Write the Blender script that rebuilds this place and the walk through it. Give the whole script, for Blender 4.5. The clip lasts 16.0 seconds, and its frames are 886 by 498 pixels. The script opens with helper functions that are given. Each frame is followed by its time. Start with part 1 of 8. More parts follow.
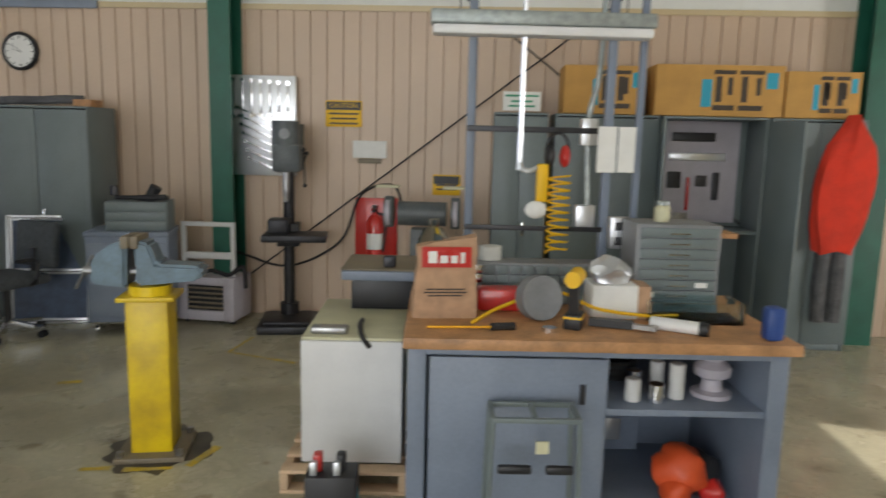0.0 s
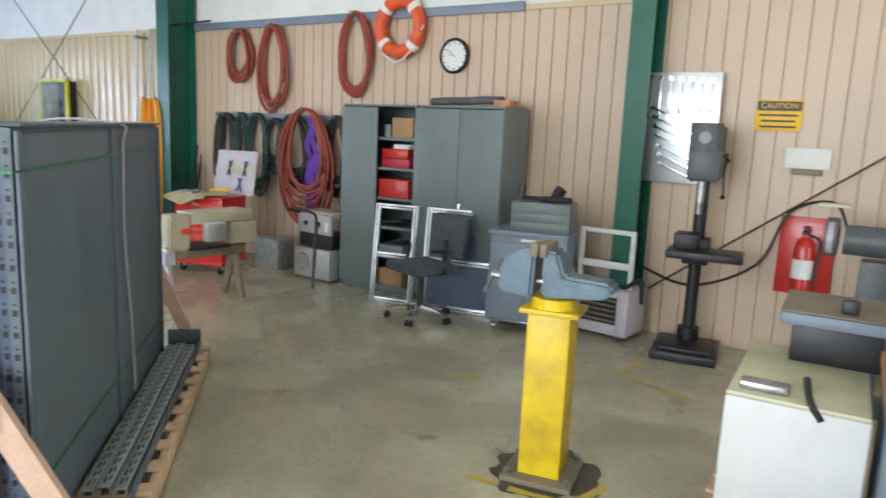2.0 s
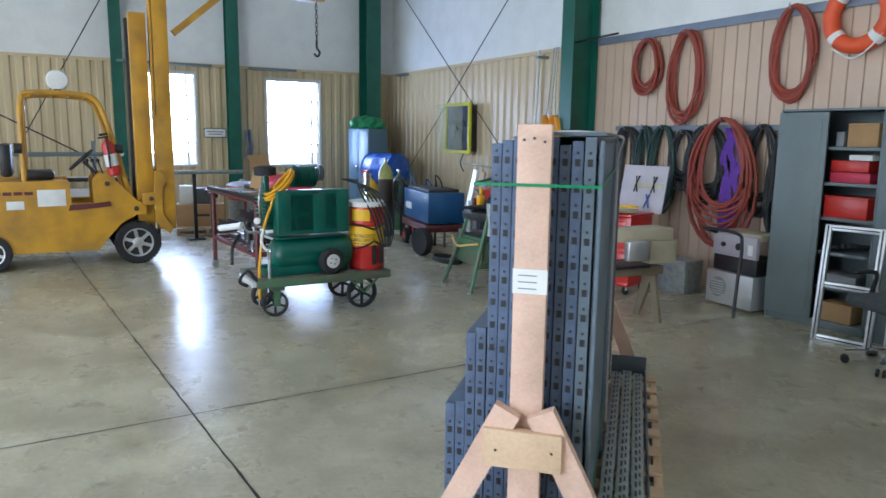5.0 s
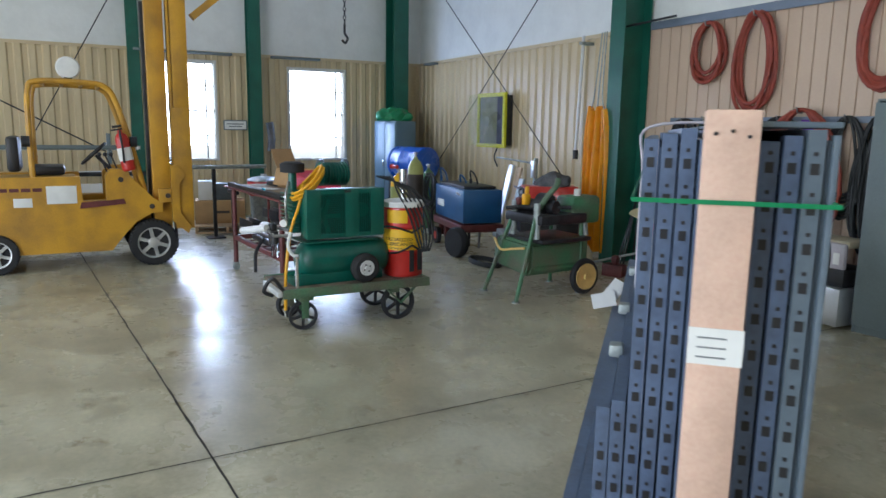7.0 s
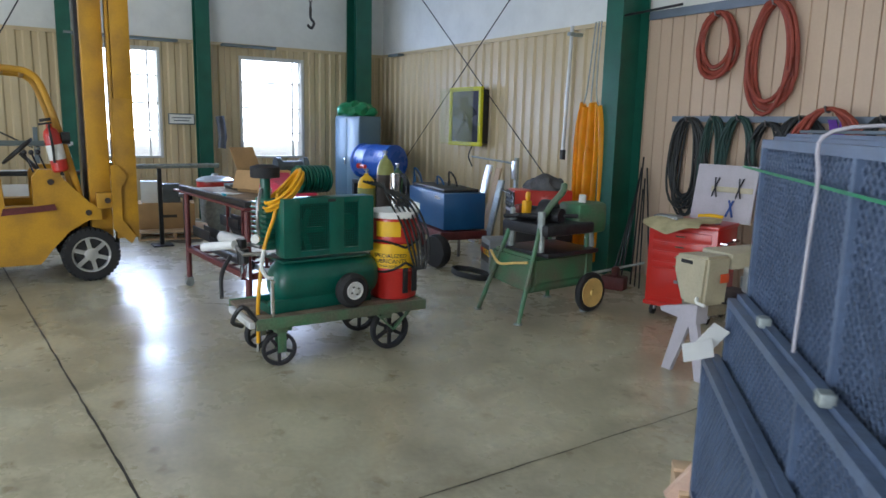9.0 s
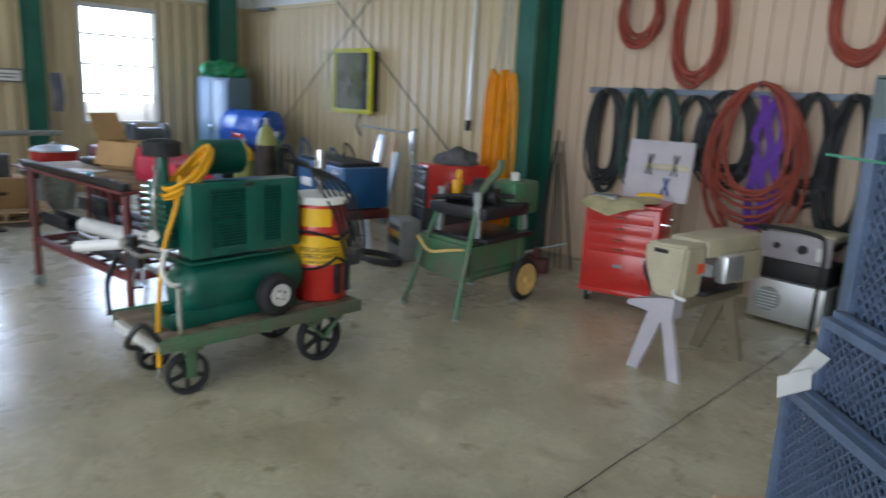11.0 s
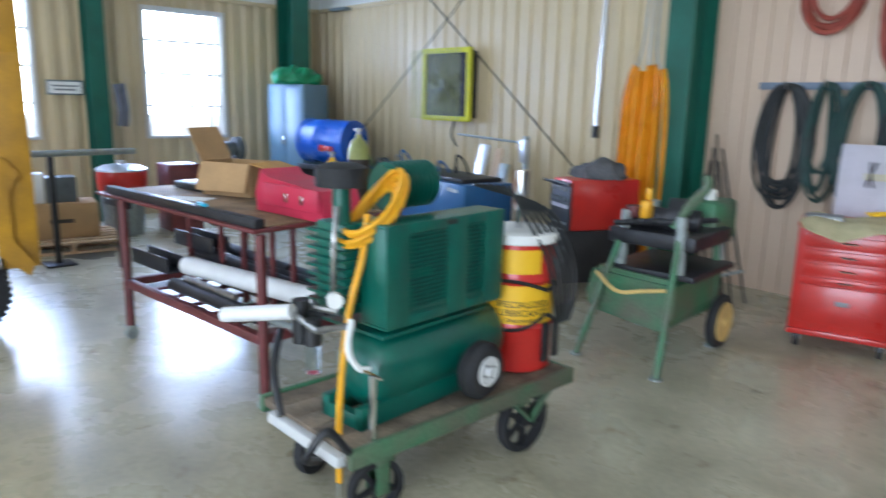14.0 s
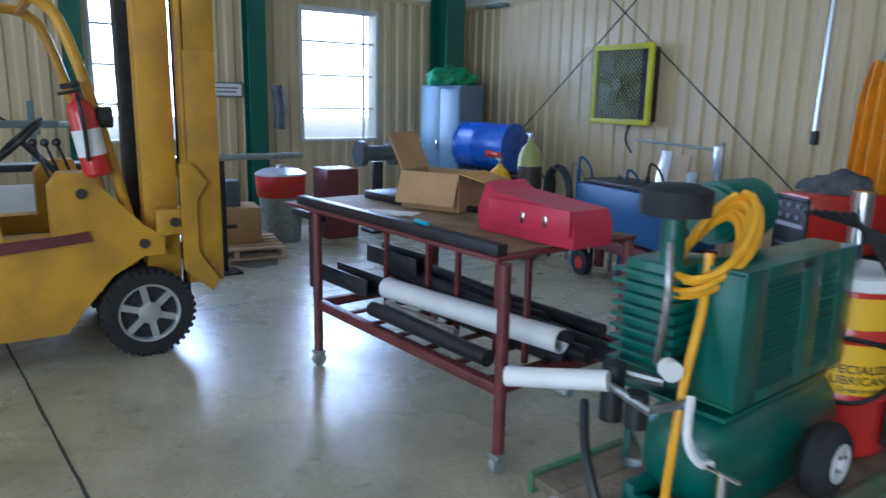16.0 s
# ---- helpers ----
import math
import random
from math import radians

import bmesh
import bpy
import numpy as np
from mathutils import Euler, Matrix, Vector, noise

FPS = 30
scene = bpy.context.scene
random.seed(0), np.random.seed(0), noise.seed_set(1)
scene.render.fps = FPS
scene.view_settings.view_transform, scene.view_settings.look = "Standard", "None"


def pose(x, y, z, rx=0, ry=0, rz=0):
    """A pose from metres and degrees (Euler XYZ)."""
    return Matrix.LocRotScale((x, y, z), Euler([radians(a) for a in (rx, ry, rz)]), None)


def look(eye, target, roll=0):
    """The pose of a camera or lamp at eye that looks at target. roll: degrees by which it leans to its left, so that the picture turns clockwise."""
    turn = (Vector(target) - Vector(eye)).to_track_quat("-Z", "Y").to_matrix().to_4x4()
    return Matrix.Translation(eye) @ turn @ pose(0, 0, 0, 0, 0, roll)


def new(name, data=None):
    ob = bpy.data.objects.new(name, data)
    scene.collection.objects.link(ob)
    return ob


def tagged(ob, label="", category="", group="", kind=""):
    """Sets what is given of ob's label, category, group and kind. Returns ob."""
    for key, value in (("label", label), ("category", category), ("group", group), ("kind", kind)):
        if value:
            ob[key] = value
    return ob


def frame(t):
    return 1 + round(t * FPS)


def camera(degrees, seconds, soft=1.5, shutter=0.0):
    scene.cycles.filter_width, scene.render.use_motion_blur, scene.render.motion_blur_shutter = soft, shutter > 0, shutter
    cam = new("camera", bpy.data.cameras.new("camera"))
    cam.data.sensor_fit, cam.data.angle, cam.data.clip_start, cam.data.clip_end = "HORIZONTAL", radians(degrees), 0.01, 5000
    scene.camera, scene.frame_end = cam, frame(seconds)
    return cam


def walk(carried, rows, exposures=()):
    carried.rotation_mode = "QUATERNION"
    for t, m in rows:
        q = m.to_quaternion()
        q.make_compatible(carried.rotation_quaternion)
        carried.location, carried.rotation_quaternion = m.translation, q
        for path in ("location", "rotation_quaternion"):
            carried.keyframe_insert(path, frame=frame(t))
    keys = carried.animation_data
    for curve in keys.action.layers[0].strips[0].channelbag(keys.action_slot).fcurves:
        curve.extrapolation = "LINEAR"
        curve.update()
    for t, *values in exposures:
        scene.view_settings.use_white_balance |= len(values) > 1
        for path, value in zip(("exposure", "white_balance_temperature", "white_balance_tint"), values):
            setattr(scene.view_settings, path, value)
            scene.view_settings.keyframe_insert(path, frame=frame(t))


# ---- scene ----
cam = camera(64.5, 16.0, shutter=0.5)
PATH = [
    (0, (-0.036, 0.41, 1.73), (-0.15, 2.383, 1.423), 1.4),
    (0.5, (-0.195, 0.543, 1.746), (-0.558, 2.474, 1.374), 1.8),
    (1, (-0.282, 0.741, 1.727), (-1.038, 2.554, 1.351), 3.3),
    (1.5, (-0.322, 0.86, 1.727), (-1.315, 2.56, 1.373), 2.0),
    (2, (-0.388, 0.856, 1.723), (-1.484, 2.494, 1.387), 2.6),
    (2.5, (-0.536, 0.704, 1.655), (-1.813, 2.21, 1.336), 0.8),
    (3, (-0.768, 0.599, 1.678), (-2.204, 1.954, 1.358), 0.2),
    (3.5, (-0.845, 0.537, 1.667), (-2.373, 1.783, 1.336), 1.1),
    (4, (-0.975, 0.538, 1.667), (-2.614, 1.639, 1.349), 1.0),
    (4.5, (-1.092, 0.558, 1.658), (-2.785, 1.585, 1.375), 0.3),
    (5, (-1.258, 0.581, 1.663), (-2.982, 1.543, 1.345), 0.8),
    (7.5, (-2.204, 0.714, 1.656), (-3.949, 1.629, 1.315), 0.8),
    (8, (-2.44, 0.676, 1.67), (-4.155, 1.64, 1.304), 0.1),
    (8.5, (-2.694, 0.734, 1.667), (-4.38, 1.736, 1.278), 1.1),
    (8.7, (-2.806, 0.758, 1.667), (-4.482, 1.785, 1.301), 1.4),
    (10.8, (-3.891, 0.71, 1.664), (-5.363, 1.995, 1.241), 2.6),
    (11, (-3.994, 0.726, 1.663), (-5.374, 2.109, 1.236), 2.7),
    (11.5, (-4.257, 0.726, 1.646), (-5.393, 2.307, 1.187), 0.7),
    (12, (-4.465, 0.8, 1.648), (-5.531, 2.417, 1.148), 2.0),
    (12.5, (-4.679, 0.861, 1.651), (-5.717, 2.507, 1.19), 3.6),
    (13, (-4.976, 0.828, 1.617), (-5.949, 2.511, 1.148), 2.4),
    (13.5, (-5.235, 0.8, 1.614), (-6.385, 2.36, 1.134), 2.2),
    (14, (-5.499, 0.784, 1.608), (-6.933, 2.115, 1.194), 1.3),
    (14.5, (-5.744, 0.789, 1.611), (-7.323, 1.943, 1.197), 1.9),
    (15, (-5.958, 0.691, 1.611), (-7.576, 1.794, 1.201), -0.9),
    (15.5, (-6.17, 0.617, 1.63), (-7.751, 1.762, 1.195), 0.6),
    (16, (-6.447, 0.652, 1.585), (-8.064, 1.754, 1.171), 1.2),
]
EXPOSURES = [(0, -0.37, 6700, 12), (1, 0.1, 6600, 11), (2, 0.55, 6200, 10), (2.5, 0.6, 5900, 10), (3.5, 0.35, 5500, 10), (5, 0.15, 5550, 10), (8, -0.1, 5850, 10), (11, -0.1, 6000, 10), (11.5, -0.1, 6200, 10), (12.5, 0.6, 5900, 10), (13, 0.72, 5800, 10), (13.5, 0.7, 5650, 10), (14, 0.5, 5500, 10), (14.5, 0.4, 5350, 10), (15.5, 0.05, 5250, 10), (16, -0.2, 5150, 10)]
walk(cam, [(t, look(eye, target, roll)) for t, eye, target, roll in PATH], EXPOSURES)

# ---- light ----
world = bpy.data.worlds.new("sky")
scene.world = world
world.use_nodes = True
wn, wl = world.node_tree.nodes, world.node_tree.links
sky = wn.new("ShaderNodeTexSky")
sky.sky_type, sky.sun_disc = "NISHITA", False
sky.sun_elevation, sky.sun_rotation = radians(35), radians(104)
wl.new(sky.outputs[0], wn["Background"].inputs[0])
wn["Background"].inputs[1].default_value = 0.15


def lamp(name, kind, m, energy, color=(1, 1, 1), size=(1, 1)):
    d = bpy.data.lights.new(name, kind)
    d.energy, d.color = energy, color
    if kind == "AREA":
        d.shape, d.size, d.size_y = "RECTANGLE", size[0], size[1]
    else:
        d.angle = radians(0.5)
    ob = new(name, d)
    ob.matrix_world = m
    return ob


SUN_FROM = Vector((1.0, -0.25, 0.72))
lamp("sun", "SUN", look(SUN_FROM, (0, 0, 0)), 4.5, (1.0, 0.95, 0.87))
# daylight through the big doors behind the walker, and through the two windows
lamp("door_daylight", "AREA", look((-2.5, -5.9, 2.1), (-2.5, 4, 1.9)), 560, (0.93, 0.97, 1.0), (6.8, 3.8))
lamp("door_daylight", "AREA", look((-10.8, -5.9, 2.1), (-10.8, 4, 1.9)), 150, (0.90, 0.96, 1.0), (4.8, 3.8))
# added lamp in an assumed, unseen east doorway, brightening the floor on that side
lamp("door_daylight", "AREA", look((5.95, 3.35, 1.5), (0, 3.6, 1.0)), 105, (0.95, 0.98, 1.0), (0.95, 2.85))
for wy in (2.465, 4.905):
    lamp("window_daylight", "AREA", look((-15.12, wy, 1.9), (-10, wy, 1.5)), 62, (0.52, 0.66, 1.0), (1.1, 1.6))


# ---- materials ----
def mat(name, color, rough=0.6, metal=0.0, vary=0.15, scale=6.0, bump=0.1, fine=60.0, stain=None, random_v=0.0, coat=0.0):
    m = bpy.data.materials.new(name)
    m.use_nodes = True
    n, l = m.node_tree.nodes, m.node_tree.links
    b = n["Principled BSDF"]
    b.inputs["Roughness"].default_value, b.inputs["Metallic"].default_value = rough, metal
    b.inputs["Coat Weight"].default_value = coat
    tc = n.new("ShaderNodeTexCoord")
    big, small = n.new("ShaderNodeTexNoise"), n.new("ShaderNodeTexNoise")
    big.inputs["Scale"].default_value, small.inputs["Scale"].default_value = scale, fine
    big.inputs["Detail"].default_value = 5
    for k in (big, small):
        l.new(tc.outputs["Object"], k.inputs["Vector"])
    ramp = n.new("ShaderNodeValToRGB")
    c = Vector(color)
    dark = stain if stain else tuple(c * (1 - 1.6 * vary))
    ramp.color_ramp.elements[0].position, ramp.color_ramp.elements[0].color = 0.3, (*dark, 1)
    ramp.color_ramp.elements[1].position, ramp.color_ramp.elements[1].color = 0.62, (*color, 1)
    l.new(big.outputs["Fac"], ramp.inputs["Fac"])
    mix = n.new("ShaderNodeMix")
    mix.data_type, mix.blend_type = "RGBA", "OVERLAY"
    mix.inputs["Factor"].default_value = min(0.5, vary * 1.2)
    l.new(ramp.outputs["Color"], mix.inputs["A"])
    l.new(small.outputs["Fac"], mix.inputs["B"])
    out = mix.outputs["Result"]
    if random_v:
        info, hsv, mr = n.new("ShaderNodeObjectInfo"), n.new("ShaderNodeHueSaturation"), n.new("ShaderNodeMapRange")
        mr.inputs["To Min"].default_value, mr.inputs["To Max"].default_value = 1 - random_v, 1 + random_v
        l.new(info.outputs["Random"], mr.inputs["Value"])
        l.new(mr.outputs["Result"], hsv.inputs["Value"])
        l.new(out, hsv.inputs["Color"])
        out = hsv.outputs["Color"]
    l.new(out, b.inputs["Base Color"])
    rr = n.new("ShaderNodeMapRange")
    rr.inputs["To Min"].default_value, rr.inputs["To Max"].default_value = max(0.03, rough - 0.1), min(1, rough + 0.12)
    l.new(big.outputs["Fac"], rr.inputs["Value"])
    l.new(rr.outputs["Result"], b.inputs["Roughness"])
    if bump:
        bp = n.new("ShaderNodeBump")
        bp.inputs["Strength"].default_value, bp.inputs["Distance"].default_value = bump, 0.01
        l.new(small.outputs["Fac"], bp.inputs["Height"])
        l.new(bp.outputs["Normal"], b.inputs["Normal"])
    return m


def concrete_mat():
    m = mat("polished_concrete", (0.55, 0.515, 0.375), 0.25, 0, 0.16, 0.7, 0.0, 30)
    n, l = m.node_tree.nodes, m.node_tree.links
    b = n["Principled BSDF"]
    tc = n.new("ShaderNodeTexCoord")
    spots, blot = n.new("ShaderNodeTexNoise"), n.new("ShaderNodeTexNoise")
    spots.inputs["Scale"].default_value, spots.inputs["Detail"].default_value = 5.0, 3
    blot.inputs["Scale"].default_value, blot.inputs["Detail"].default_value, blot.inputs["Roughness"].default_value = 1.7, 8, 0.65
    l.new(tc.outputs["Object"], spots.inputs["Vector"])
    l.new(tc.outputs["Object"], blot.inputs["Vector"])
    r1, r2 = n.new("ShaderNodeValToRGB"), n.new("ShaderNodeValToRGB")
    r1.color_ramp.elements[0].position, r1.color_ramp.elements[1].position = 0.63, 0.74
    r1.color_ramp.elements[0].color, r1.color_ramp.elements[1].color = (1, 1, 1, 1), (0.5, 0.45, 0.38, 1)
    r2.color_ramp.elements[0].position, r2.color_ramp.elements[1].position = 0.33, 0.66
    r2.color_ramp.elements[0].color, r2.color_ramp.elements[1].color = (0.58, 0.55, 0.50, 1), (1.08, 1.08, 1.08, 1)
    l.new(spots.outputs["Fac"], r1.inputs["Fac"])
    l.new(blot.outputs["Fac"], r2.inputs["Fac"])
    src = b.inputs["Base Color"].links[0].from_socket
    for r in (r1, r2):
        mx = n.new("ShaderNodeMix")
        mx.data_type, mx.blend_type = "RGBA", "MULTIPLY"
        mx.inputs["Factor"].default_value = 0.85
        l.new(src, mx.inputs["A"])
        l.new(r.outputs["Color"], mx.inputs["B"])
        src = mx.outputs["Result"]
    l.new(src, b.inputs["Base Color"])
    mr = n.new("ShaderNodeMapRange")
    mr.inputs["From Min"].default_value, mr.inputs["From Max"].default_value = 0.3, 0.7
    mr.inputs["To Min"].default_value, mr.inputs["To Max"].default_value = 0.36, 0.2
    l.new(blot.outputs["Fac"], mr.inputs["Value"])
    l.new(mr.outputs["Result"], b.inputs["Roughness"])
    bp = n.new("ShaderNodeBump")
    bp.inputs["Strength"].default_value, bp.inputs["Distance"].default_value = 0.08, 0.01
    big2 = n.new("ShaderNodeTexNoise")
    big2.inputs["Scale"].default_value = 14
    l.new(tc.outputs["Object"], big2.inputs["Vector"])
    l.new(big2.outputs["Fac"], bp.inputs["Height"])
    l.new(bp.outputs["Normal"], b.inputs["Normal"])
    return m


def glass_mat(name, color=(1, 1, 1), rough=0.0):
    m = bpy.data.materials.new(name)
    m.use_nodes = True
    b = m.node_tree.nodes["Principled BSDF"]
    b.inputs["Base Color"].default_value = (*color, 1)
    b.inputs["Transmission Weight"].default_value, b.inputs["Roughness"].default_value, b.inputs["IOR"].default_value = 1.0, rough, 1.1
    return m


def sheet_mat(name, color):
    """Limp translucent plastic."""
    m = mat(name, color, 0.3, 0, 0.12, 5, 0.1, 25)
    b = m.node_tree.nodes["Principled BSDF"]
    b.inputs["Subsurface Weight"].default_value, b.inputs["Subsurface Radius"].default_value = 0.3, (0.05, 0.03, 0.01)
    return m


def glow_mat(name, color, strength):
    m = bpy.data.materials.new(name)
    m.use_nodes = True
    b = m.node_tree.nodes["Principled BSDF"]
    b.inputs["Base Color"].default_value = (*color, 1)
    b.inputs["Emission Color"].default_value, b.inputs["Emission Strength"].default_value = (*color, 1), strength
    return m


CONCRETE = concrete_mat()
BEIGE = mat("beige_steel_panel", (0.61, 0.495, 0.30), 0.36, 0, 0.05, 1.2, 0.02, 40)
PINKBEIGE = mat("pink_beige_steel_panel", (0.60, 0.455, 0.335), 0.40, 0, 0.05, 1.2, 0.02, 40)
WHITEINS = mat("white_insulation", (0.78, 0.79, 0.76), 0.6, 0, 0.05, 3, 0.3, 12)
GREENST = mat("green_painted_steel", (0.012, 0.115, 0.075), 0.4, 0, 0.15, 4, 0.05)
GREENMC = mat("green_machine_enamel", (0.008, 0.12, 0.085), 0.32, 0, 0.15, 6, 0.04, coat=0.2)
GREENOLD = mat("worn_green_enamel", (0.06, 0.19, 0.09), 0.5, 0, 0.3, 4, 0.1, stain=(0.13, 0.12, 0.085))
GREYCAB = mat("grey_green_cabinet_enamel", (0.16, 0.195, 0.20), 0.42, 0, 0.08, 3, 0.03)
GREYBENCH = mat("blue_grey_enamel", (0.20, 0.24, 0.31), 0.45, 0, 0.1, 4, 0.04)
NAVY = mat("blue_grey_panel_steel", (0.105, 0.145, 0.235), 0.42, 0, 0.2, 9, 0.08)
CHAR = mat("charcoal_panel_steel", (0.115, 0.15, 0.185), 0.45, 0, 0.12, 4, 0.05)
GALV = mat("galvanised_steel", (0.38, 0.42, 0.41), 0.45, 0.4, 0.2, 20, 0.06)
STEEL = mat("bare_steel", (0.42, 0.42, 0.42), 0.35, 0.9, 0.2, 15, 0.05)
CHROME = mat("chrome", (0.75, 0.76, 0.78), 0.14, 1.0, 0.03, 5, 0.0)
ALU = mat("aluminium", (0.72, 0.74, 0.77), 0.33, 0.8, 0.06, 8, 0.03)
DARKST = mat("oily_dark_steel", (0.045, 0.045, 0.05), 0.42, 0.5, 0.25, 12, 0.1)
GREYMC = mat("grey_machine_enamel", (0.10, 0.115, 0.12), 0.45, 0, 0.2, 8, 0.06)
VISEBL = mat("blue_vise_enamel", (0.13, 0.20, 0.25), 0.4, 0.1, 0.25, 10, 0.08)
BLACK = mat("black_plastic", (0.018, 0.018, 0.02), 0.45, 0, 0.15, 8, 0.05)
RUBBER = mat("black_rubber", (0.022, 0.022, 0.024), 0.75, 0, 0.25, 14, 0.15)
FABRIC = mat("charcoal_fabric", (0.085, 0.095, 0.105), 0.95, 0, 0.2, 30, 0.3, 300)
YELLOW = mat("yellow_safety_enamel", (0.83, 0.60, 0.01), 0.4, 0, 0.1, 5, 0.05, stain=(0.55, 0.36, 0.02))
FORKY = mat("ochre_truck_enamel", (0.60, 0.315, 0.02), 0.4, 0, 0.12, 3, 0.05, stain=(0.36, 0.19, 0.03))
RED = mat("red_enamel", (0.56, 0.025, 0.018), 0.3, 0, 0.1, 5, 0.03, coat=0.3)
REDDK = mat("dark_red_paint", (0.15, 0.035, 0.035), 0.45, 0, 0.25, 8, 0.06)
PINKRED = mat("rose_red_paint", (0.55, 0.03, 0.075), 0.4, 0, 0.1, 8, 0.04)
ORANGE = mat("orange_plastic", (0.75, 0.10, 0.025), 0.5, 0, 0.1, 8, 0.04)
JACKET = mat("red_orange_cloth", (0.72, 0.045, 0.02), 0.85, 0, 0.12, 8, 0.3, 60)
HOSERED = mat("red_rubber_hose", (0.30, 0.055, 0.032), 0.6, 0, 0.15, 10, 0.06)
HOSEBLK = mat("black_rubber_hose", (0.022, 0.024, 0.024), 0.5, 0, 0.2, 10, 0.06)
HOSEGRN = mat("dark_green_cable", (0.02, 0.06, 0.05), 0.5, 0, 0.2, 10, 0.06)
HOSEYEL = mat("yellow_air_hose", (0.85, 0.42, 0.01), 0.4, 0, 0.08, 10, 0.03)
PURPLE = mat("purple_webbing", (0.15, 0.05, 0.38), 0.85, 0, 0.2, 20, 0.2, 200)
CURTAIN = sheet_mat("amber_plastic_curtain", (0.85, 0.36, 0.01))
WOOD = mat("raw_pine", (0.62, 0.44, 0.28), 0.7, 0, 0.14, 7, 0.12, 90, random_v=0.1)
PINKWOOD = mat("fir_stud", (0.72, 0.49, 0.37), 0.7, 0, 0.14, 7, 0.1, 90)
PLANK = mat("grey_worn_plank", (0.22, 0.17, 0.12), 0.85, 0, 0.35, 9, 0.25, 70, random_v=0.2)
MAPLE = mat("bench_top_maple", (0.52, 0.27, 0.12), 0.5, 0, 0.25, 8, 0.08, 60)
CARD = mat("cardboard", (0.45, 0.28, 0.13), 0.85, 0, 0.1, 6, 0.05, 80)
CARD2 = mat("orange_cardboard", (0.58, 0.32, 0.09), 0.8, 0, 0.1, 6, 0.05, 80)
PAPER = mat("white_paper", (0.8, 0.8, 0.77), 0.8, 0, 0.05, 10, 0.03)
KRAFT = mat("kraft_paper", (0.50, 0.31, 0.19), 0.85, 0, 0.12, 14, 0.4, 30)
WHITE = mat("white_paint", (0.66, 0.66, 0.65), 0.45, 0, 0.05, 6, 0.03)
CREAM = mat("cream_enamel", (0.62, 0.60, 0.40), 0.45, 0, 0.1, 6, 0.03)
PVC = mat("white_pvc", (0.78, 0.78, 0.78), 0.35, 0, 0.06, 8, 0.02)
BEIGEMC = mat("beige_machine_enamel", (0.50, 0.45, 0.32), 0.4, 0, 0.1, 6, 0.03)
TANFRAME = mat("brown_machine_enamel", (0.22, 0.18, 0.12), 0.5, 0, 0.15, 6, 0.04)
LILAC = mat("pale_grey_enamel", (0.48, 0.45, 0.50), 0.45, 0, 0.08, 6, 0.03)
BLUE = mat("blue_drum_plastic", (0.015, 0.09, 0.46), 0.28, 0, 0.1, 4, 0.02, coat=0.2)
BLUEWD = mat("blue_welder_enamel", (0.02, 0.105, 0.27), 0.35, 0, 0.1, 4, 0.02)
LOCKBL = mat("slate_blue_enamel", (0.10, 0.165, 0.21), 0.35, 0, 0.06, 3, 0.02)
OLIVE = mat("olive_cylinder_paint", (0.38, 0.40, 0.12), 0.4, 0, 0.15, 6, 0.03)
BROWNCY = mat("dark_brown_paint", (0.06, 0.045, 0.035), 0.45, 0, 0.2, 6, 0.03)
CANVAS = mat("tan_canvas", (0.52, 0.46, 0.27), 0.95, 0, 0.15, 10, 0.3, 100)
RAG = mat("grey_rag", (0.12, 0.12, 0.125), 0.95, 0, 0.3, 10, 0.4, 60)
TARP = mat("green_plastic_bag", (0.02, 0.26, 0.10), 0.35, 0, 0.2, 10, 0.4, 25)
WOODTBL = mat("burnt_table_top", (0.30, 0.20, 0.11), 0.7, 0, 0.35, 5, 0.1, 60)
SIGNY = mat("sign_yellow", (0.85, 0.50, 0.01), 0.5, 0, 0.03, 8, 0)
SIGNG = mat("sign_green", (0.02, 0.30, 0.16), 0.5, 0, 0.03, 8, 0)
FANYEL = mat("acid_yellow_paint", (0.62, 0.60, 0.01), 0.45, 0, 0.08, 8, 0.02)
OLDYEL = mat("faded_floor_yellow", (0.60, 0.42, 0.03), 0.6, 0, 0.3, 12, 0.02, stain=(0.36, 0.32, 0.17))
WHEELY = mat("cream_yellow_wheel", (0.72, 0.50, 0.17), 0.5, 0, 0.12, 9, 0.03)
LIGHTBLUE = mat("light_blue_plastic", (0.03, 0.36, 0.50), 0.4, 0, 0.05, 9, 0.03)
BLUEPL = mat("blue_plastic", (0.03, 0.08, 0.30), 0.4, 0, 0.1, 9, 0.03)
GUNGREY = mat("drawer_grey", (0.24, 0.25, 0.26), 0.45, 0.1, 0.1, 9, 0.03)
STRAPG = mat("green_strap", (0.01, 0.22, 0.08), 0.35, 0, 0.05, 9, 0)
PANE = glass_mat("window_glass")
CLEARPL = glass_mat("clear_plastic", (0.85, 0.95, 0.97), 0.15)
SKYGLOW = glow_mat("bright_overcast_distance", (0.93, 0.97, 1.0), 6.0)
CRACK = mat("joint_dirt", (0.05, 0.045, 0.038), 0.9, 0, 0.2, 20, 0.1)
OILSTAIN = mat("oil_stain", (0.10, 0.085, 0.06), 0.5, 0, 0.3, 8, 0.05)


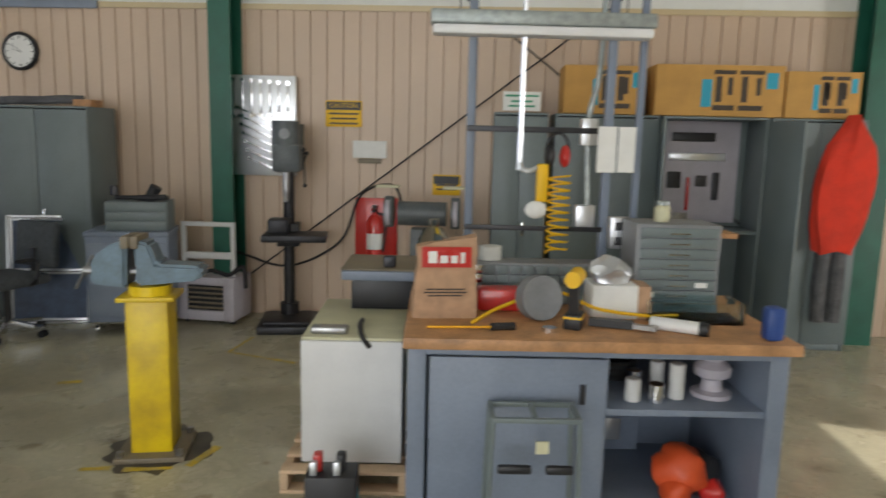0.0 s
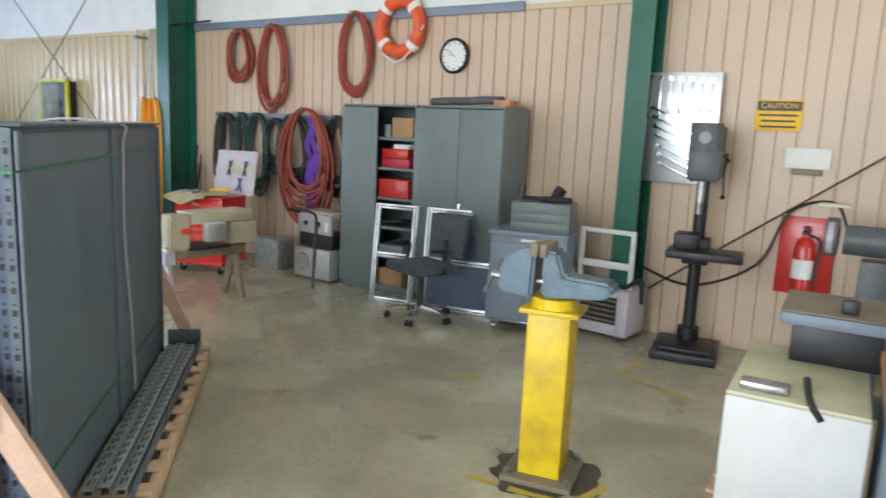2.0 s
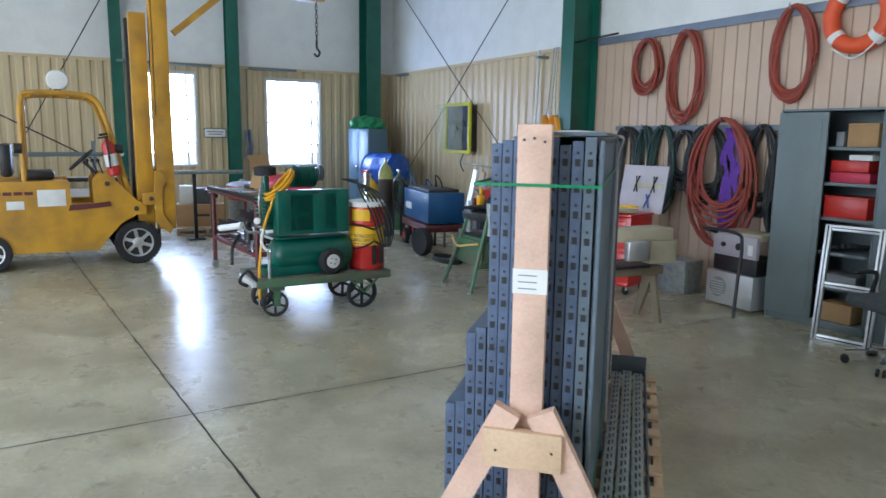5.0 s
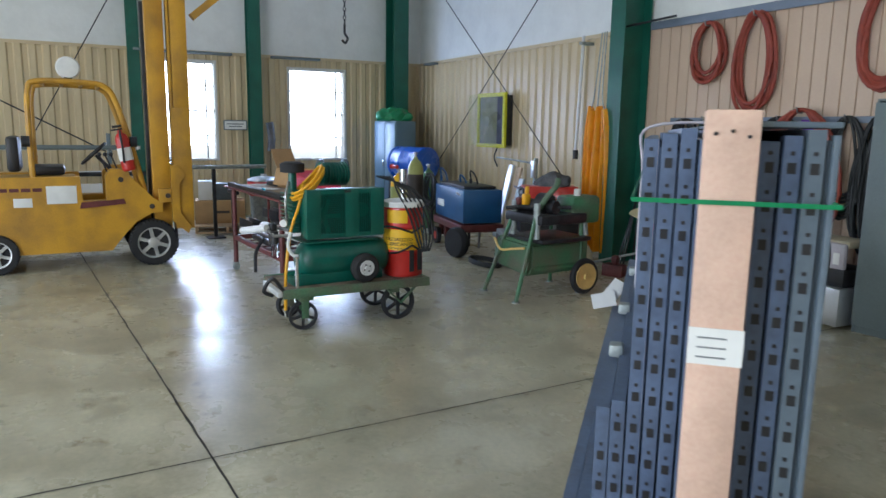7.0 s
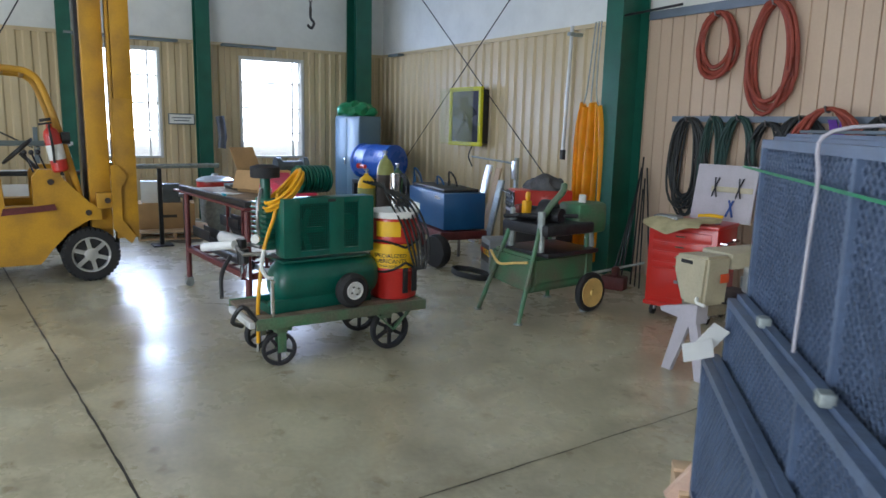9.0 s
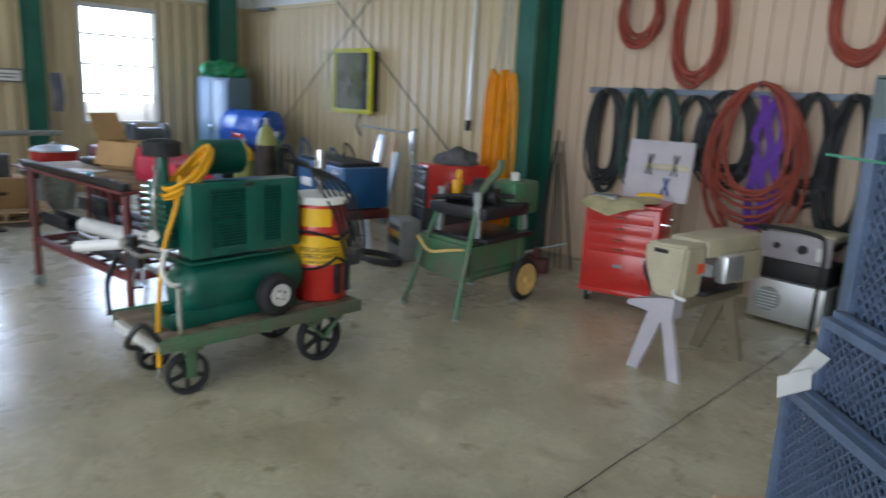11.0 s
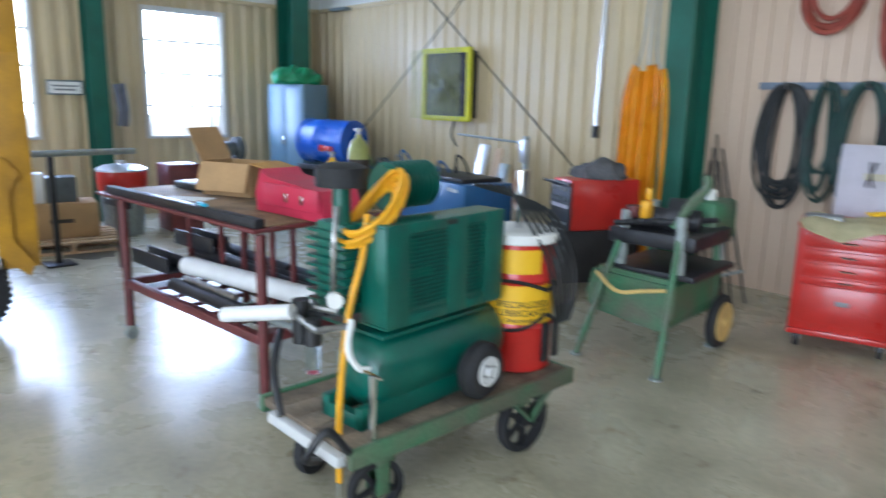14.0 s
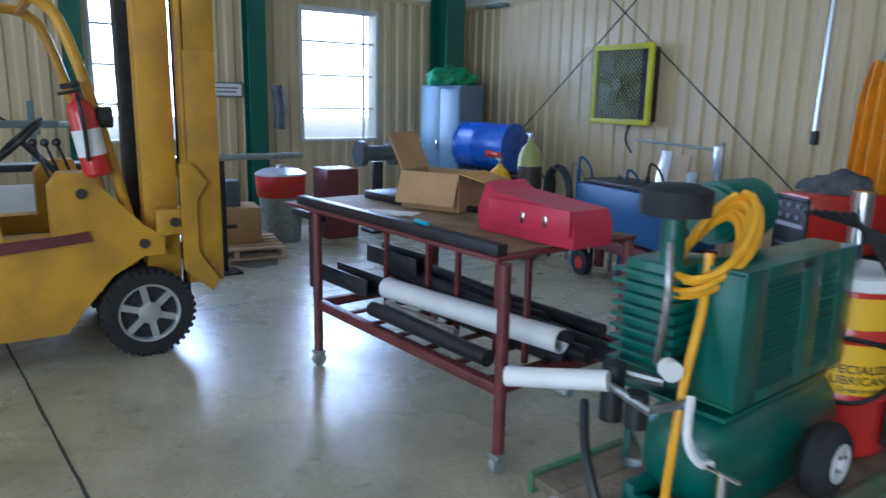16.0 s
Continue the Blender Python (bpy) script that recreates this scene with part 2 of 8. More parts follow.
# ---- mesh helpers ----
def box(bm, x0, x1, y0, y1, z0, z1, m=None, bev=0.0):
    r = bmesh.ops.create_cube(bm, size=1.0)
    vs = r["verts"]
    bmesh.ops.scale(bm, verts=vs, vec=(x1 - x0, y1 - y0, z1 - z0))
    bmesh.ops.translate(bm, verts=vs, vec=((x0 + x1) / 2, (y0 + y1) / 2, (z0 + z1) / 2))
    if bev:
        es = list({e for v in vs for e in v.link_edges})
        rb = bmesh.ops.bevel(bm, geom=es, offset=bev, segments=2, profile=0.5, affect="EDGES")
        vs = list({v for f in rb["faces"] for v in f.verts})
    if m is not None:
        bmesh.ops.transform(bm, matrix=m, verts=vs)
    return vs


def cyl(bm, p0, p1, r, seg=16, r2=None):
    p0, p1 = Vector(p0), Vector(p1)
    d = p1 - p0
    m = Matrix.Translation((p0 + p1) / 2) @ d.to_track_quat("Z", "Y").to_matrix().to_4x4()
    return bmesh.ops.create_cone(bm, cap_ends=True, segments=seg, radius1=r, radius2=r if r2 is None else r2, depth=d.length, matrix=m)["verts"]


def bar(bm, p0, p1, w, h):
    p0, p1 = Vector(p0), Vector(p1)
    d = p1 - p0
    m = Matrix.Translation((p0 + p1) / 2) @ d.to_track_quat("Z", "Y").to_matrix().to_4x4()
    return box(bm, -w / 2, w / 2, -h / 2, h / 2, -d.length / 2, d.length / 2, m)


def ball(bm, c, r, seg=12, scale=(1, 1, 1)):
    return bmesh.ops.create_uvsphere(bm, u_segments=seg, v_segments=max(6, seg // 2), radius=r,
                                     matrix=Matrix.Translation(c) @ Matrix.Diagonal((*scale, 1)))["verts"]


def tube(bm, pts, r, seg=6, closed=False):
    pts = [Vector(p) for p in pts]
    n, rings = len(pts), []
    up = Vector((0.13, 0.21, 1)).normalized()
    for i, p in enumerate(pts):
        a, b = (pts[i - 1], pts[(i + 1) % n]) if closed else (pts[max(0, i - 1)], pts[min(n - 1, i + 1)])
        d = (b - a).normalized()
        s = d.cross(up)
        s = s.normalized() if s.length > 1e-4 else Vector((1, 0, 0))
        q = s.cross(d)
        rings.append([bm.verts.new(p + (s * math.cos(t) + q * math.sin(t)) * r) for t in (2 * math.pi * k / seg for k in range(seg))])
    for i in range(n if closed else n - 1):
        a, b = rings[i], rings[(i + 1) % n]
        for k in range(seg):
            bm.faces.new((a[k], a[(k + 1) % seg], b[(k + 1) % seg], b[k]))
    if not closed:
        bm.faces.new(rings[0]), bm.faces.new(rings[-1])


def lathe(bm, profile, seg=24, m=None):
    """Turn (radius, z) pairs about the z axis."""
    rings = []
    for r, z in profile:
        rings.append([bm.verts.new((r * math.cos(a), r * math.sin(a), z)) for a in (2 * math.pi * k / seg for k in range(seg))])
    for a, b in zip(rings, rings[1:]):
        for k in range(seg):
            bm.faces.new((a[k], a[(k + 1) % seg], b[(k + 1) % seg], b[k]))
    bm.faces.new(rings[0][::-1]), bm.faces.new(rings[-1])
    vs = [v for r in rings for v in r]
    if m is not None:
        bmesh.ops.transform(bm, matrix=m, verts=vs)
    return vs


def prism(bm, outline, depth, m=None):
    """Extrude an (x, z) outline along y from 0 to depth."""
    a = [bm.verts.new((x, 0, z)) for x, z in outline]
    b = [bm.verts.new((x, depth, z)) for x, z in outline]
    n = len(a)
    bm.faces.new(a), bm.faces.new(b[::-1])
    for k in range(n):
        bm.faces.new((a[k], b[k], b[(k + 1) % n], a[(k + 1) % n]))
    if m is not None:
        bmesh.ops.transform(bm, matrix=m, verts=a + b)


def smooth_pts(pts, k=6):
    """Round a polyline (Catmull-Rom)."""
    p = [Vector(q) for q in pts]
    p = [2 * p[0] - p[1]] + p + [2 * p[-1] - p[-2]]
    out = []
    for i in range(1, len(p) - 2):
        for j in range(k):
            t = j / k
            out.append(0.5 * (2 * p[i] + (p[i + 1] - p[i - 1]) * t + (2 * p[i - 1] - 5 * p[i] + 4 * p[i + 1] - p[i + 2]) * t * t
                              + (3 * p[i] - p[i - 1] - 3 * p[i + 1] + p[i + 2]) * t ** 3))
    return out + [p[-2]]


def part(name, bm, material, parent=None, label="", flat=False):
    bmesh.ops.recalc_face_normals(bm, faces=bm.faces)
    me = bpy.data.meshes.new(name)
    if not flat:
        for f in bm.faces:
            f.smooth = True
        for e in bm.edges:
            if len(e.link_faces) != 2 or e.calc_face_angle(0) > 0.6:
                e.smooth = False
    bm.to_mesh(me)
    bm.free()
    me.materials.append(material)
    ob = new(name, me)
    if parent is not None:
        ob.parent = parent
    if label:
        ob["label"] = label
    return ob


def thing(name, m, label, category, group="", kind=""):
    e = new(name)
    e.empty_display_size = 0.05
    e.matrix_world = m
    return tagged(e, label, category, group, kind)


def B():
    return bmesh.new()


def boxes(name, material, parent, dims, bev=0.004, label=""):
    """One mesh of several boxes (x0, x1, y0, y1, z0, z1)."""
    bm = B()
    for d in dims:
        box(bm, *d, bev=bev)
    return part(name, bm, material, parent, label)


def words(text, size, m, material, parent, name="lettering", depth=0.001):
    """Flat letters in the x-z plane of m, facing -y."""
    c = bpy.data.curves.new(name, "FONT")
    c.body, c.size, c.extrude, c.align_x = text, size, depth, "CENTER"
    o = bpy.data.objects.new("t", c)
    me = bpy.data.meshes.new_from_object(o)
    bpy.data.objects.remove(o)
    me.materials.append(material)
    ob = new(name, me)
    ob.parent = parent
    ob.matrix_local = m @ pose(0, 0, 0, 90, 0, 0)
    return ob


# ---- structure ----
XW, XE, YN, YS, H = -15.2, 6.0, 7.05, -6.0, 4.9


def slab(name, dims, material, label, category):
    return tagged(boxes(name, material, None, [dims], 0), label, category, kind="structure")


slab("floor", (XW - 0.3, XE + 0.3, YS - 0.3, YN + 0.3, -0.2, 0), CONCRETE, "polished grey-tan concrete shop floor with stains", "floor")
slab("ground", (-400, 400, -400, 400, -0.6, -0.21), mat("gravel_ground", (0.3, 0.29, 0.26), 0.9, 0, 0.2, 2, 0.3), "pale gravel ground outside the shop", "ground")
slab("ceiling", (XW - 0.3, XE + 0.3, YS - 0.3, YN + 0.3, H, H + 0.15), WHITEINS, "white insulated shop ceiling", "ceiling")


def ribbed(name, length, z0, z1, m, material, holes=(), pitch=0.2, label="", grooved=False):
    """Corrugated steel sheet along local x, facing -y, with rectangular holes (x0, x1, z0, z1) and a solid back."""
    bm = B()
    prof = []
    k = 0.0
    while k < length:
        if grooved:
            prof += [(k, 0.0), (k + pitch * 0.80, 0.0), (k + pitch * 0.83, 0.016), (k + pitch * 0.87, 0.016), (k + pitch * 0.90, 0.0)]
        else:
            prof += [(k, 0.0), (k + pitch * 0.42, 0.0), (k + pitch * 0.54, 0.028), (k + pitch * 0.88, 0.028)]
        k += pitch
    prof = [(min(x, length), y) for x, y in prof] + [(length, 0.0)]
    cuts = sorted({x for h in holes for x in h[:2]})
    xs = []
    for (xa, ya), (xb, yb) in zip(prof, prof[1:]):
        if xb - xa < 1e-5:
            continue
        seg = [xa] + [c for c in cuts if xa < c < xb] + [xb]
        for u, v in zip(seg, seg[1:]):
            f = lambda s: ya + (yb - ya) * (s - xa) / (xb - xa)
            xs.append(((u, f(u)), (v, f(v))))
    for (xa, ya), (xb, yb) in xs:
        mid, spans = (xa + xb) / 2, [(z0, z1)]
        for h in holes:
            if h[0] < mid < h[1]:
                spans = [s for a, b in spans for s in ((a, h[2]), (h[3], b)) if s[1] > s[0]]
        for a, b in spans:
            vs = [bm.verts.new(p) for p in ((xa, ya, a), (xb, yb, a), (xb, yb, b), (xa, ya, b),
                                            (xa, 0.09, a), (xb, 0.09, a), (xb, 0.09, b), (xa, 0.09, b))]
            for q in ((0, 1, 2, 3), (7, 6, 5, 4), (0, 4, 5, 1), (3, 2, 6, 7), (0, 3, 7, 4), (1, 5, 6, 2)):
                bm.faces.new([vs[i] for i in q])
    bmesh.ops.remove_doubles(bm, verts=bm.verts, dist=1e-5)
    ob = part(name, bm, material, None, flat=True)
    ob.matrix_world = m
    return tagged(ob, label, "wall", kind="structure")


WAIN = 2.91
WINDOWS = [(1.87, 3.06, 1.03, 2.78), (4.33, 5.48, 1.02, 2.74)]
XB = -8.8
ribbed("wall_north_west_bay", XB - XW, 0, WAIN, pose(XW, YN, 0), BEIGE, label="beige deep-ribbed steel wall liner")
ribbed("wall_north", XE - XB, 0, WAIN, pose(XB, YN, 0), PINKBEIGE, pitch=0.155, label="pinkish beige grooved steel wall liner", grooved=True)
ribbed("wall_west", YN - YS, 0, WAIN, pose(XW, YS, 0, 0, 0, 90), BEIGE, [(a - YS, b - YS, c, d) for a, b, c, d in WINDOWS], label="beige corrugated steel wall liner with two windows")
slab("wall_north_upper", (XW - 0.3, XE + 0.3, YN + 0.03, YN + 0.3, WAIN, H), WHITEINS, "white insulation blanket above the wall liner", "wall")
slab("wall_west_upper", (XW - 0.3, XW - 0.03, YS, YN + 0.03, WAIN, H), WHITEINS, "white insulation blanket above the wall liner", "wall")
slab("wall_north_back", (XW - 0.3, XE + 0.3, YN + 0.14, YN + 0.3, 0, WAIN), WHITEINS, "outer skin of the shop wall", "wall")
bm = B()
ys = [YS - 0.3] + [v for w in WINDOWS for v in w[:2]] + [YN + 0.14]
for a, b in zip(ys[::2], ys[1::2]):
    box(bm, XW - 0.3, XW - 0.1, a, b, 0, WAIN)
for a, b, c, d in WINDOWS:
    box(bm, XW - 0.3, XW - 0.1, a, b, 0, c)
    box(bm, XW - 0.3, XW - 0.1, a, b, d, WAIN)
tagged(part("wall_west_back", bm, WHITEINS), "outer skin of the shop wall", "wall", kind="structure")
# unseen doorway, assumed and cut here so sun and sky reach the eastern floor
bm = B()
for a, b, c, d in ((YS, 2.85, 0, H), (3.85, YN + 0.03, 0, H), (2.85, 3.85, 3.0, H)):
    box(bm, XE, XE + 0.3, a, b, c, d)
tagged(part("wall_east", bm, BEIGE), "beige steel shop wall with an unseen doorway added for light", "wall", kind="structure")
# south wall with two open drive-in doors
bm = B()
for a, b, c, d in ((XW - 0.3, -13.3, 0, H), (-8.3, -6.1, 0, H), (1.1, XE + 0.3, 0, H), (-13.3, -8.3, 4.1, H), (-6.1, 1.1, 4.1, H)):
    box(bm, a, b, YS - 0.3, YS, c, d)
tagged(part("wall_south", bm, BEIGE), "beige steel wall with open drive-in doors", "wall", kind="structure")

# trim and girts
bm = B()
box(bm, XW, XE, YN - 0.02, YN + 0.03, WAIN - 0.03, WAIN + 0.02)
box(bm, XW - 0.03, XW + 0.02, YS, YN - 0.02, WAIN - 0.03, WAIN + 0.02)
tagged(part("trim", bm, BEIGE), "beige cap trim along the wall liner", "trim", kind="structure")


def column(name, x0, x1, y0, y1, axis):
    t = 0.02
    bm = B()
    if axis == "y":
        box(bm, x0, x1, y0, y0 + t, 0, H)
        box(bm, x0, x1, y1 - t, y1, 0, H)
        box(bm, (x0 + x1) / 2 - t / 2, (x0 + x1) / 2 + t / 2, y0 + t, y1 - t, 0, H)
    else:
        box(bm, x0, x0 + t, y0, y1, 0, H)
        box(bm, x1 - t, x1, y0, y1, 0, H)
        box(bm, x0 + t, x1 - t, (y0 + y1) / 2 - t / 2, (y0 + y1) / 2 + t / 2, 0, H)
    return tagged(part(name, bm, GREENST), "dark green painted steel building column", "column", "building columns", "structure")


column("column_1", -2.54, -2.34, 6.72, 7.04, "y")
column("column_2", -8.93, -8.68, 6.62, 7.04, "y")
column("column_3", 3.18, 3.45, 6.72, 7.04, "y")
column("column_4", -15.17, -14.75, 6.30, 6.60, "x")
column("column_5", -15.17, -14.95, 3.58, 3.80, "x")
column("column_6", -15.17, -14.97, 1.62, 1.80, "x")


def window(name, y0, y1, z0, z1):
    e = thing(name, pose(XW, 0, 0), "steel-framed window with bright daylight behind it", "window", "west windows", "structure")
    boxes("window_frame", WHITE, e, [(-0.2, 0.01, y0, y0 + 0.045, z0, z1), (-0.2, 0.01, y1 - 0.045, y1, z0, z1),
                                    (-0.2, 0.01, y0 + 0.045, y1 - 0.045, z1 - 0.05, z1)], 0.003)
    boxes("window_sill", WHITE, e, [(-0.2, 0.03, y0 + 0.045, y1 - 0.045, z0, z0 + 0.035)], 0.003)
    for i in (1, 2, 3):
        z = z0 + (z1 - z0) * i / 4
        boxes("glazing_bar", WHITE, e, [(-0.12, -0.09, y0 + 0.045, y1 - 0.045, z - 0.012, z + 0.012)], 0)
    boxes("glazing_bar", WHITE, e, [(-0.121, -0.089, y1 - 0.19, y1 - 0.165, z0 + 0.035, z1 - 0.05)], 0)
    for i in range(4):
        a, b = z0 + (z1 - z0) * i / 4, z0 + (z1 - z0) * (i + 1) / 4
        p = boxes("pane", PANE, e, [(-0.107, -0.103, y0 + 0.045, y1 - 0.045, a + 0.012, b - 0.012)], 0)
        p.visible_shadow = False


for i, w in enumerate(WINDOWS):
    window("window_%d" % (i + 1), *w)
b = slab("backdrop", (-70, -69.5, -40, 50, -0.5, 30), SKYGLOW, "bright overcast distance beyond the windows", "backdrop")
b = slab("backdrop_south", (-70, 60, -70.5, -70, -0.5, 12), mat("far_trees", (0.05, 0.09, 0.03), 0.9, 0, 0.4, 1.5, 0.2), "dark distant tree line beyond the open doors", "backdrop")


# saw-cut floor joints and worn floor paint
def strip(bm, p, q, w, z, rough=0.0):
    p, q = Vector((*p, 0)), Vector((*q, 0))
    n = max(2, int((q - p).length / 0.12))
    s = (q - p).normalized().cross(Vector((0, 0, 1)))
    prev = None
    for i in range(n + 1):
        c = p.lerp(q, i / n) + s * random.uniform(-rough, rough)
        h = w / 2 * random.uniform(0.65, 1.2)
        cur = (bm.verts.new((*(c + s * h)[:2], z)), bm.verts.new((*(c - s * h)[:2], z)))
        if prev:
            bm.faces.new((prev[0], prev[1], cur[1], cur[0]))
        prev = cur


bm = B()
strip(bm, (-15, 0.48), (5.5, 2.09), 0.014, 0.002, 0.003)
strip(bm, (-5.24, -5.9), (-5.63, 6.9), 0.010, 0.002, 0.003)
strip(bm, (-11.6, -5.9), (-11.7, 6.9), 0.010, 0.002, 0.003)
strip(bm, (0.9, -5.9), (0.8, 6.9), 0.010, 0.002, 0.003)
tagged(part("floor_joints", bm, CRACK), "dark saw-cut joints in the concrete", "floor joint", kind="structure")


# ---- wall-hung things ----
def coil(name, x, z, w, h, r, turns, material, label, y=6.98, group="", loose=0.03, category="hose"):
    """A hose hung in long loops from a hook."""
    e = thing(name, pose(x, y, z), label, category, group)
    bm = B()
    pts, n = [], 22
    for k in range(turns):
        dw, dh = random.uniform(-loose, loose), random.uniform(-1.5 * loose, loose)
        dy, ph = random.uniform(-0.05, 0.02), random.uniform(-0.03, 0.03)
        for i in range(n):
            a = 2 * math.pi * (i / n) + math.pi / 2
            sag = 1.0 + 0.12 * math.sin(a)
            pts.append(((w / 2 + dw) * math.cos(a) / sag + ph, dy + 0.012 * math.sin(3 * a + k), (h / 2 + dh) * (math.sin(a) - 1) * 1.0))
    tube(bm, pts, r, 7)
    part("hose_line", bm, material, e)
    bm = B()
    tube(bm, [(0.0, 0.06, 0.0), (0, -0.02, -0.035), (0, -0.07, -0.03), (0, -0.09, 0.02)], 0.008, 6)
    part("hook", bm, STEEL, e)
    return e


HG = "hoses hung on the wall"
coil("air_hose", -7.72, 2.84, 0.36, 0.62, 0.021, 5, HOSERED, "coiled red rubber hose hung on the wall", group=HG)
coil("air_hose", -7.10, 2.87, 0.42, 0.98, 0.021, 5, HOSERED, "long coiled red rubber hose hung on the wall", group=HG)
coil("air_hose", -5.80, 2.95, 0.42, 0.88, 0.024, 6, HOSERED, "thick coiled red rubber hose hung on the wall", group=HG)
for x, z, w, h, r, k, m, lb in ((-7.97, 1.80, 0.34, 0.95, 0.013, 13, HOSEBLK, "coiled black cable hung on the rack"),
                               (-7.66, 1.815, 0.22, 0.86, 0.010, 11, HOSEGRN, "coiled green extension cord hung on the rack"),
                               (-7.36, 1.815, 0.34, 0.98, 0.012, 13, HOSEGRN, "coiled dark green cable hung on the rack"),
                               (-7.05, 1.76, 0.36, 0.62, 0.012, 11, HOSEBLK, "coiled black cable hung on the rack"),
                               (-6.72, 1.815, 0.46, 0.80, 0.013, 13, HOSEBLK, "coiled black cable hung on the rack"),
                               (-6.02, 1.815, 0.32, 0.85, 0.014, 12, HOSEBLK, "coiled black cable hung on the rack"),
                               (-5.73, 1.815, 0.30, 1.15, 0.012, 14, HOSEBLK, "coiled black cable hung on the rack")):
    coil("cable_coil", x, z, w, h, r, k, m, lb, group="cables on the rack", loose=0.05, category="cable")
coil("red_hose_coil", -6.42, 1.885, 0.74, 1.20, 0.017, 12, HOSERED, "large red rubber hose hung in loose loops", y=6.86, loose=0.11)
e = thing("lifting_sling", pose(-6.34, 6.93, 1.79), "purple webbing lifting slings hung on the rack", "sling")
for i in range(3):
    bm = B()
    prev = None
    for k in range(22):
        z = -1.15 * k / 21
        x = -0.1 + 0.1 * i + 0.02 * math.sin(k * 0.7 + i * 2)
        cur = [bm.verts.new((x + dx, -0.02 * i + dy + 0.02 * math.sin(k * 0.9 + i), z)) for dx, dy in ((-0.035, 0), (0.035, 0.012), (0.035, 0.02), (-0.035, 0.008))]
        if prev:
            for a in range(4):
                bm.faces.new((prev[a], prev[(a + 1) % 4], cur[(a + 1) % 4], cur[a]))
        prev = cur
    part("strap", bm, PURPLE, e)
e = thing("hose_rack", pose(-6.93, 7.0, 1.79), "long flat steel rack rail screwed to the wall", "rack")
boxes("rail", GREYBENCH, e, [(-1.3, 1.4, 0.0, 0.045, -0.03, 0.03)])
e = thing("upper_rail", pose(-6.9, 7.0, 2.905), "blue-grey painted steel rail high on the wall", "rail")
boxes("rail", GREYBENCH, e, [(-1.75, 3.2, 0.0, 0.025, -0.04, 0.05)])

# life ring
e = thing("life_ring", pose(-5.14, 6.95, 2.77), "orange life ring with white bands on the wall", "life ring")
bm = B()
tube(bm, [(0.26 * math.cos(a), 0, 0.26 * math.sin(a)) for a in (2 * math.pi * k / 36 for k in range(36))], 0.072, 12, True)
part("ring", bm, ORANGE, e)
for q in range(4):
    bm = B()
    a0 = q * math.pi / 2 + 0.75
    tube(bm, [(0.26 * math.cos(a0 + d), 0, 0.26 * math.sin(a0 + d)) for d in (-0.12, -0.06, 0, 0.06, 0.12)], 0.076, 12)
    part("band", bm, PAPER, e)
bm = B()
tube(bm, smooth_pts([(-0.2, -0.05, -0.27), (0, -0.04, -0.37), (0.2, -0.05, -0.24), (0.33, -0.03, 0.0)]), 0.008, 5)
part("rope", bm, PAPER, e)

# clock
e = thing("wall_clock", pose(-4.48, 7.04, 2.465), "round wall clock with black rim and white face", "clock")
bm = B()
lathe(bm, [(0.15, 0), (0.175, 0.0), (0.18, 0.03), (0.165, 0.05), (0.15, 0.045), (0.15, 0.02)], 32, pose(0, 0, 0, 90))
part("rim", bm, BLACK, e)
bm = B()
cyl(bm, (0, -0.004, 0), (0, -0.025, 0), 0.152, 32)
part("face", bm, PAPER, e)
for a, ln, w in ((80, 0.075, 0.008), (52, 0.11, 0.006)):
    bm = B()
    d = Vector((-math.sin(radians(a)), 0, math.cos(radians(a))))
    bar(bm, d * -0.02 + Vector((0, -0.03, 0)), d * ln + Vector((0, -0.03, 0)), w, 0.003)
    part("hand", bm, BLACK, e)
for i in range(12):
    bm = B()
    a = 2 * math.pi * i / 12
    box(bm, -0.004, 0.004, -0.029, -0.025, 0.118, 0.138, Matrix.Rotation(a, 4, "Y"))
    part("mark", bm, BLACK, e)

# wrench board
e = thing("wrench_board", pose(-2.11, 6.94, 1.83), "pale steel board hung with rows of chrome wrenches", "tool board")
boxes("board", ALU, e, [(-0.36, 0.30, 0.0, 0.03, -0.47, 0.45)])
boxes("side_flange", GREYCAB, e, [(-0.44, -0.36, -0.05, 0.03, -0.47, 0.45)])


def wrench(parent, x, z, ln, ang):
    bm = B()
    m = pose(x, -0.018, z) @ Matrix.Rotation(ang, 4, "Y")
    box(bm, -0.009, 0.009, -0.005, 0.005, -ln / 2, ln / 2, m, 0.002)
    for s in (-1, 1):
        vs = cyl(bm, (0, -0.006, s * ln / 2), (0, 0.006, s * ln / 2), 0.02, 10)
        bmesh.ops.transform(bm, matrix=m, verts=vs)
    return part("wrench", bm, CHROME, parent)


for i in range(7):
    wrench(e, -0.28 + 0.085 * i, 0.24, 0.34 - 0.01 * i, 0)
for i in range(7):
    wrench(e, -0.06 + 0.01 * i, 0.08 - 0.075 * i, 0.40 - 0.015 * i, radians(112))


def sign(x, z, w, h, base, label, bars, top=None, y=7.03):
    e = thing("wall_sign", pose(x, y, z), label, "sign", "signs on the wall")
    boxes("plate", base, e, [(-w / 2, w / 2, -0.004, 0.004, -h / 2, h / 2)], 0.001)
    if top:
        boxes("header", BLACK, e, [(-w / 2 + 0.008, w / 2 - 0.008, -0.007, -0.004, h / 2 - 0.085, h / 2 - 0.012)], 0)
    for zz, ww in bars:
        boxes("text_bar", top and BLACK or SIGNG, e, [(-ww / 2, ww / 2, -0.0065, -0.004, zz - 0.008, zz + 0.008)], 0)
    return e


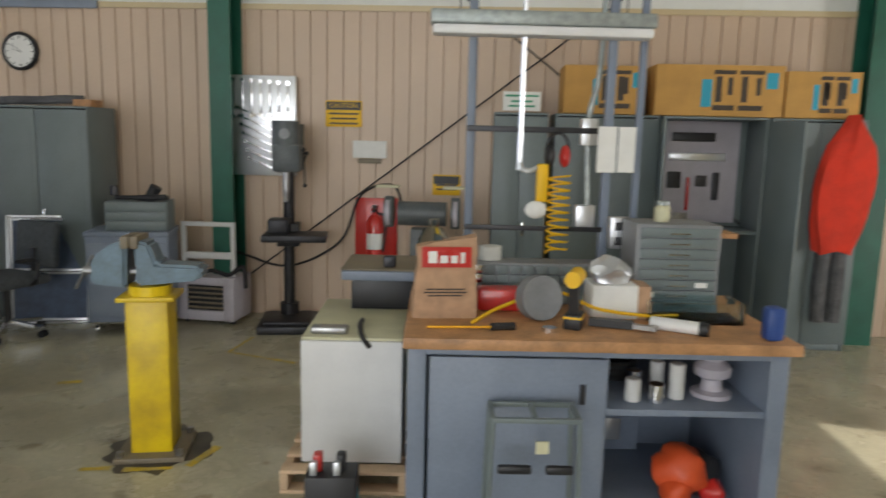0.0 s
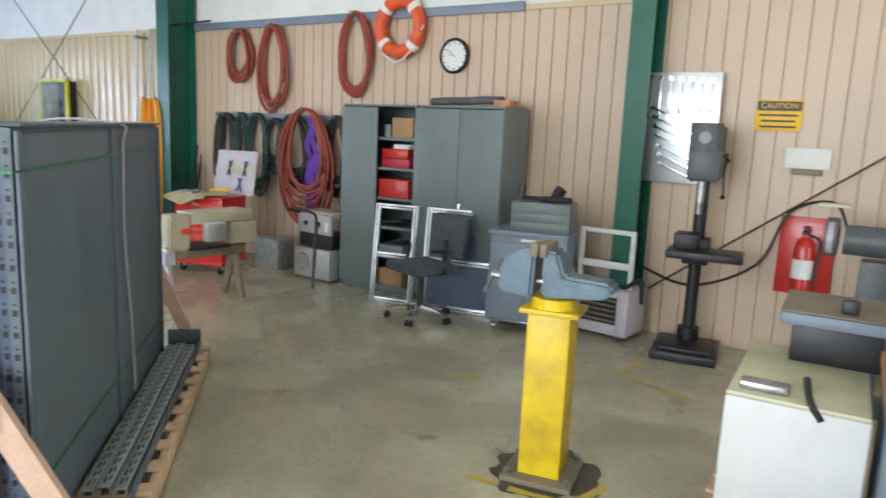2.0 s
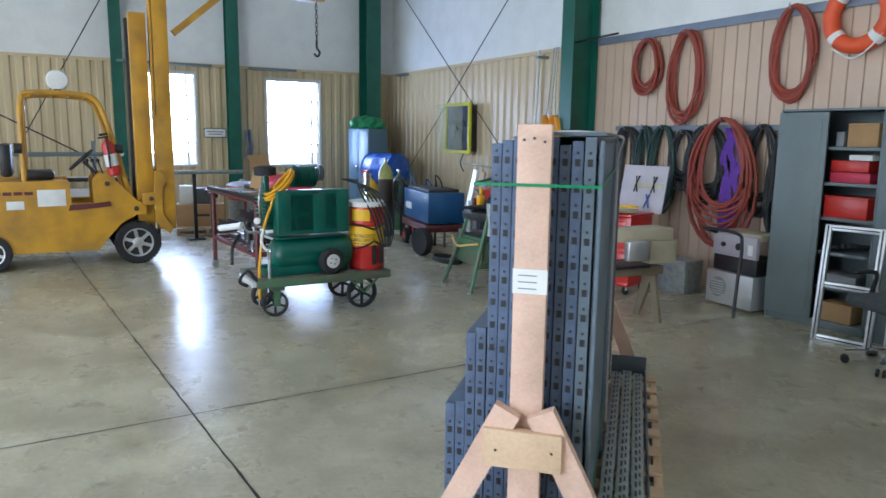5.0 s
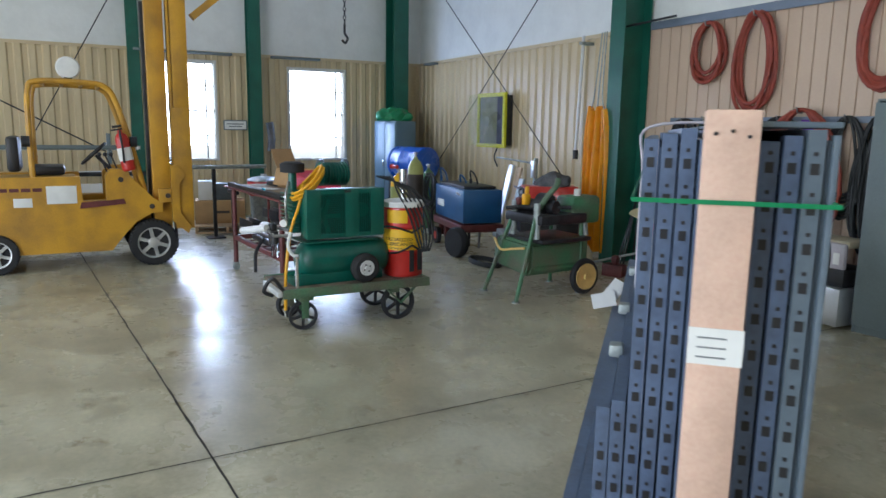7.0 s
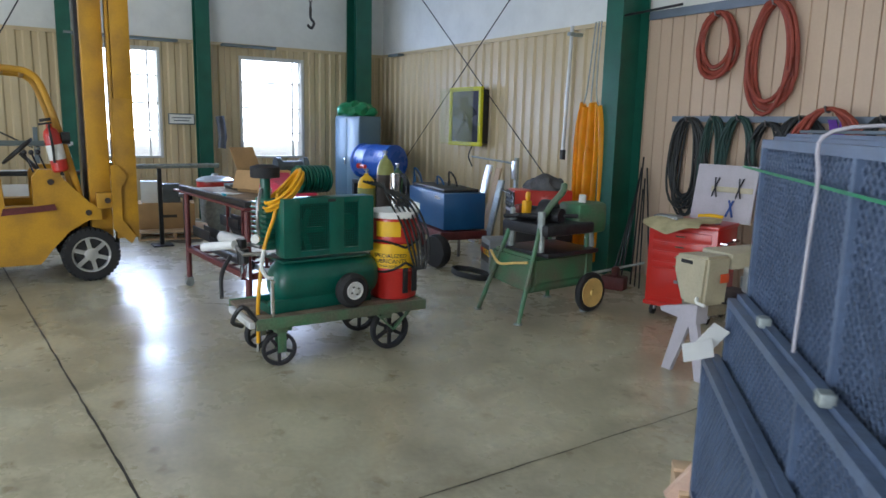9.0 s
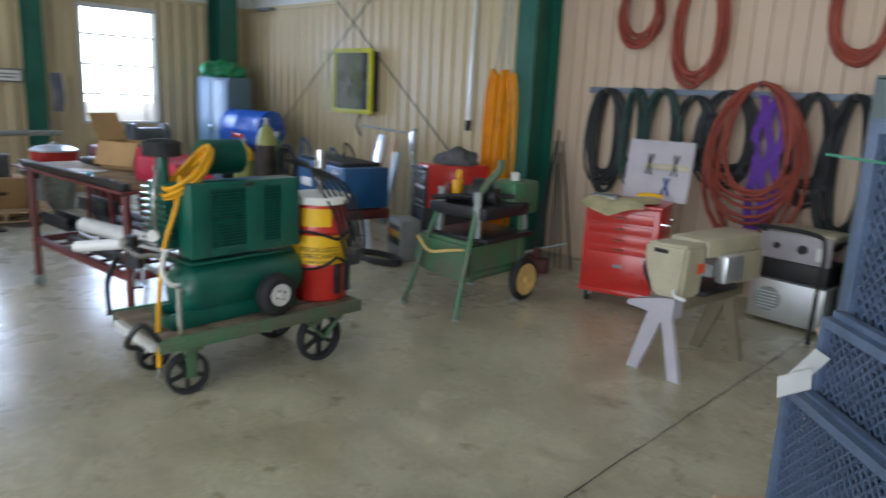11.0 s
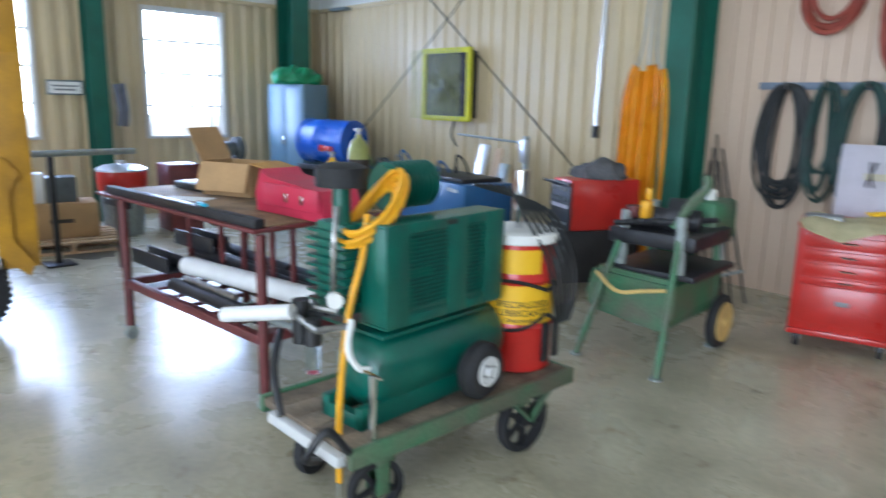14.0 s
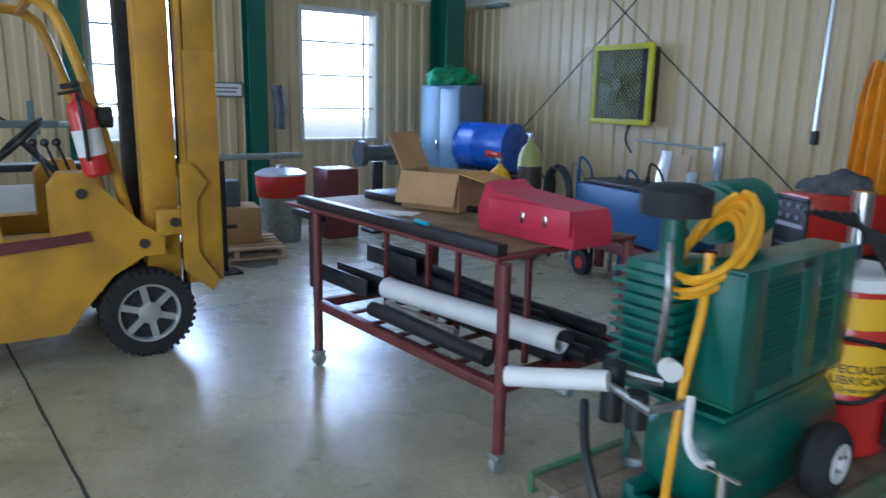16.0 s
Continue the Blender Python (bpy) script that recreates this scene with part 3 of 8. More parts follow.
s = sign(-1.38, 1.95, 0.34, 0.24, SIGNY, "yellow caution sign with black header on the wall", [(0.0, 0.28), (-0.045, 0.25), (-0.09, 0.27)], True)
words("CAUTION", 0.06, pose(0, -0.0085, 0.055), SIGNY, s)
sign(-0.40, 1.31, 0.26, 0.19, SIGNY, "small yellow warning sign on the wall", [(0.0, 0.2), (-0.04, 0.18)], True)
e = thing("paper_sign", pose(-1.13, 7.02, 1.62), "blank white sheet on the wall", "sign")
boxes("sheet", PAPER, e, [(-0.16, 0.16, -0.006, 0.0, -0.075, 0.085)], 0.001)
boxes("holder", TANFRAME, e, [(-0.11, 0.11, -0.012, 0.0, -0.125, -0.08)], 0.001)
e = thing("window_label", pose(-15.15, 3.35, 1.66), "small framed notice on the wall beside the column", "sign")
boxes("frame", GREYCAB, e, [(0, 0.012, -0.21, 0.21, -0.09, 0.09)], 0.002)
boxes("sheet", PAPER, e, [(0.012, 0.015, -0.19, 0.19, -0.07, 0.07)], 0)
boxes("text_bar", GUNGREY, e, [(0.015, 0.017, -0.15, 0.15, 0.01, 0.03), (0.015, 0.017, -0.12, 0.12, -0.035, -0.015)], 0)

# x-braces of rod
for x0, x1, z0, z1 in ((-14.98, -9.3, 0.3, 4.87), (-2.25, 3.1, 0.42, 4.5)):
    e = thing("cross_brace", pose(0, 6.93, 0), "thin steel rod cross-bracing in the wall bay", "brace", "wall braces", "structure")
    for a, b in ((z0, z1), (z1, z0)):
        bm = B()
        cyl(bm, (x0, 0, a), (x1, 0.0, b), 0.008, 8)
        part("rod", bm, DARKST, e)
bm = B()
cyl(bm, (-14.9, 1.2, 1.2), (-14.9, -5, 4.6), 0.012, 8)
cyl(bm, (-14.88, 1.9, 4.6), (-14.88, 0.2, 1.5), 0.009, 8)
tagged(part("brace_rod", bm, DARKST), "thin steel brace rods along the wall", "brace", kind="structure")
e = thing("conduit_run", pose(0, 0, 0), "thin conduit and girt flanges along the liner top", "conduit", kind="structure")
bm = B()
cyl(bm, (-9.0, 6.75, 2.9), (-8.0, 6.75, 2.93), 0.014, 8)
part("conduit", bm, DARKST, e)
boxes("bracket", GREYCAB, e, [(-15.1, -14.95, 1.7, 3.3, 2.86, 2.90), (-15.1, -14.95, 4.0, 4.9, 2.86, 2.90), (-14.7, -14.3, 6.9, 7.02, 2.86, 2.9)])

# wall fan
e = thing("exhaust_fan", pose(-12.08, 6.9, 1.80), "wall exhaust fan behind a yellow-framed mesh guard", "fan")
boxes("frame", FANYEL, e, [(-0.42, 0.44, -0.05, 0.0, 0.38, 0.44), (-0.42, 0.44, -0.05, 0.0, -0.44, -0.38), (0.38, 0.44, -0.05, 0.0, -0.38, 0.38), (-0.42, -0.37, -0.05, 0.0, -0.38, 0.38)])
boxes("housing", DARKST, e, [(-0.38, 0.40, -0.02, 0.13, -0.4, 0.4)])
for i in range(5):
    bm = B()
    box(bm, -0.07, 0.07, -0.006, 0.006, 0.06, 0.29, pose(0, -0.045, 0) @ Matrix.Rotation(i * 2 * math.pi / 5, 4, "Y") @ pose(0, 0, 0, 0, 0, 25))
    part("blade", bm, DARKST, e)
bm = B()
cyl(bm, (0, -0.1, 0), (0, 0.0, 0), 0.07, 16)
part("hub", bm, DARKST, e)


def mesh_wires(bm, x0, x1, z0, z1, step, r, y=0.0, slope=1.0):
    """Diamond wire mesh in the x-z plane."""
    for s in (1, -1):
        k = -(z1 - z0) / slope
        while k < (x1 - x0):
            pa, pb = [], []
            for z in (z0, z1):
                pa.append((x0 + k + (z - z0) / slope, z))
            (xa, za), (xb, zb) = pa
            if xa < x0:
                za += (x0 - xa) * slope
                xa = x0
            if xb > x1:
                zb -= (xb - x1) * slope
                xb = x1
            if zb > za + 1e-3:
                if s < 0:
                    xa, xb = x0 + x1 - xa, x0 + x1 - xb
                d = Vector((xb - xa, 0, zb - za)).normalized()
                n = Vector((-d.z, 0, d.x)) * r
                q = [Vector((xa, y, za)) - n, Vector((xb, y, zb)) - n, Vector((xb, y, zb)) + n, Vector((xa, y, za)) + n]
                f = [bm.verts.new(v + Vector((0, -r, 0))) for v in q] + [bm.verts.new(v + Vector((0, r, 0))) for v in q]
                for i4 in ((0, 1, 2, 3), (7, 6, 5, 4), (0, 4, 5, 1), (3, 2, 6, 7)):
                    bm.faces.new([f[i] for i in i4])
            k += step


bm = B()
mesh_wires(bm, -0.52, 0.40, -0.42, 0.42, 0.05, 0.0018, -0.16, 1.0)
part("mesh_guard", bm, OLIVE, e)
bm = B()
tube(bm, smooth_pts([(0.1, 0.05, -0.44), (0.12, -0.02, -0.6), (0.2, 0.0, -0.75)]), 0.012, 6)
part("cable", bm, BLACK, e)

# amber curtain gathered beside the column
e = thing("welding_curtain", pose(-9.09, 6.62, 0.12), "gathered amber plastic welding curtain hanging on straps", "curtain")
bm = B()
rows = []
for k in range(16):
    z = 1.82 * k / 15
    row = []
    for i in range(61):
        u = i / 60
        w = 0.26 + 0.03 * math.sin(z * 2.1)
        pinch = 1 - 0.18 * max(0, (z - 1.5) / 0.32) ** 2
        row.append(bm.verts.new((w * pinch * (2 * u - 1), 0.055 * math.sin(u * 34 + 0.4 * math.sin(z * 3)) * pinch + 0.03 * math.sin(u * 9 + z), z + 0.03 * math.sin(u * 13) * (k == 15))))
    rows.append(row)
for a, b in zip(rows, rows[1:]):
    for i in range(60):
        bm.faces.new((a[i], a[i + 1], b[i + 1], b[i]))
c = part("sheet", bm, CURTAIN, e)
md = c.modifiers.new("thick", "SOLIDIFY")
md.thickness = 0.003
for x in (-0.08, 0.0, 0.07):
    bm = B()
    tube(bm, smooth_pts([(x * 2, 0, 1.75), (x, 0.0, 2.0), (x * 0.6, 0.05, 2.75)]), 0.009, 5)
    part("strap", bm, GALV, e)
e = thing("hanging_pole", pose(-9.78, 6.84, 1.29), "pale hanging cord tube with a black end", "tube")
bm = B()
cyl(bm, (0, 0, 0.1), (0.0, 0.05, 1.62), 0.022, 10)
part("tube", bm, ALU, e)
bm = B()
cyl(bm, (0, 0, -0.02), (0, 0, 0.1), 0.036, 12)
part("plug", bm, BLACK, e)
boxes("wall_bracket", GALV, e, [(-0.03, 0.03, 0.0, 0.21, 1.5, 1.54)], 0.003)
e = thing("leaning_rods", pose(-8.45, 6.75, 0), "dark rods and bars leaning in the corner by the column", "rods")
for i in range(7):
    bm = B()
    cyl(bm, (-0.02 + 0.09 * i, -0.25 - 0.03 * (i % 3), 0.0), (-0.15 + 0.02 * i, 0.2, 1.0 + 0.12 * (i % 4)), 0.010, 6)
    part("rod", bm, DARKST, e)


# ---- cabinets ----
def pull(parent, x, y, z, w=0.09, material=CHROME, name="handle"):
    bm = B()
    tube(bm, [(x - w / 2, y, z), (x - w / 2, y - 0.025, z), (x + w / 2, y - 0.025, z), (x + w / 2, y, z)], 0.006, 6)
    return part(name, bm, material, parent)


def cabinet(m, w, d, h, label, material=GREYCAB, doors=(0, 0), shelves=0, group="steel cabinets", handle=True, name="storage_cabinet"):
    """Two-door steel cabinet; doors: degrees open, left and right."""
    e = thing(name, m, label, "cabinet", group)
    t = 0.02
    boxes("body", material, e, [(0, t, 0, d, 0, h), (w - t, w, 0, d, 0, h), (t, w - t, d - t, d, 0, h), (t, w - t, 0, d - t, h - t, h), (t, w - t, 0, d - t, 0.06, 0.08), (t, w - t, 0.01, 0.03, 0, 0.06)], 0.003)
    for k in range(shelves):
        z = 0.08 + (h - 0.1) * (k + 1) / (shelves + 1)
        boxes("shelf", material, e, [(t, w - t, 0.03, d - t, z - 0.03, z)], 0.002)
    for s, ang in enumerate(doors):
        if ang is None:
            continue
        bm = B()
        hw = w / 2 - 0.003
        box(bm, 0.001, hw, -0.02, 0.0, 0.07, h - 0.03, bev=0.004)
        box(bm, 0.06, hw - 0.05, -0.022, -0.019, 0.14, h - 0.1, bev=0.001)
        if s:
            bmesh.ops.scale(bm, verts=bm.verts, vec=(-1, 1, 1))
        dr = part("door", bm, material, e)
        dr.matrix_local = pose(w if s else 0, -0.003, 0, 0, 0, ang if s else -ang)
        if handle and s:
            boxes("handle", CHROME, dr, [(-hw + 0.03, -hw + 0.055, -0.045, -0.022, h * 0.47, h * 0.53)], 0.004)
    return e


cab = cabinet(pose(-5.5, 6.5, 0, 0, 0, 3), 0.92, 0.46, 1.945, "tall grey steel cabinet with one door open and full shelves", doors=(0, 172), shelves=5)
cabinet(pose(-4.50, 6.50, 0), 0.95, 0.46, 1.945, "tall closed grey steel cabinet beside an open one", doors=(0, 0))
SH = [0.08 + 1.845 * (k + 1) / 6 for k in range(5)]
SH = [0.08] + SH


def item_box(name, x0, x1, y0, y1, z0, z1, material, label, category="box", rz=0):
    e = thing(name, pose((x0 + x1) / 2, (y0 + y1) / 2, z0, 0, 0, rz), label, category)
    a, b, h = (x1 - x0) / 2, (y1 - y0) / 2, z1 - z0
    boxes("body", material, e, [(-a, a, -b, b, 0, h * 0.97)], 0.005)
    boxes("lid", material, e, [(-a - 0.002, a + 0.002, -b - 0.002, b + 0.002, h * 0.9, h)], 0.003)
    return e


item_box("cardboard_box", -4.92, -4.66, 6.6, 6.85, SH[5] + 0.002, SH[5] + 0.2, CARD, "small brown cardboard box on the cabinet shelf")
item_box("paint_can_box", -5.02, -4.95, 6.6, 6.7, SH[5] + 0.002, SH[5] + 0.13, GUNGREY, "small grey can on the cabinet shelf", "can")
item_box("red_parts_box", -5.03, -4.68, 6.58, 6.85, SH[4] + 0.002, SH[4] + 0.09, PINKRED, "stack of flat red boxes on the shelf")
item_box("red_parts_box", -5.03, -4.70, 6.58, 6.85, SH[4] + 0.094, SH[4] + 0.19, RED, "flat red box on the shelf stack")
item_box("red_tool_case", -5.04, -4.66, 6.55, 6.85, SH[3] + 0.002, SH[3] + 0.19, RED, "red steel tool case on the shelf", "tool case")
item_box("white_carton", -4.86, -4.66, 6.55, 6.8, SH[4] + 0.195, SH[4] + 0.24, PAPER, "flat white carton on the shelf")
item_box("brown_carton", -5.0, -4.7, 6.55, 6.8, SH[0] + 0.002, SH[0] + 0.17, CARD, "low brown carton on the cabinet bottom")
item_box("grey_tray", -5.02, -4.68, 6.53, 6.8, SH[1] + 0.002, SH[1] + 0.12, GUNGREY, "low grey tray on the cabinet shelf", "tray")
e = thing("tool_heap", pose(-4.85, 6.68, SH[2] + 0.005), "heap of dark greasy tools on the shelf", "tools")
for i in range(6):
    bm = B()
    cyl(bm, (-0.15 + 0.05 * i, -0.1, 0.03 + 0.01 * i), (0.13 - 0.04 * i, 0.1, 0.05), 0.02, 8)
    part("tool", bm, DARKST, e)
e = thing("rifle_tube_case", pose(-4.1, 6.7, 1.95), "long dark canvas bundle lying on the cabinet", "bundle")
bm = B()
tube(bm, [(-0.42, 0.03, 0.04), (-0.25, 0, 0.045), (0.0, 0.02, 0.05), (0.2, -0.02, 0.06), (0.4, 0.0, 0.06)], 0.04, 8)
part("roll", bm, RAG, e)
item_box("wood_block", -3.74, -3.58, 6.6, 6.8, 1.947, 2.01, MAPLE, "small brown wooden block on the cabinet", "block")

# aluminium frames leaning on the cabinet
for x, y, w, n in ((-4.80, 6.17, 0.46, 2), (-4.27, 6.30, 0.72, 2)):
    e = thing("aluminium_frame", pose(x, y, 0, -6, 0, 12), "bare aluminium extrusion frame leaning on the cabinet", "frame", "aluminium frames")
    for xa, xb, za, zb in ((0, 0.05, 0, 0.98), (w - 0.05, w, 0, 0.98), (0.05, w - 0.05, 0.93, 0.98), (0.05, w - 0.05, 0, 0.05), (0.05, w - 0.05, 0.45, 0.5)):
        boxes("rail", ALU, e, [(xa, xb, -0.02, 0.02, za, zb)], 0.004)
        v = xb - xa < zb - za
        boxes("slot", DARKST, e, [((xa + xb) / 2 - 0.006, (xa + xb) / 2 + 0.006, -0.0215, -0.0195, za + 0.01, zb - 0.01) if v else (xa, xb, -0.0215, -0.0195, (za + zb) / 2 - 0.005, (za + zb) / 2 + 0.005)], 0)
    if w > 0.6:
        boxes("panel", NAVY, e, [(0.05, w - 0.05, -0.004, 0.006, 0.05, 0.45), (0.05, w - 0.05, -0.004, 0.006, 0.5, 0.93)], 0)


# office chair
def office_chair(m):
    e = thing("office_chair", m, "charcoal fabric office chair on a five-star castor base", "chair")
    bm = B()
    box(bm, -0.25, 0.25, -0.24, 0.24, 0.44, 0.53, bev=0.035)
    part("seat", bm, FABRIC, e)
    bm = B()
    box(bm, -0.24, 0.24, 0.20, 0.275, 0.58, 0.98, pose(0, 0.0, 0, -6), 0.035)
    part("backrest", bm, FABRIC, e)
    boxes("back_bracket", BLACK, e, [(-0.03, 0.03, 0.25, 0.29, 0.40, 0.72), (-0.03, 0.03, 0.0, 0.29, 0.40, 0.43)])
    bm = B()
    cyl(bm, (0, 0, 0.12), (0, 0, 0.42), 0.028, 12)
    part("gas_column", bm, BLACK, e)
    for s in (-1, 1):
        bm = B()
        tube(bm, smooth_pts([(s * 0.22, 0.05, 0.45), (s * 0.30, 0.05, 0.5), (s * 0.29, 0.06, 0.66), (s * 0.29, -0.12, 0.68)]), 0.018, 6)
        part("armrest", bm, BLACK, e)
    for i in range(5):
        a = 2 * math.pi * i / 5 + 0.3
        d = Vector((math.cos(a), math.sin(a), 0))
        bm = B()
        bar(bm, d * 0.02 + Vector((0, 0, 0.13)), d * 0.30 + Vector((0, 0, 0.085)), 0.035, 0.025)
        leg = part("leg", bm, CHROME, e)
        bm = B()
        s = d.cross(Vector((0, 0, 1)))
        c = d * 0.30 + Vector((0, 0, 0.032))
        for k in (-1, 1):
            cyl(bm, c + s * k * 0.012, c + s * k * 0.03, 0.03, 12)
        part("castor", bm, BLACK, leg)


office_chair(pose(-4.02, 5.95, 0, 0, 0, -18))


# grey tool cart
e = thing("tool_cart", pose(-3.36, 6.02, 0, 0, 0, 14), "grey steel tool cart with two doors on castors", "tool cart")
boxes("body", GREYBENCH, e, [(0, 0.66, 0.0, 0.46, 0.12, 0.86)], 0.006)
for a, b in ((0.02, 0.325), (0.335, 0.64)):
    boxes("door", GREYBENCH, e, [(a, b, -0.015, 0.002, 0.16, 0.80)], 0.003)
boxes("edge_trim", CHROME, e, [(-0.005, 0.665, -0.02, -0.001, 0.115, 0.13)], 0.002)
boxes("badge", PAPER, e, [(0.27, 0.42, -0.008, -0.001, 0.82, 0.84)], 0)
boxes("top_tray", GREYBENCH, e, [(-0.01, 0.67, -0.02, 0.48, 0.86, 0.90)], 0.006)
for x in (0.06, 0.6):
    for y in (0.06, 0.4):
        bm = B()
        cyl(bm, (x - 0.015, y, 0.045), (x + 0.015, y, 0.045), 0.045, 14)
        box(bm, x - 0.022, x + 0.022, y - 0.02, y + 0.02, 0.05, 0.12)
        part("castor", bm, CHROME, e)
e = thing("tool_box", pose(-3.22, 6.1, 0.90, 0, 0, 14), "grey machinist tool chest with shallow drawers", "tool chest")
boxes("case", GREYCAB, e, [(0, 0.5, 0.0, 0.34, 0.0, 0.25)], 0.006)
for k in range(3):
    boxes("drawer", GREYCAB, e, [(0.015, 0.485, -0.012, 0.002, 0.02 + 0.075 * k, 0.085 + 0.075 * k)], 0.004)
e = thing("tool_heap", pose(-2.98, 6.3, 1.152), "oily hand tools heaped on the tool chest", "tools")
for a, b, r in (((-0.25, 0, 0.02), (0.2, 0.05, 0.02), 0.018), ((-0.2, -0.1, 0.05), (-0.2, -0.1, 0.13), 0.035), ((0.05, 0, 0.0), (0.12, 0, 0.12), 0.05), ((0.0, -0.1, 0.03), (0.25, -0.1, 0.04), 0.025)):
    bm = B()
    cyl(bm, a, b, r, 10)
    part("tool", bm, DARKST, e)


# vise on a yellow post
e = thing("vise_stand", pose(-1.80, 3.98, 0, 0, 0, 12), "yellow steel beam vise stand bolted to the floor", "stand")
boxes("beam", YELLOW, e, [(-0.105, 0.105, -0.105, -0.09, 0.03, 0.86), (-0.105, 0.105, 0.09, 0.105, 0.03, 0.86), (-0.008, 0.008, -0.09, 0.09, 0.03, 0.86)], 0.003)
for x in (-0.098, 0.098):
    boxes("side_plate", YELLOW, e, [(x - 0.005, x + 0.005, -0.089, 0.089, 0.03, 0.86)], 0.002)
boxes("top_plate", YELLOW, e, [(-0.145, 0.145, -0.125, 0.125, 0.86, 0.885)], 0.004)
boxes("base_plate", TANFRAME, e, [(-0.18, 0.18, -0.18, 0.18, 0.0, 0.03)], 0.005)
for x in (-0.15, 0.15):
    for y in (-0.15, 0.15):
        bm = B()
        cyl(bm, (x, y, 0.03), (x, y, 0.06), 0.018, 6)
        part("bolt", bm, STEEL, e)
e = thing("bench_vise", pose(-1.80, 3.98, 0.885, 0, 0, 8), "blue-grey machinist bench vise with rusty jaws", "vise")
bm = B()
cyl(bm, (0, 0, 0), (0, 0, 0.05), 0.11, 20)
part("swivel_base", bm, YELLOW, e)
bm = B()
prism(bm, [(-0.05, 0.05), (0.26, 0.08), (0.30, 0.12), (0.28, 0.16), (0.06, 0.17), (0.02, 0.28), (-0.05, 0.29)], 0.16, pose(0, -0.08, 0))
bmesh.ops.bevel(bm, geom=list(bm.edges), offset=0.015, segments=2, affect="EDGES")
part("body", bm, VISEBL, e)
bm = B()
prism(bm, [(-0.28, 0.06), (-0.10, 0.04), (-0.09, 0.29), (-0.16, 0.28), (-0.27, 0.2)], 0.16, pose(0, -0.08, 0))
bmesh.ops.bevel(bm, geom=list(bm.edges), offset=0.015, segments=2, affect="EDGES")
part("moving_jaw", bm, VISEBL, e)
for a, b in ((-0.115, -0.075), (-0.065, -0.03)):
    boxes("jaw", TANFRAME, e, [(a, b, -0.095, 0.095, 0.25, 0.315)], 0.004)
bm = B()
cyl(bm, (-0.34, 0, 0.12), (-0.05, 0, 0.12), 0.022, 10)
cyl(bm, (-0.33, -0.12, 0.05), (-0.33, 0.1, 0.18), 0.009, 8)
part("screw", bm, STEEL, e)
# yellow floor marks and grime
bm = B()
for p, q, w in (((-2.08, 3.70), (-1.93, 3.73), 0.05), ((-1.86, 3.72), (-1.62, 3.77), 0.05), ((-1.55, 3.80), (-1.48, 4.05), 0.05), ((-2.05, 5.75), (-1.45, 5.55), 0.04), ((-2.05, 5.75), (-2.0, 6.2), 0.04),
                ((-2.55, 5.15), (-2.42, 5.2), 0.06), ((-2.95, 4.9), (-2.8, 4.95), 0.06)):
    strip(bm, p, q, w, 0.003, 0.004)
tagged(part("floor_paint", bm, OLDYEL), "worn yellow paint marks on the concrete", "floor paint", kind="structure")
bm = B()
for cx, cy, r in ((-1.78, 3.98, 0.42), (-13.0, 2.9, 0.35), (-11.4, 3.0, 0.2)):
    vs = [bm.verts.new((cx + r * (0.7 + 0.3 * noise.noise((math.cos(a) * 2, math.sin(a) * 2, cx))) * math.cos(a), cy + r * (0.7 + 0.3 * noise.noise((math.cos(a) * 2 + 5, math.sin(a) * 2, cx))) * math.sin(a), 0.0018)) for a in (2 * math.pi * k / 40 for k in range(40))]
    bm.faces.new(vs)
tagged(part("oil_stains", bm, OILSTAIN), "dark greasy stains on the concrete", "stain", kind="structure")


# kennel-like heater with a white frame behind
e = thing("space_heater", pose(-2.84, 6.55, 0, 0, 0, -6), "beige-grey box heater with a louvred front on wheels", "heater")
boxes("case", LILAC, e, [(0, 0.56, 0.05, 0.4, 0.04, 0.44)], 0.01)
boxes("front_frame", LILAC, e, [(0, 0.1, 0.02, 0.05, 0.04, 0.44), (0.46, 0.56, 0.02, 0.05, 0.04, 0.44), (0.1, 0.46, 0.02, 0.05, 0.37, 0.44), (0.1, 0.46, 0.02, 0.05, 0.04, 0.13)])
boxes("opening", BLACK, e, [(0.1, 0.46, 0.046, 0.052, 0.13, 0.37)], 0)
for k in range(5):
    boxes("louvre", TANFRAME, e, [(0.1, 0.46, 0.03, 0.045, 0.15 + 0.045 * k, 0.165 + 0.045 * k)], 0)
for x in (0.05, 0.5):
    bm = B()
    cyl(bm, (x, 0.1, 0.03), (x + 0.03, 0.1, 0.03), 0.03, 12)
    part("wheel", bm, BLACK, e)
e = thing("steel_stand", pose(-2.80, 6.62, 0.44), "white tubular steel frame standing on the heater", "frame")
boxes("frame", WHITE, e, [(0, 0.04, 0, 0.04, 0, 0.5), (0.46, 0.5, 0, 0.04, 0, 0.5), (0.04, 0.46, 0, 0.04, 0.46, 0.5), (0.04, 0.46, 0, 0.04, 0.16, 0.22)])
bm = B()
tube(bm, smooth_pts([(0.15, -0.02, 0.02), (0.3, -0.04, 0.06), (0.45, -0.02, 0.02), (0.58, -0.02, 0.1), (0.6, 0.0, -0.1)]), 0.02, 6)
part("cable", bm, BLACK, e)


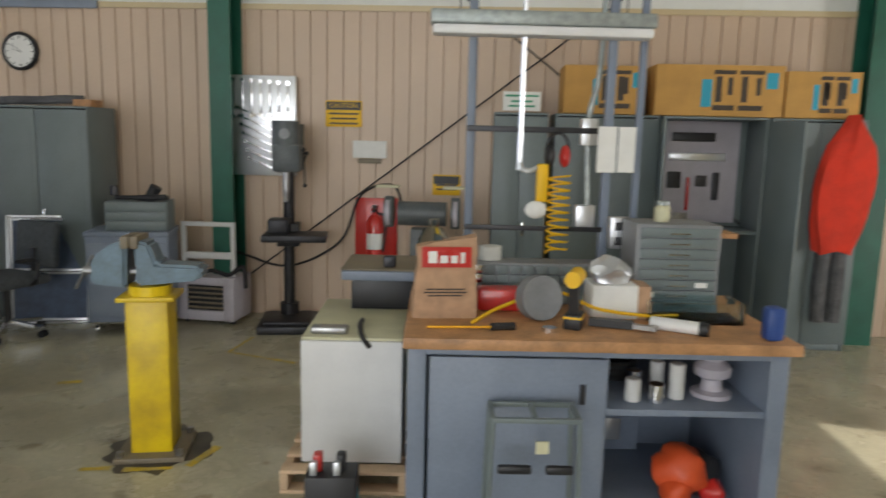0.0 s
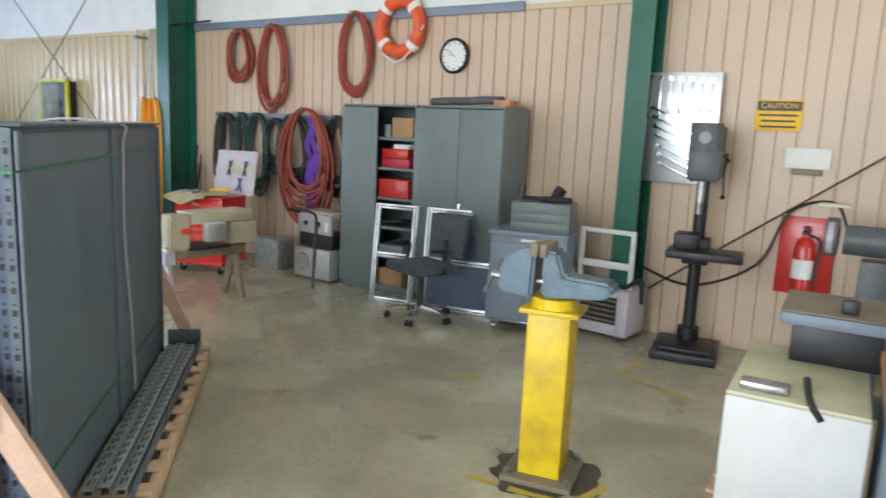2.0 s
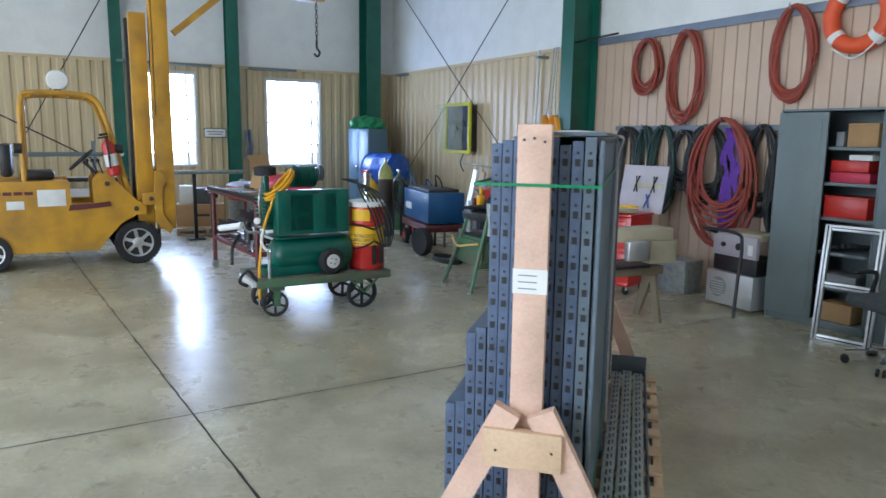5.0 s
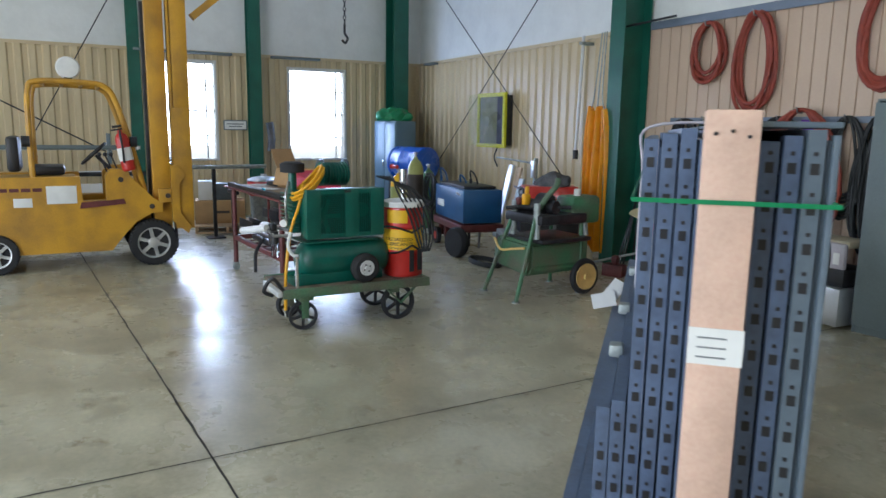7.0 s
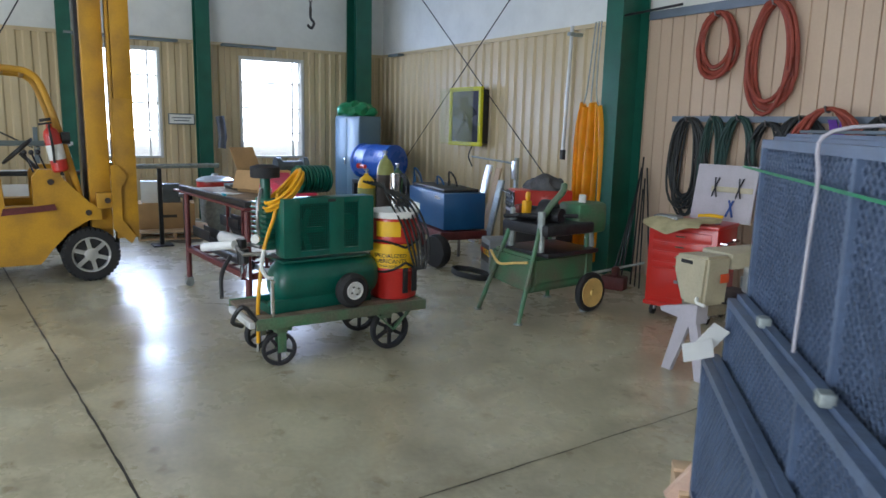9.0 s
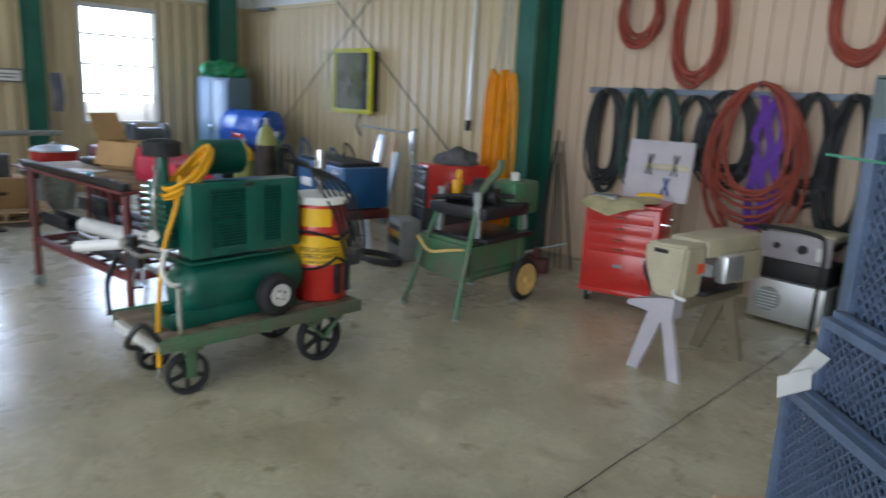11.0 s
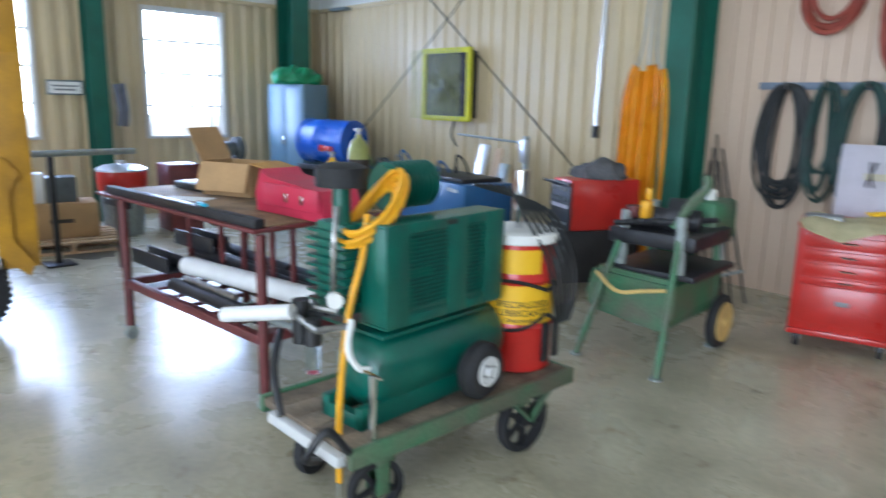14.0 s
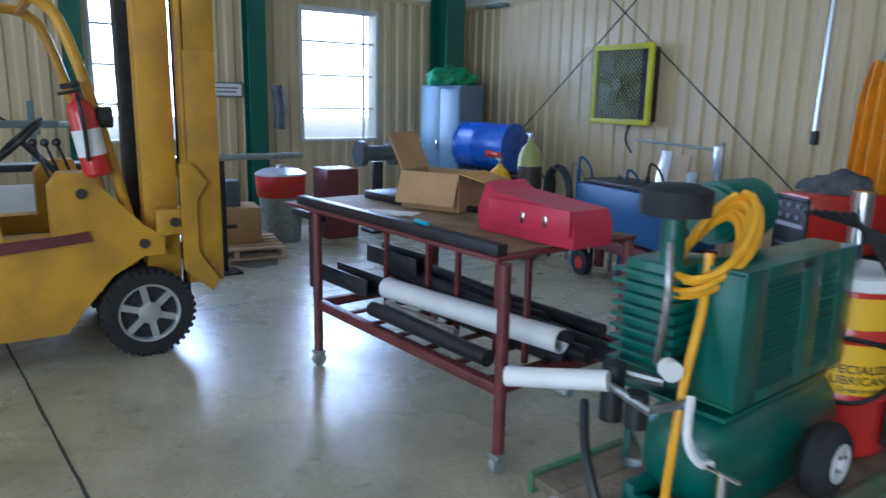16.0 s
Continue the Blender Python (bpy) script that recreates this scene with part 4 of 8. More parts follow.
# floor drill press
e = thing("drill_press", pose(-1.80, 6.6, 0, 0, 0, 10), "dark grey floor-standing drill press", "drill press")
boxes("base", DARKST, e, [(-0.25, 0.25, -0.30, 0.30, 0, 0.07), (-0.2, 0.2, -0.25, 0.2, 0.07, 0.1)], 0.01)
bm = B()
cyl(bm, (0, 0.12, 0.07), (0, 0.12, 1.7), 0.05, 16)
cyl(bm, (0, 0.12, 0.07), (0, 0.12, 0.2), 0.085, 16)
part("column", bm, DARKST, e)
boxes("table", DARKST, e, [(-0.2, 0.36, -0.3, 0.06, 0.82, 0.88), (-0.1, 0.1, 0.0, 0.2, 0.74, 0.95), (-0.16, 0.02, -0.16, 0.08, 0.88, 1.0)], 0.012)
boxes("head", GREYMC, e, [(-0.11, 0.13, -0.22, 0.26, 1.42, 1.66)], 0.03)
bm = B()
cyl(bm, (0, -0.1, 1.62), (0, -0.1, 1.86), 0.12, 20)
cyl(bm, (0.03, 0.22, 1.58), (0.03, 0.22, 1.84), 0.1, 16)
part("belt_cover", bm, GREYMC, e)
bm = B()
cyl(bm, (0, -0.228, 1.75), (0, -0.205, 1.75), 0.045, 16)
part("nameplate", bm, GUNGREY, e)
bm = B()
cyl(bm, (0, -0.12, 1.25), (0, -0.12, 1.45), 0.03, 12)
cyl(bm, (0, -0.12, 1.16), (0, -0.12, 1.27), 0.022, 12, 0.03)
part("spindle", bm, STEEL, e)
for i in range(3):
    a = 2.1 * i + 0.4
    bm = B()
    p = (0.16 + 0.0, -0.05 + 0.2 * math.cos(a), 1.5 + 0.2 * math.sin(a))
    cyl(bm, (0.15, -0.05, 1.5), p, 0.008, 6)
    ball(bm, p, 0.02, 8)
    part("feed_lever", bm, DARKST, e)

# pedestal grinder
e = thing("pedestal_grinder", pose(-0.55, 6.2, 0), "grey pedestal bench grinder with two guards", "grinder")
boxes("pedestal", GREYMC, e, [(-0.2, 0.2, -0.2, 0.2, 0, 0.04), (-0.09, 0.09, -0.09, 0.09, 0.04, 1.0)], 0.012)
bm = B()
cyl(bm, (-0.2, 0, 1.12), (0.2, 0, 1.12), 0.1, 20)
part("motor", bm, GREYMC, e)
for s in (-1, 1):
    bm = B()
    cyl(bm, (s * 0.24, 0, 1.13), (s * 0.31, 0, 1.13), 0.13, 24)
    g = part("wheel_guard", bm, GREYMC, e)
    bm = B()
    cyl(bm, (s * 0.26, -0.03, 1.13), (s * 0.295, -0.03, 1.13), 0.115, 24)
    part("grinding_wheel", bm, LILAC, g)
    boxes("eye_shield", CREAM, e, [(s * 0.27 - 0.09, s * 0.27 + 0.09, -0.2, -0.08, 1.34, 1.36)], 0.003)
boxes("label_plate", SIGNY, e, [(-0.06, 0.06, -0.095, -0.09, 0.55, 0.75)], 0)


def extinguisher(m, label):
    e = thing("fire_extinguisher", m, label, "extinguisher", "fire extinguishers")
    bm = B()
    lathe(bm, [(0.06, 0.0), (0.075, 0.02), (0.075, 0.36), (0.06, 0.41), (0.025, 0.44), (0.025, 0.47)], 18)
    part("cylinder", bm, RED, e)
    bm = B()
    lathe(bm, [(0.0765, 0.12), (0.0765, 0.27)], 18)
    part("label_wrap", bm, PAPER, e)
    boxes("valve", BLACK, e, [(-0.02, 0.02, -0.09, 0.03, 0.47, 0.49), (-0.02, 0.02, -0.07, 0.03, 0.50, 0.53)], 0.004)
    bm = B()
    tube(bm, smooth_pts([(0.02, 0, 0.46), (0.1, -0.01, 0.42), (0.1, -0.02, 0.25), (0.085, -0.04, 0.1)]), 0.012, 6)
    part("hose", bm, BLACK, e)
    return e


e = thing("extinguisher_board", pose(-1.06, 7.0, 0.55), "bright red backing board on the wall", "board")
boxes("board", RED, e, [(-0.2, 0.2, 0, 0.03, 0, 0.62)], 0.003)
extinguisher(pose(-1.06, 6.91, 0.58), "red fire extinguisher hung on the red board")
e = thing("wall_cable", pose(0, 0, 0), "black cable sagging along the wall", "cable")
bm = B()
tube(bm, smooth_pts([(-2.4, 6.95, 0.62), (-1.9, 6.95, 0.5), (-1.4, 6.96, 0.75), (-1.2, 6.95, 1.2), (-0.9, 6.95, 1.3), (-0.75, 6.6, 1.1)]), 0.012, 6)
part("cable", bm, BLACK, e)


# ---- workbench corner ----
def bench_space(x, y, z=0, rz=0):
    return pose(-0.36, 3.25, 0, 0, 0, 4) @ pose(x, y, z, 0, 0, rz)


e = thing("workbench", bench_space(0, 0), "blue-grey steel workbench with thick maple top and open shelf", "workbench")
boxes("worktop", MAPLE, e, [(0, 1.70, 0, 0.95, 0.855, 0.905)], 0.006)
boxes("cabinet", GREYBENCH, e, [(0.02, 0.10, 0.03, 0.9, 0, 0.855), (1.58, 1.66, 0.03, 0.9, 0, 0.855), (0.10, 1.58, 0.88, 0.9, 0.05, 0.855), (0.10, 1.58, 0.05, 0.88, 0.04, 0.07), (0.86, 0.89, 0.05, 0.88, 0.07, 0.855), (0.10, 1.58, 0.03, 0.05, 0.825, 0.855)], 0.004)
boxes("door", GREYBENCH, e, [(0.115, 0.875, 0.02, 0.045, 0.06, 0.82)], 0.004)
boxes("handle", DARKST, e, [(0.76, 0.785, 0.012, 0.022, 0.62, 0.71)], 0.003)
boxes("shelf", GREYBENCH, e, [(0.89, 1.58, 0.05, 0.88, 0.56, 0.59)], 0.003)
for x in (0.28, 1.01):
    boxes("upright", GREYBENCH, e, [(x, x + 0.045, 0.90, 0.945, 0.905, 3.3)], 0.003)
boxes("upright", GREYBENCH, e, [(1.19, 1.225, 0.95, 0.985, 0.905, 3.3)], 0.003)
boxes("crossbar", DARKST, e, [(0.28, 1.05, 0.88, 0.90, 1.78, 1.81)], 0.002)
boxes("crossbar", DARKST, e, [(0.28, 1.02, 0.88, 0.90, 1.26, 1.285)], 0.002)
e = thing("light_fixture", bench_space(0.08, 0.78, 2.26), "long pale strip light hung over the bench", "light fixture")
boxes("housing", GALV, e, [(0, 1.14, 0, 0.14, 0.05, 0.12)], 0.012)
boxes("diffuser", PVC, e, [(0.01, 1.13, 0.01, 0.13, 0, 0.05)], 0.015)
for x in (0.15, 1.0):
    bm = B()
    cyl(bm, (x, 0.07, 0.12), (x, 0.07, 2.5), 0.004, 6)
    part("hanger", bm, DARKST, e)
e = thing("electrical_conduit", bench_space(0.93, 0.93), "bent galvanised conduit with outlet boxes above the bench", "conduit")
bm = B()
tube(bm, smooth_pts([(0.02, 0, 1.3), (0.0, 0, 1.85), (0.05, 0, 2.2), (0.05, 0.0, 3.4)]), 0.016, 8)
part("pipe", bm, GALV, e)
boxes("outlet_box", ALU, e, [(-0.05, 0.05, -0.04, 0.04, 1.28, 1.4)], 0.004)
boxes("outlet_box", ALU, e, [(-0.04, 0.04, -0.04, 0.04, 1.72, 1.86)], 0.004)
boxes("outlet_box", ALU, e, [(0.14, 0.24, -0.04, 0.03, 1.17, 1.34)], 0.004)
boxes("socket", BLACK, e, [(0.165, 0.215, -0.045, -0.04, 1.19, 1.235), (0.165, 0.215, -0.045, -0.04, 1.27, 1.315)], 0.002)
e = thing("air_drop", bench_space(0.56, 0.85), "galvanised air pipe with a yellow nozzle and coiled hose", "air line")
bm = B()
tube(bm, smooth_pts([(0, 0, 3.4), (0, 0, 1.75), (0, 0, 1.62), (0.04, -0.02, 1.58), (0.1, -0.02, 1.6)]), 0.014, 8)
part("pipe", bm, ALU, e)
boxes("nozzle", SIGNY, e, [(0.09, 0.15, -0.04, 0.0, 1.42, 1.62)], 0.012)
bm = B()
tube(bm, [(0.21 + 0.055 * math.cos(a), -0.02 + 0.055 * math.sin(a), 1.56 - 0.0062 * a) for a in (k * 0.35 for k in range(190))], 0.006, 5)
part("coil_hose", bm, SIGNY, e)
bm = B()
ball(bm, (0.09, -0.04, 1.38), 0.06, 10, (1, 0.6, 0.8))
part("rag", bm, PAPER, e)
e = thing("ear_defenders", bench_space(0.76, 0.87, 1.66), "red and black ear defenders hung on the rail", "ear defenders")
for x in (-0.04, 0.04):
    bm = B()
    ball(bm, (x, 0, 0), 0.05, 12, (0.6, 1, 1.2))
    part("cup", bm, RED if x > 0 else BLACK, e)
bm = B()
tube(bm, [(0.06 * math.cos(a), 0, 0.03 + 0.09 * math.sin(a)) for a in (math.pi * k / 10 for k in range(11))], 0.008, 6)
part("band", bm, BLACK, e)
e = thing("paper_sheets", bench_space(0.97, 0.87, 1.58), "white paper sheets clipped to the rail", "paper")
for x0, x1 in ((0.0, 0.1), (0.11, 0.2)):
    boxes("sheet", PAPER, e, [(x0, x1, 0.0, 0.004, 0.02 * x0, 0.24)], 0)
e = thing("paper_towel_roll", bench_space(0.42, 0.80, 0.905), "upright white paper towel roll on the bench", "paper roll")
bm = B()
lathe(bm, [(0.02, 0), (0.06, 0.0), (0.06, 0.28), (0.02, 0.28)], 20)
part("roll", bm, PAPER, e)
e = thing("parts_organiser", bench_space(0.30, 0.66, 0.905), "long low organiser of clear parts drawers", "organiser")
boxes("case", GUNGREY, e, [(0, 0.68, 0.02, 0.2, 0, 0.21)], 0.004)
for i in range(10):
    for k in range(4):
        boxes("drawer", CHROME if i < 2 and random.random() < 0.6 else GREYCAB, e, [(0.012 + 0.066 * i, 0.07 + 0.066 * i, 0.0, 0.03, 0.012 + 0.049 * k, 0.055 + 0.049 * k)], 0.003)
e = thing("drawer_cabinet", bench_space(1.12, 0.55, 0.905), "small grey steel drawer cabinet with labelled drawers", "drawer cabinet")
boxes("case", GUNGREY, e, [(0, 0.42, 0.015, 0.3, 0, 0.44)], 0.005)
for k in range(8):
    dd = boxes("drawer", GREYCAB, e, [(0.02, 0.40, 0.0, 0.03, 0.015 + 0.052 * k, 0.06 + 0.052 * k)], 0.003)
    boxes("pull", CHROME, dd, [(0.16, 0.26, -0.008, 0.0, 0.03 + 0.052 * k, 0.036 + 0.052 * k)], 0)
    if k in (1, 2):
        boxes("label_card", PAPER, dd, [(0.04 if k == 1 else 0.3, 0.10 if k == 1 else 0.36, -0.003, 0.0, 0.025 + 0.052 * k, 0.05 + 0.052 * k)], 0)
e = thing("jar", bench_space(1.28, 0.7, 1.345), "small glass jar on the drawer cabinet", "jar")
bm = B()
lathe(bm, [(0.035, 0), (0.04, 0.01), (0.04, 0.07), (0.03, 0.085)], 16)
j = part("glass", bm, CREAM, e)
bm = B()
cyl(bm, (0, 0, 0.085), (0, 0, 0.105), 0.034, 16)
part("lid", bm, GALV, e)
e = thing("plywood_bracket", bench_space(1.54, 0.7, 0.905), "brown plywood bracket with a round hole", "bracket")
bm = B()
box(bm, 0, 0.02, 0, 0.22, 0, 0.36)
box(bm, -0.12, 0.14, 0, 0.22, 0.36, 0.385)
part("board", bm, MAPLE, e)
# solid black disc: the darkness inside the hole put into colour, board uncut
bm = B()
cyl(bm, (-0.004, 0.1, 0.18), (0.024, 0.1, 0.18), 0.06, 20)
part("hole_dark", bm, BLACK, e)

# paper sack
e = thing("paper_sack", bench_space(0.17, 0.42, 0.905, 6), "crumpled brown paper sack with red print on the bench", "sack")
bm = B()
box(bm, -0.15, 0.15, -0.08, 0.08, 0, 0.36)
bmesh.ops.subdivide_edges(bm, edges=list(bm.edges), cuts=9, use_grid_fill=True)
for v in bm.verts:
    k = v.co.z / 0.36
    v.co.y *= 1 - 0.75 * max(0, k - 0.3)
    v.co.x *= 1 - 0.1 * k
    nv = noise.noise_vector(v.co * 11)
    v.co += nv * 0.010 * (0.3 + k) + Vector((0.012 * k, 0, 0.045 * k * v.co.x / 0.15 * 0.6))
    v.co.z = max(0, v.co.z)
part("paper", bm, KRAFT, e)
lg = boxes("print_block", RED, e, [(-0.12, 0.11, -0.078, -0.073, 0.215, 0.31)], 0)
lg.matrix_local = pose(0.01, -0.024, 0.02, -6)
w2 = boxes("print_stroke", PAPER, lg, [(-0.09, -0.05, -0.0805, -0.078, 0.235, 0.29), (-0.035, 0.0, -0.0805, -0.078, 0.235, 0.27), (0.015, 0.045, -0.0805, -0.078, 0.235, 0.27), (0.06, 0.08, -0.0805, -0.078, 0.235, 0.285)], 0)
for z, w in ((0.14, 0.09), (0.125, 0.1), (0.11, 0.08)):
    boxes("text_bar", BROWNCY, e, [(-w, w, -0.087, -0.083, z - 0.003, z + 0.003)], 0)


def cordless_drill(m):
    e = thing("cordless_drill", m, "yellow and black cordless drill standing on its battery", "drill")
    boxes("battery", BLACK, e, [(-0.05, 0.07, -0.04, 0.04, 0, 0.07)], 0.01)
    bm = B()
    bar(bm, (0.0, 0, 0.06), (-0.03, 0, 0.2), 0.045, 0.04)
    part("grip", bm, BLACK, e)
    bm = B()
    cyl(bm, (-0.09, 0, 0.235), (0.06, 0, 0.235), 0.037, 14)
    part("motor_housing", bm, SIGNY, e)
    bm = B()
    cyl(bm, (0.06, 0, 0.235), (0.13, 0, 0.235), 0.026, 12, 0.016)
    part("chuck", bm, BLACK, e)
    boxes("stripe", SIGNY, e, [(-0.052, 0.072, -0.042, 0.042, 0.05, 0.06)], 0.002)


cordless_drill(bench_space(0.76, 0.22, 0.905, 70))
e = thing("white_carton", bench_space(1.0, 0.5, 0.905), "white carton with a bare cardboard end", "box")
boxes("carton", PAPER, e, [(-0.12, 0.1, -0.1, 0.1, 0, 0.16)], 0.004)
boxes("flap", KRAFT, e, [(0.1, 0.16, -0.1, 0.1, 0, 0.16)], 0.004)
e = thing("coil_of_strap", bench_space(0.62, 0.36, 0.905), "round grey roll lying against the sack", "roll")
bm = B()
lathe(bm, [(0.04, -0.04), (0.105, -0.04), (0.105, 0.04), (0.04, 0.04)], 24, pose(0, 0, 0.105, 80, 0, 20))
part("roll", bm, GUNGREY, e)
e = thing("red_case", bench_space(0.50, 0.56, 0.905), "red plastic case at the back of the bench", "case")
boxes("case", RED, e, [(-0.16, 0.16, -0.06, 0.06, 0, 0.11)], 0.015)
e = thing("clear_bag", bench_space(0.98, 0.5, 1.068), "crumpled clear plastic bag on the carton", "bag")
bm = B()
bmesh.ops.create_icosphere(bm, subdivisions=3, radius=0.1, matrix=Matrix.Translation((0, 0, 0.05)))
for v in bm.verts:
    v.co += noise.noise_vector(v.co * 16) * 0.035
    v.co.z = max(0.0, v.co.z * 0.8)
part("film", bm, ALU, e)
e = thing("plastic_tray", bench_space(1.34, 0.42, 0.905), "clear blue-tinted plastic tray on the bench", "tray")
boxes("tray", CLEARPL, e, [(-0.2, 0.24, -0.1, 0.1, 0, 0.012), (-0.2, 0.24, -0.1, -0.09, 0.012, 0.1), (-0.2, 0.24, 0.09, 0.1, 0.012, 0.1), (-0.2, -0.19, -0.09, 0.09, 0.012, 0.1), (0.23, 0.24, -0.09, 0.09, 0.012, 0.1)], 0.002)
e = thing("caulk_tube", bench_space(1.22, 0.18, 0.905, -28), "white tube with a black end lying on the bench", "tube")
bm = B()
cyl(bm, (-0.12, 0, 0.03), (0.09, 0, 0.03), 0.03, 16)
part("tube", bm, PVC, e)
bm = B()
cyl(bm, (0.09, 0, 0.03), (0.13, 0, 0.03), 0.031, 16)
part("end_cap", bm, BLACK, e)
e = thing("blue_spray_tool", bench_space(1.60, 0.1, 0.905), "blue plastic hand tool standing on the bench", "tool")
boxes("body", BLUEPL, e, [(-0.04, 0.04, -0.05, 0.03, 0, 0.15)], 0.02)
e = thing("pliers", bench_space(0.98, 0.22, 0.905, -20), "dark pliers and wrench lying on the bench", "pliers")
bm = B()
bar(bm, (-0.15, 0, 0.02), (0.05, 0.01, 0.02), 0.04, 0.035)
part("grip", bm, BLACK, e)
bm = B()
bar(bm, (0.05, 0, 0.02), (0.15, -0.02, 0.02), 0.03, 0.02)
part("jaw", bm, STEEL, e)
e = thing("screwdriver", bench_space(0.36, 0.14, 0.905), "screwdriver with black and red handle", "screwdriver")
bm = B()
cyl(bm, (-0.26, 0, 0.012), (0.02, 0.01, 0.015), 0.006, 8)
part("shaft", bm, HOSEYEL, e)
bm = B()
cyl(bm, (0.02, 0.01, 0.016), (0.13, 0.03, 0.016), 0.018, 10)
part("handle", bm, BLACK, e)
e = thing("extension_cord", bench_space(0, 0, 0.905), "loose yellow cord across the bench top", "cord")
bm = B()
tube(bm, smooth_pts([(0.3, 0.2, 0.02), (0.45, 0.36, 0.06), (0.7, 0.44, 0.12), (0.9, 0.4, 0.05), (1.12, 0.36, 0.03), (1.3, 0.42, 0.02)]), 0.009, 6)
part("cord", bm, SIGNY, e)
e = thing("wire_spool", bench_space(0.64, 0.15, 0.905), "small bright metal ring on the bench", "ring")
bm = B()
lathe(bm, [(0.02, 0), (0.032, 0), (0.032, 0.02), (0.02, 0.02)], 16)
part("ring", bm, CHROME, e)

# on and under the bench shelf
for x, y, h in ((1.03, 0.16, 0.1), (1.13, 0.14, 0.085), (1.24, 0.2, 0.16), (1.2, 0.36, 0.12), (1.08, 0.32, 0.09)):
    e = thing("tin_can", bench_space(x, y, 0.592), "small white and chrome tin on the bench shelf", "can", "tins on the shelf")
    bm = B()
    lathe(bm, [(0.032, 0), (0.035, 0.004), (0.035, h), (0.03, h + 0.004)], 16)
    part("body", bm, WHITE if h > 0.09 else CHROME, e)
e = thing("valve_body", bench_space(1.42, 0.25, 0.592), "grey cast valve body with flanges on the shelf", "valve")
bm = B()
lathe(bm, [(0.09, 0), (0.09, 0.02), (0.05, 0.03), (0.045, 0.08), (0.08, 0.1), (0.085, 0.14), (0.05, 0.17), (0.06, 0.2), (0.03, 0.22)], 20)
part("casting", bm, LILAC, e)
e = thing("dark_hose_roll", bench_space(1.0, 0.5, 0.592), "dark coiled hose at the back of the shelf", "hose")
bm = B()
for k in range(3):
    tube(bm, [(0.13 * math.cos(a), 0.1 * math.sin(a), 0.02 + 0.03 * k) for a in (2 * math.pi * i / 20 for i in range(20))], 0.017, 6, True)
part("coil", bm, HOSEBLK, e)
e = thing("orange_work_gloves", bench_space(1.32, 0.3, 0.072), "orange and black gear heaped on the bench bottom", "gear")
for c, r, m in (((0, 0, 0.12), 0.13, ORANGE), ((0.1, 0.04, 0.09), 0.11, BLACK), ((-0.03, -0.08, 0.06), 0.08, ORANGE), ((0.14, -0.06, 0.05), 0.06, RED)):
    bm = B()
    bmesh.ops.create_icosphere(bm, subdivisions=3, radius=r, matrix=Matrix.Translation(c))
    for v in bm.verts:
        v.co += noise.noise_vector(v.co * 12) * 0.03
        v.co.z = max(0.0, v.co.z)
    part("gear", bm, m, e)
e = thing("steel_plate_box", bench_space(1.02, 0.84, 0.072), "grey box with round dial under the bench", "box")
boxes("case", GREYBENCH, e, [(-0.1, 0.24, -0.06, 0.03, 0, 0.26)], 0.006)
boxes("dial_plate", ALU, e, [(0.02, 0.14, -0.066, -0.06, 0.06, 0.18)], 0.002)

# wire frame stool in front of the bench door
e = thing("tubular_caddy", bench_space(0.54, -0.16, 0), "dark tubular frame caddy standing before the bench", "caddy")
for x in (-0.17, 0.17):
    for y in (-0.1, 0.12):
        bm = B()
        cyl(bm, (x * 1.1, y, 0), (x, y * 0.8, 0.66), 0.011, 8)
        part("leg", bm, GREYCAB, e)
boxes("top_rail", GREYCAB, e, [(-0.18, 0.18, -0.09, -0.07, 0.64, 0.66), (-0.18, 0.18, 0.085, 0.105, 0.64, 0.66), (-0.18, -0.16, -0.07, 0.085, 0.64, 0.66), (0.16, 0.18, -0.07, 0.085, 0.64, 0.66), (-0.01, 0.01, -0.07, 0.085, 0.64, 0.66)], 0.003)
for x0, x1 in ((-0.15, -0.015), (0.04, 0.15)):
    boxes("handle_grip", BLACK, e, [(x0, x1, -0.12, -0.09, 0.44, 0.475)], 0.01)
boxes("tag", CREAM, e, [(0.0, 0.05, -0.1, -0.092, 0.52, 0.57)], 0)
boxes("back_plate", GREYBENCH, e, [(-0.17, 0.17, 0.10, 0.11, 0.1, 0.64)], 0.002)


def pallet(m, w, d, slats, label, h=0.12, runners=3):
    e = thing("wooden_pallet", m, label, "pallet", "pallets")
    for k in range(runners):
        x = (w - 0.04) * k / (runners - 1)
        boxes("runner", WOOD, e, [(x, x + 0.04, 0, d, 0.018, h - 0.018)], 0.002)
    for k in range(slats):
        y = (d - 0.09) * k / (slats - 1)
        boxes("slat", WOOD, e, [(0, w, y, y + 0.09, h - 0.018, h)], 0.002)
    for k in range(3):
        y = (d - 0.09) * k / 2
        boxes("bottom_slat", WOOD, e, [(0, w, y, y + 0.09, 0, 0.018)], 0.002)
    return e


pallet(pose(-0.99, 3.57, 0, 0, 0, 4), 0.62, 1.0, 6, "rough pine pallet under the white cabinet")
e = thing("white_cabinet", pose(-0.91, 3.67, 0.12, 0, 0, 4), "white metal cabinet with a cream worn top", "cabinet")
boxes("body", WHITE, e, [(0, 0.5, 0, 0.85, 0, 0.63)], 0.01)
boxes("top", CREAM, e, [(0.003, 0.497, 0.01, 0.845, 0.63, 0.645)], 0.004)
bm = B()
tube(bm, smooth_pts([(0.27, 0.3, 0.66), (0.28, 0.12, 0.68), (0.3, 0.02, 0.65), (0.34, 0.0, 0.6)]), 0.014, 6)
part("cable", bm, BLACK, e)
bm = B()
box(bm, 0.04, 0.22, 0.06, 0.14, 0.645, 0.68, bev=0.01)
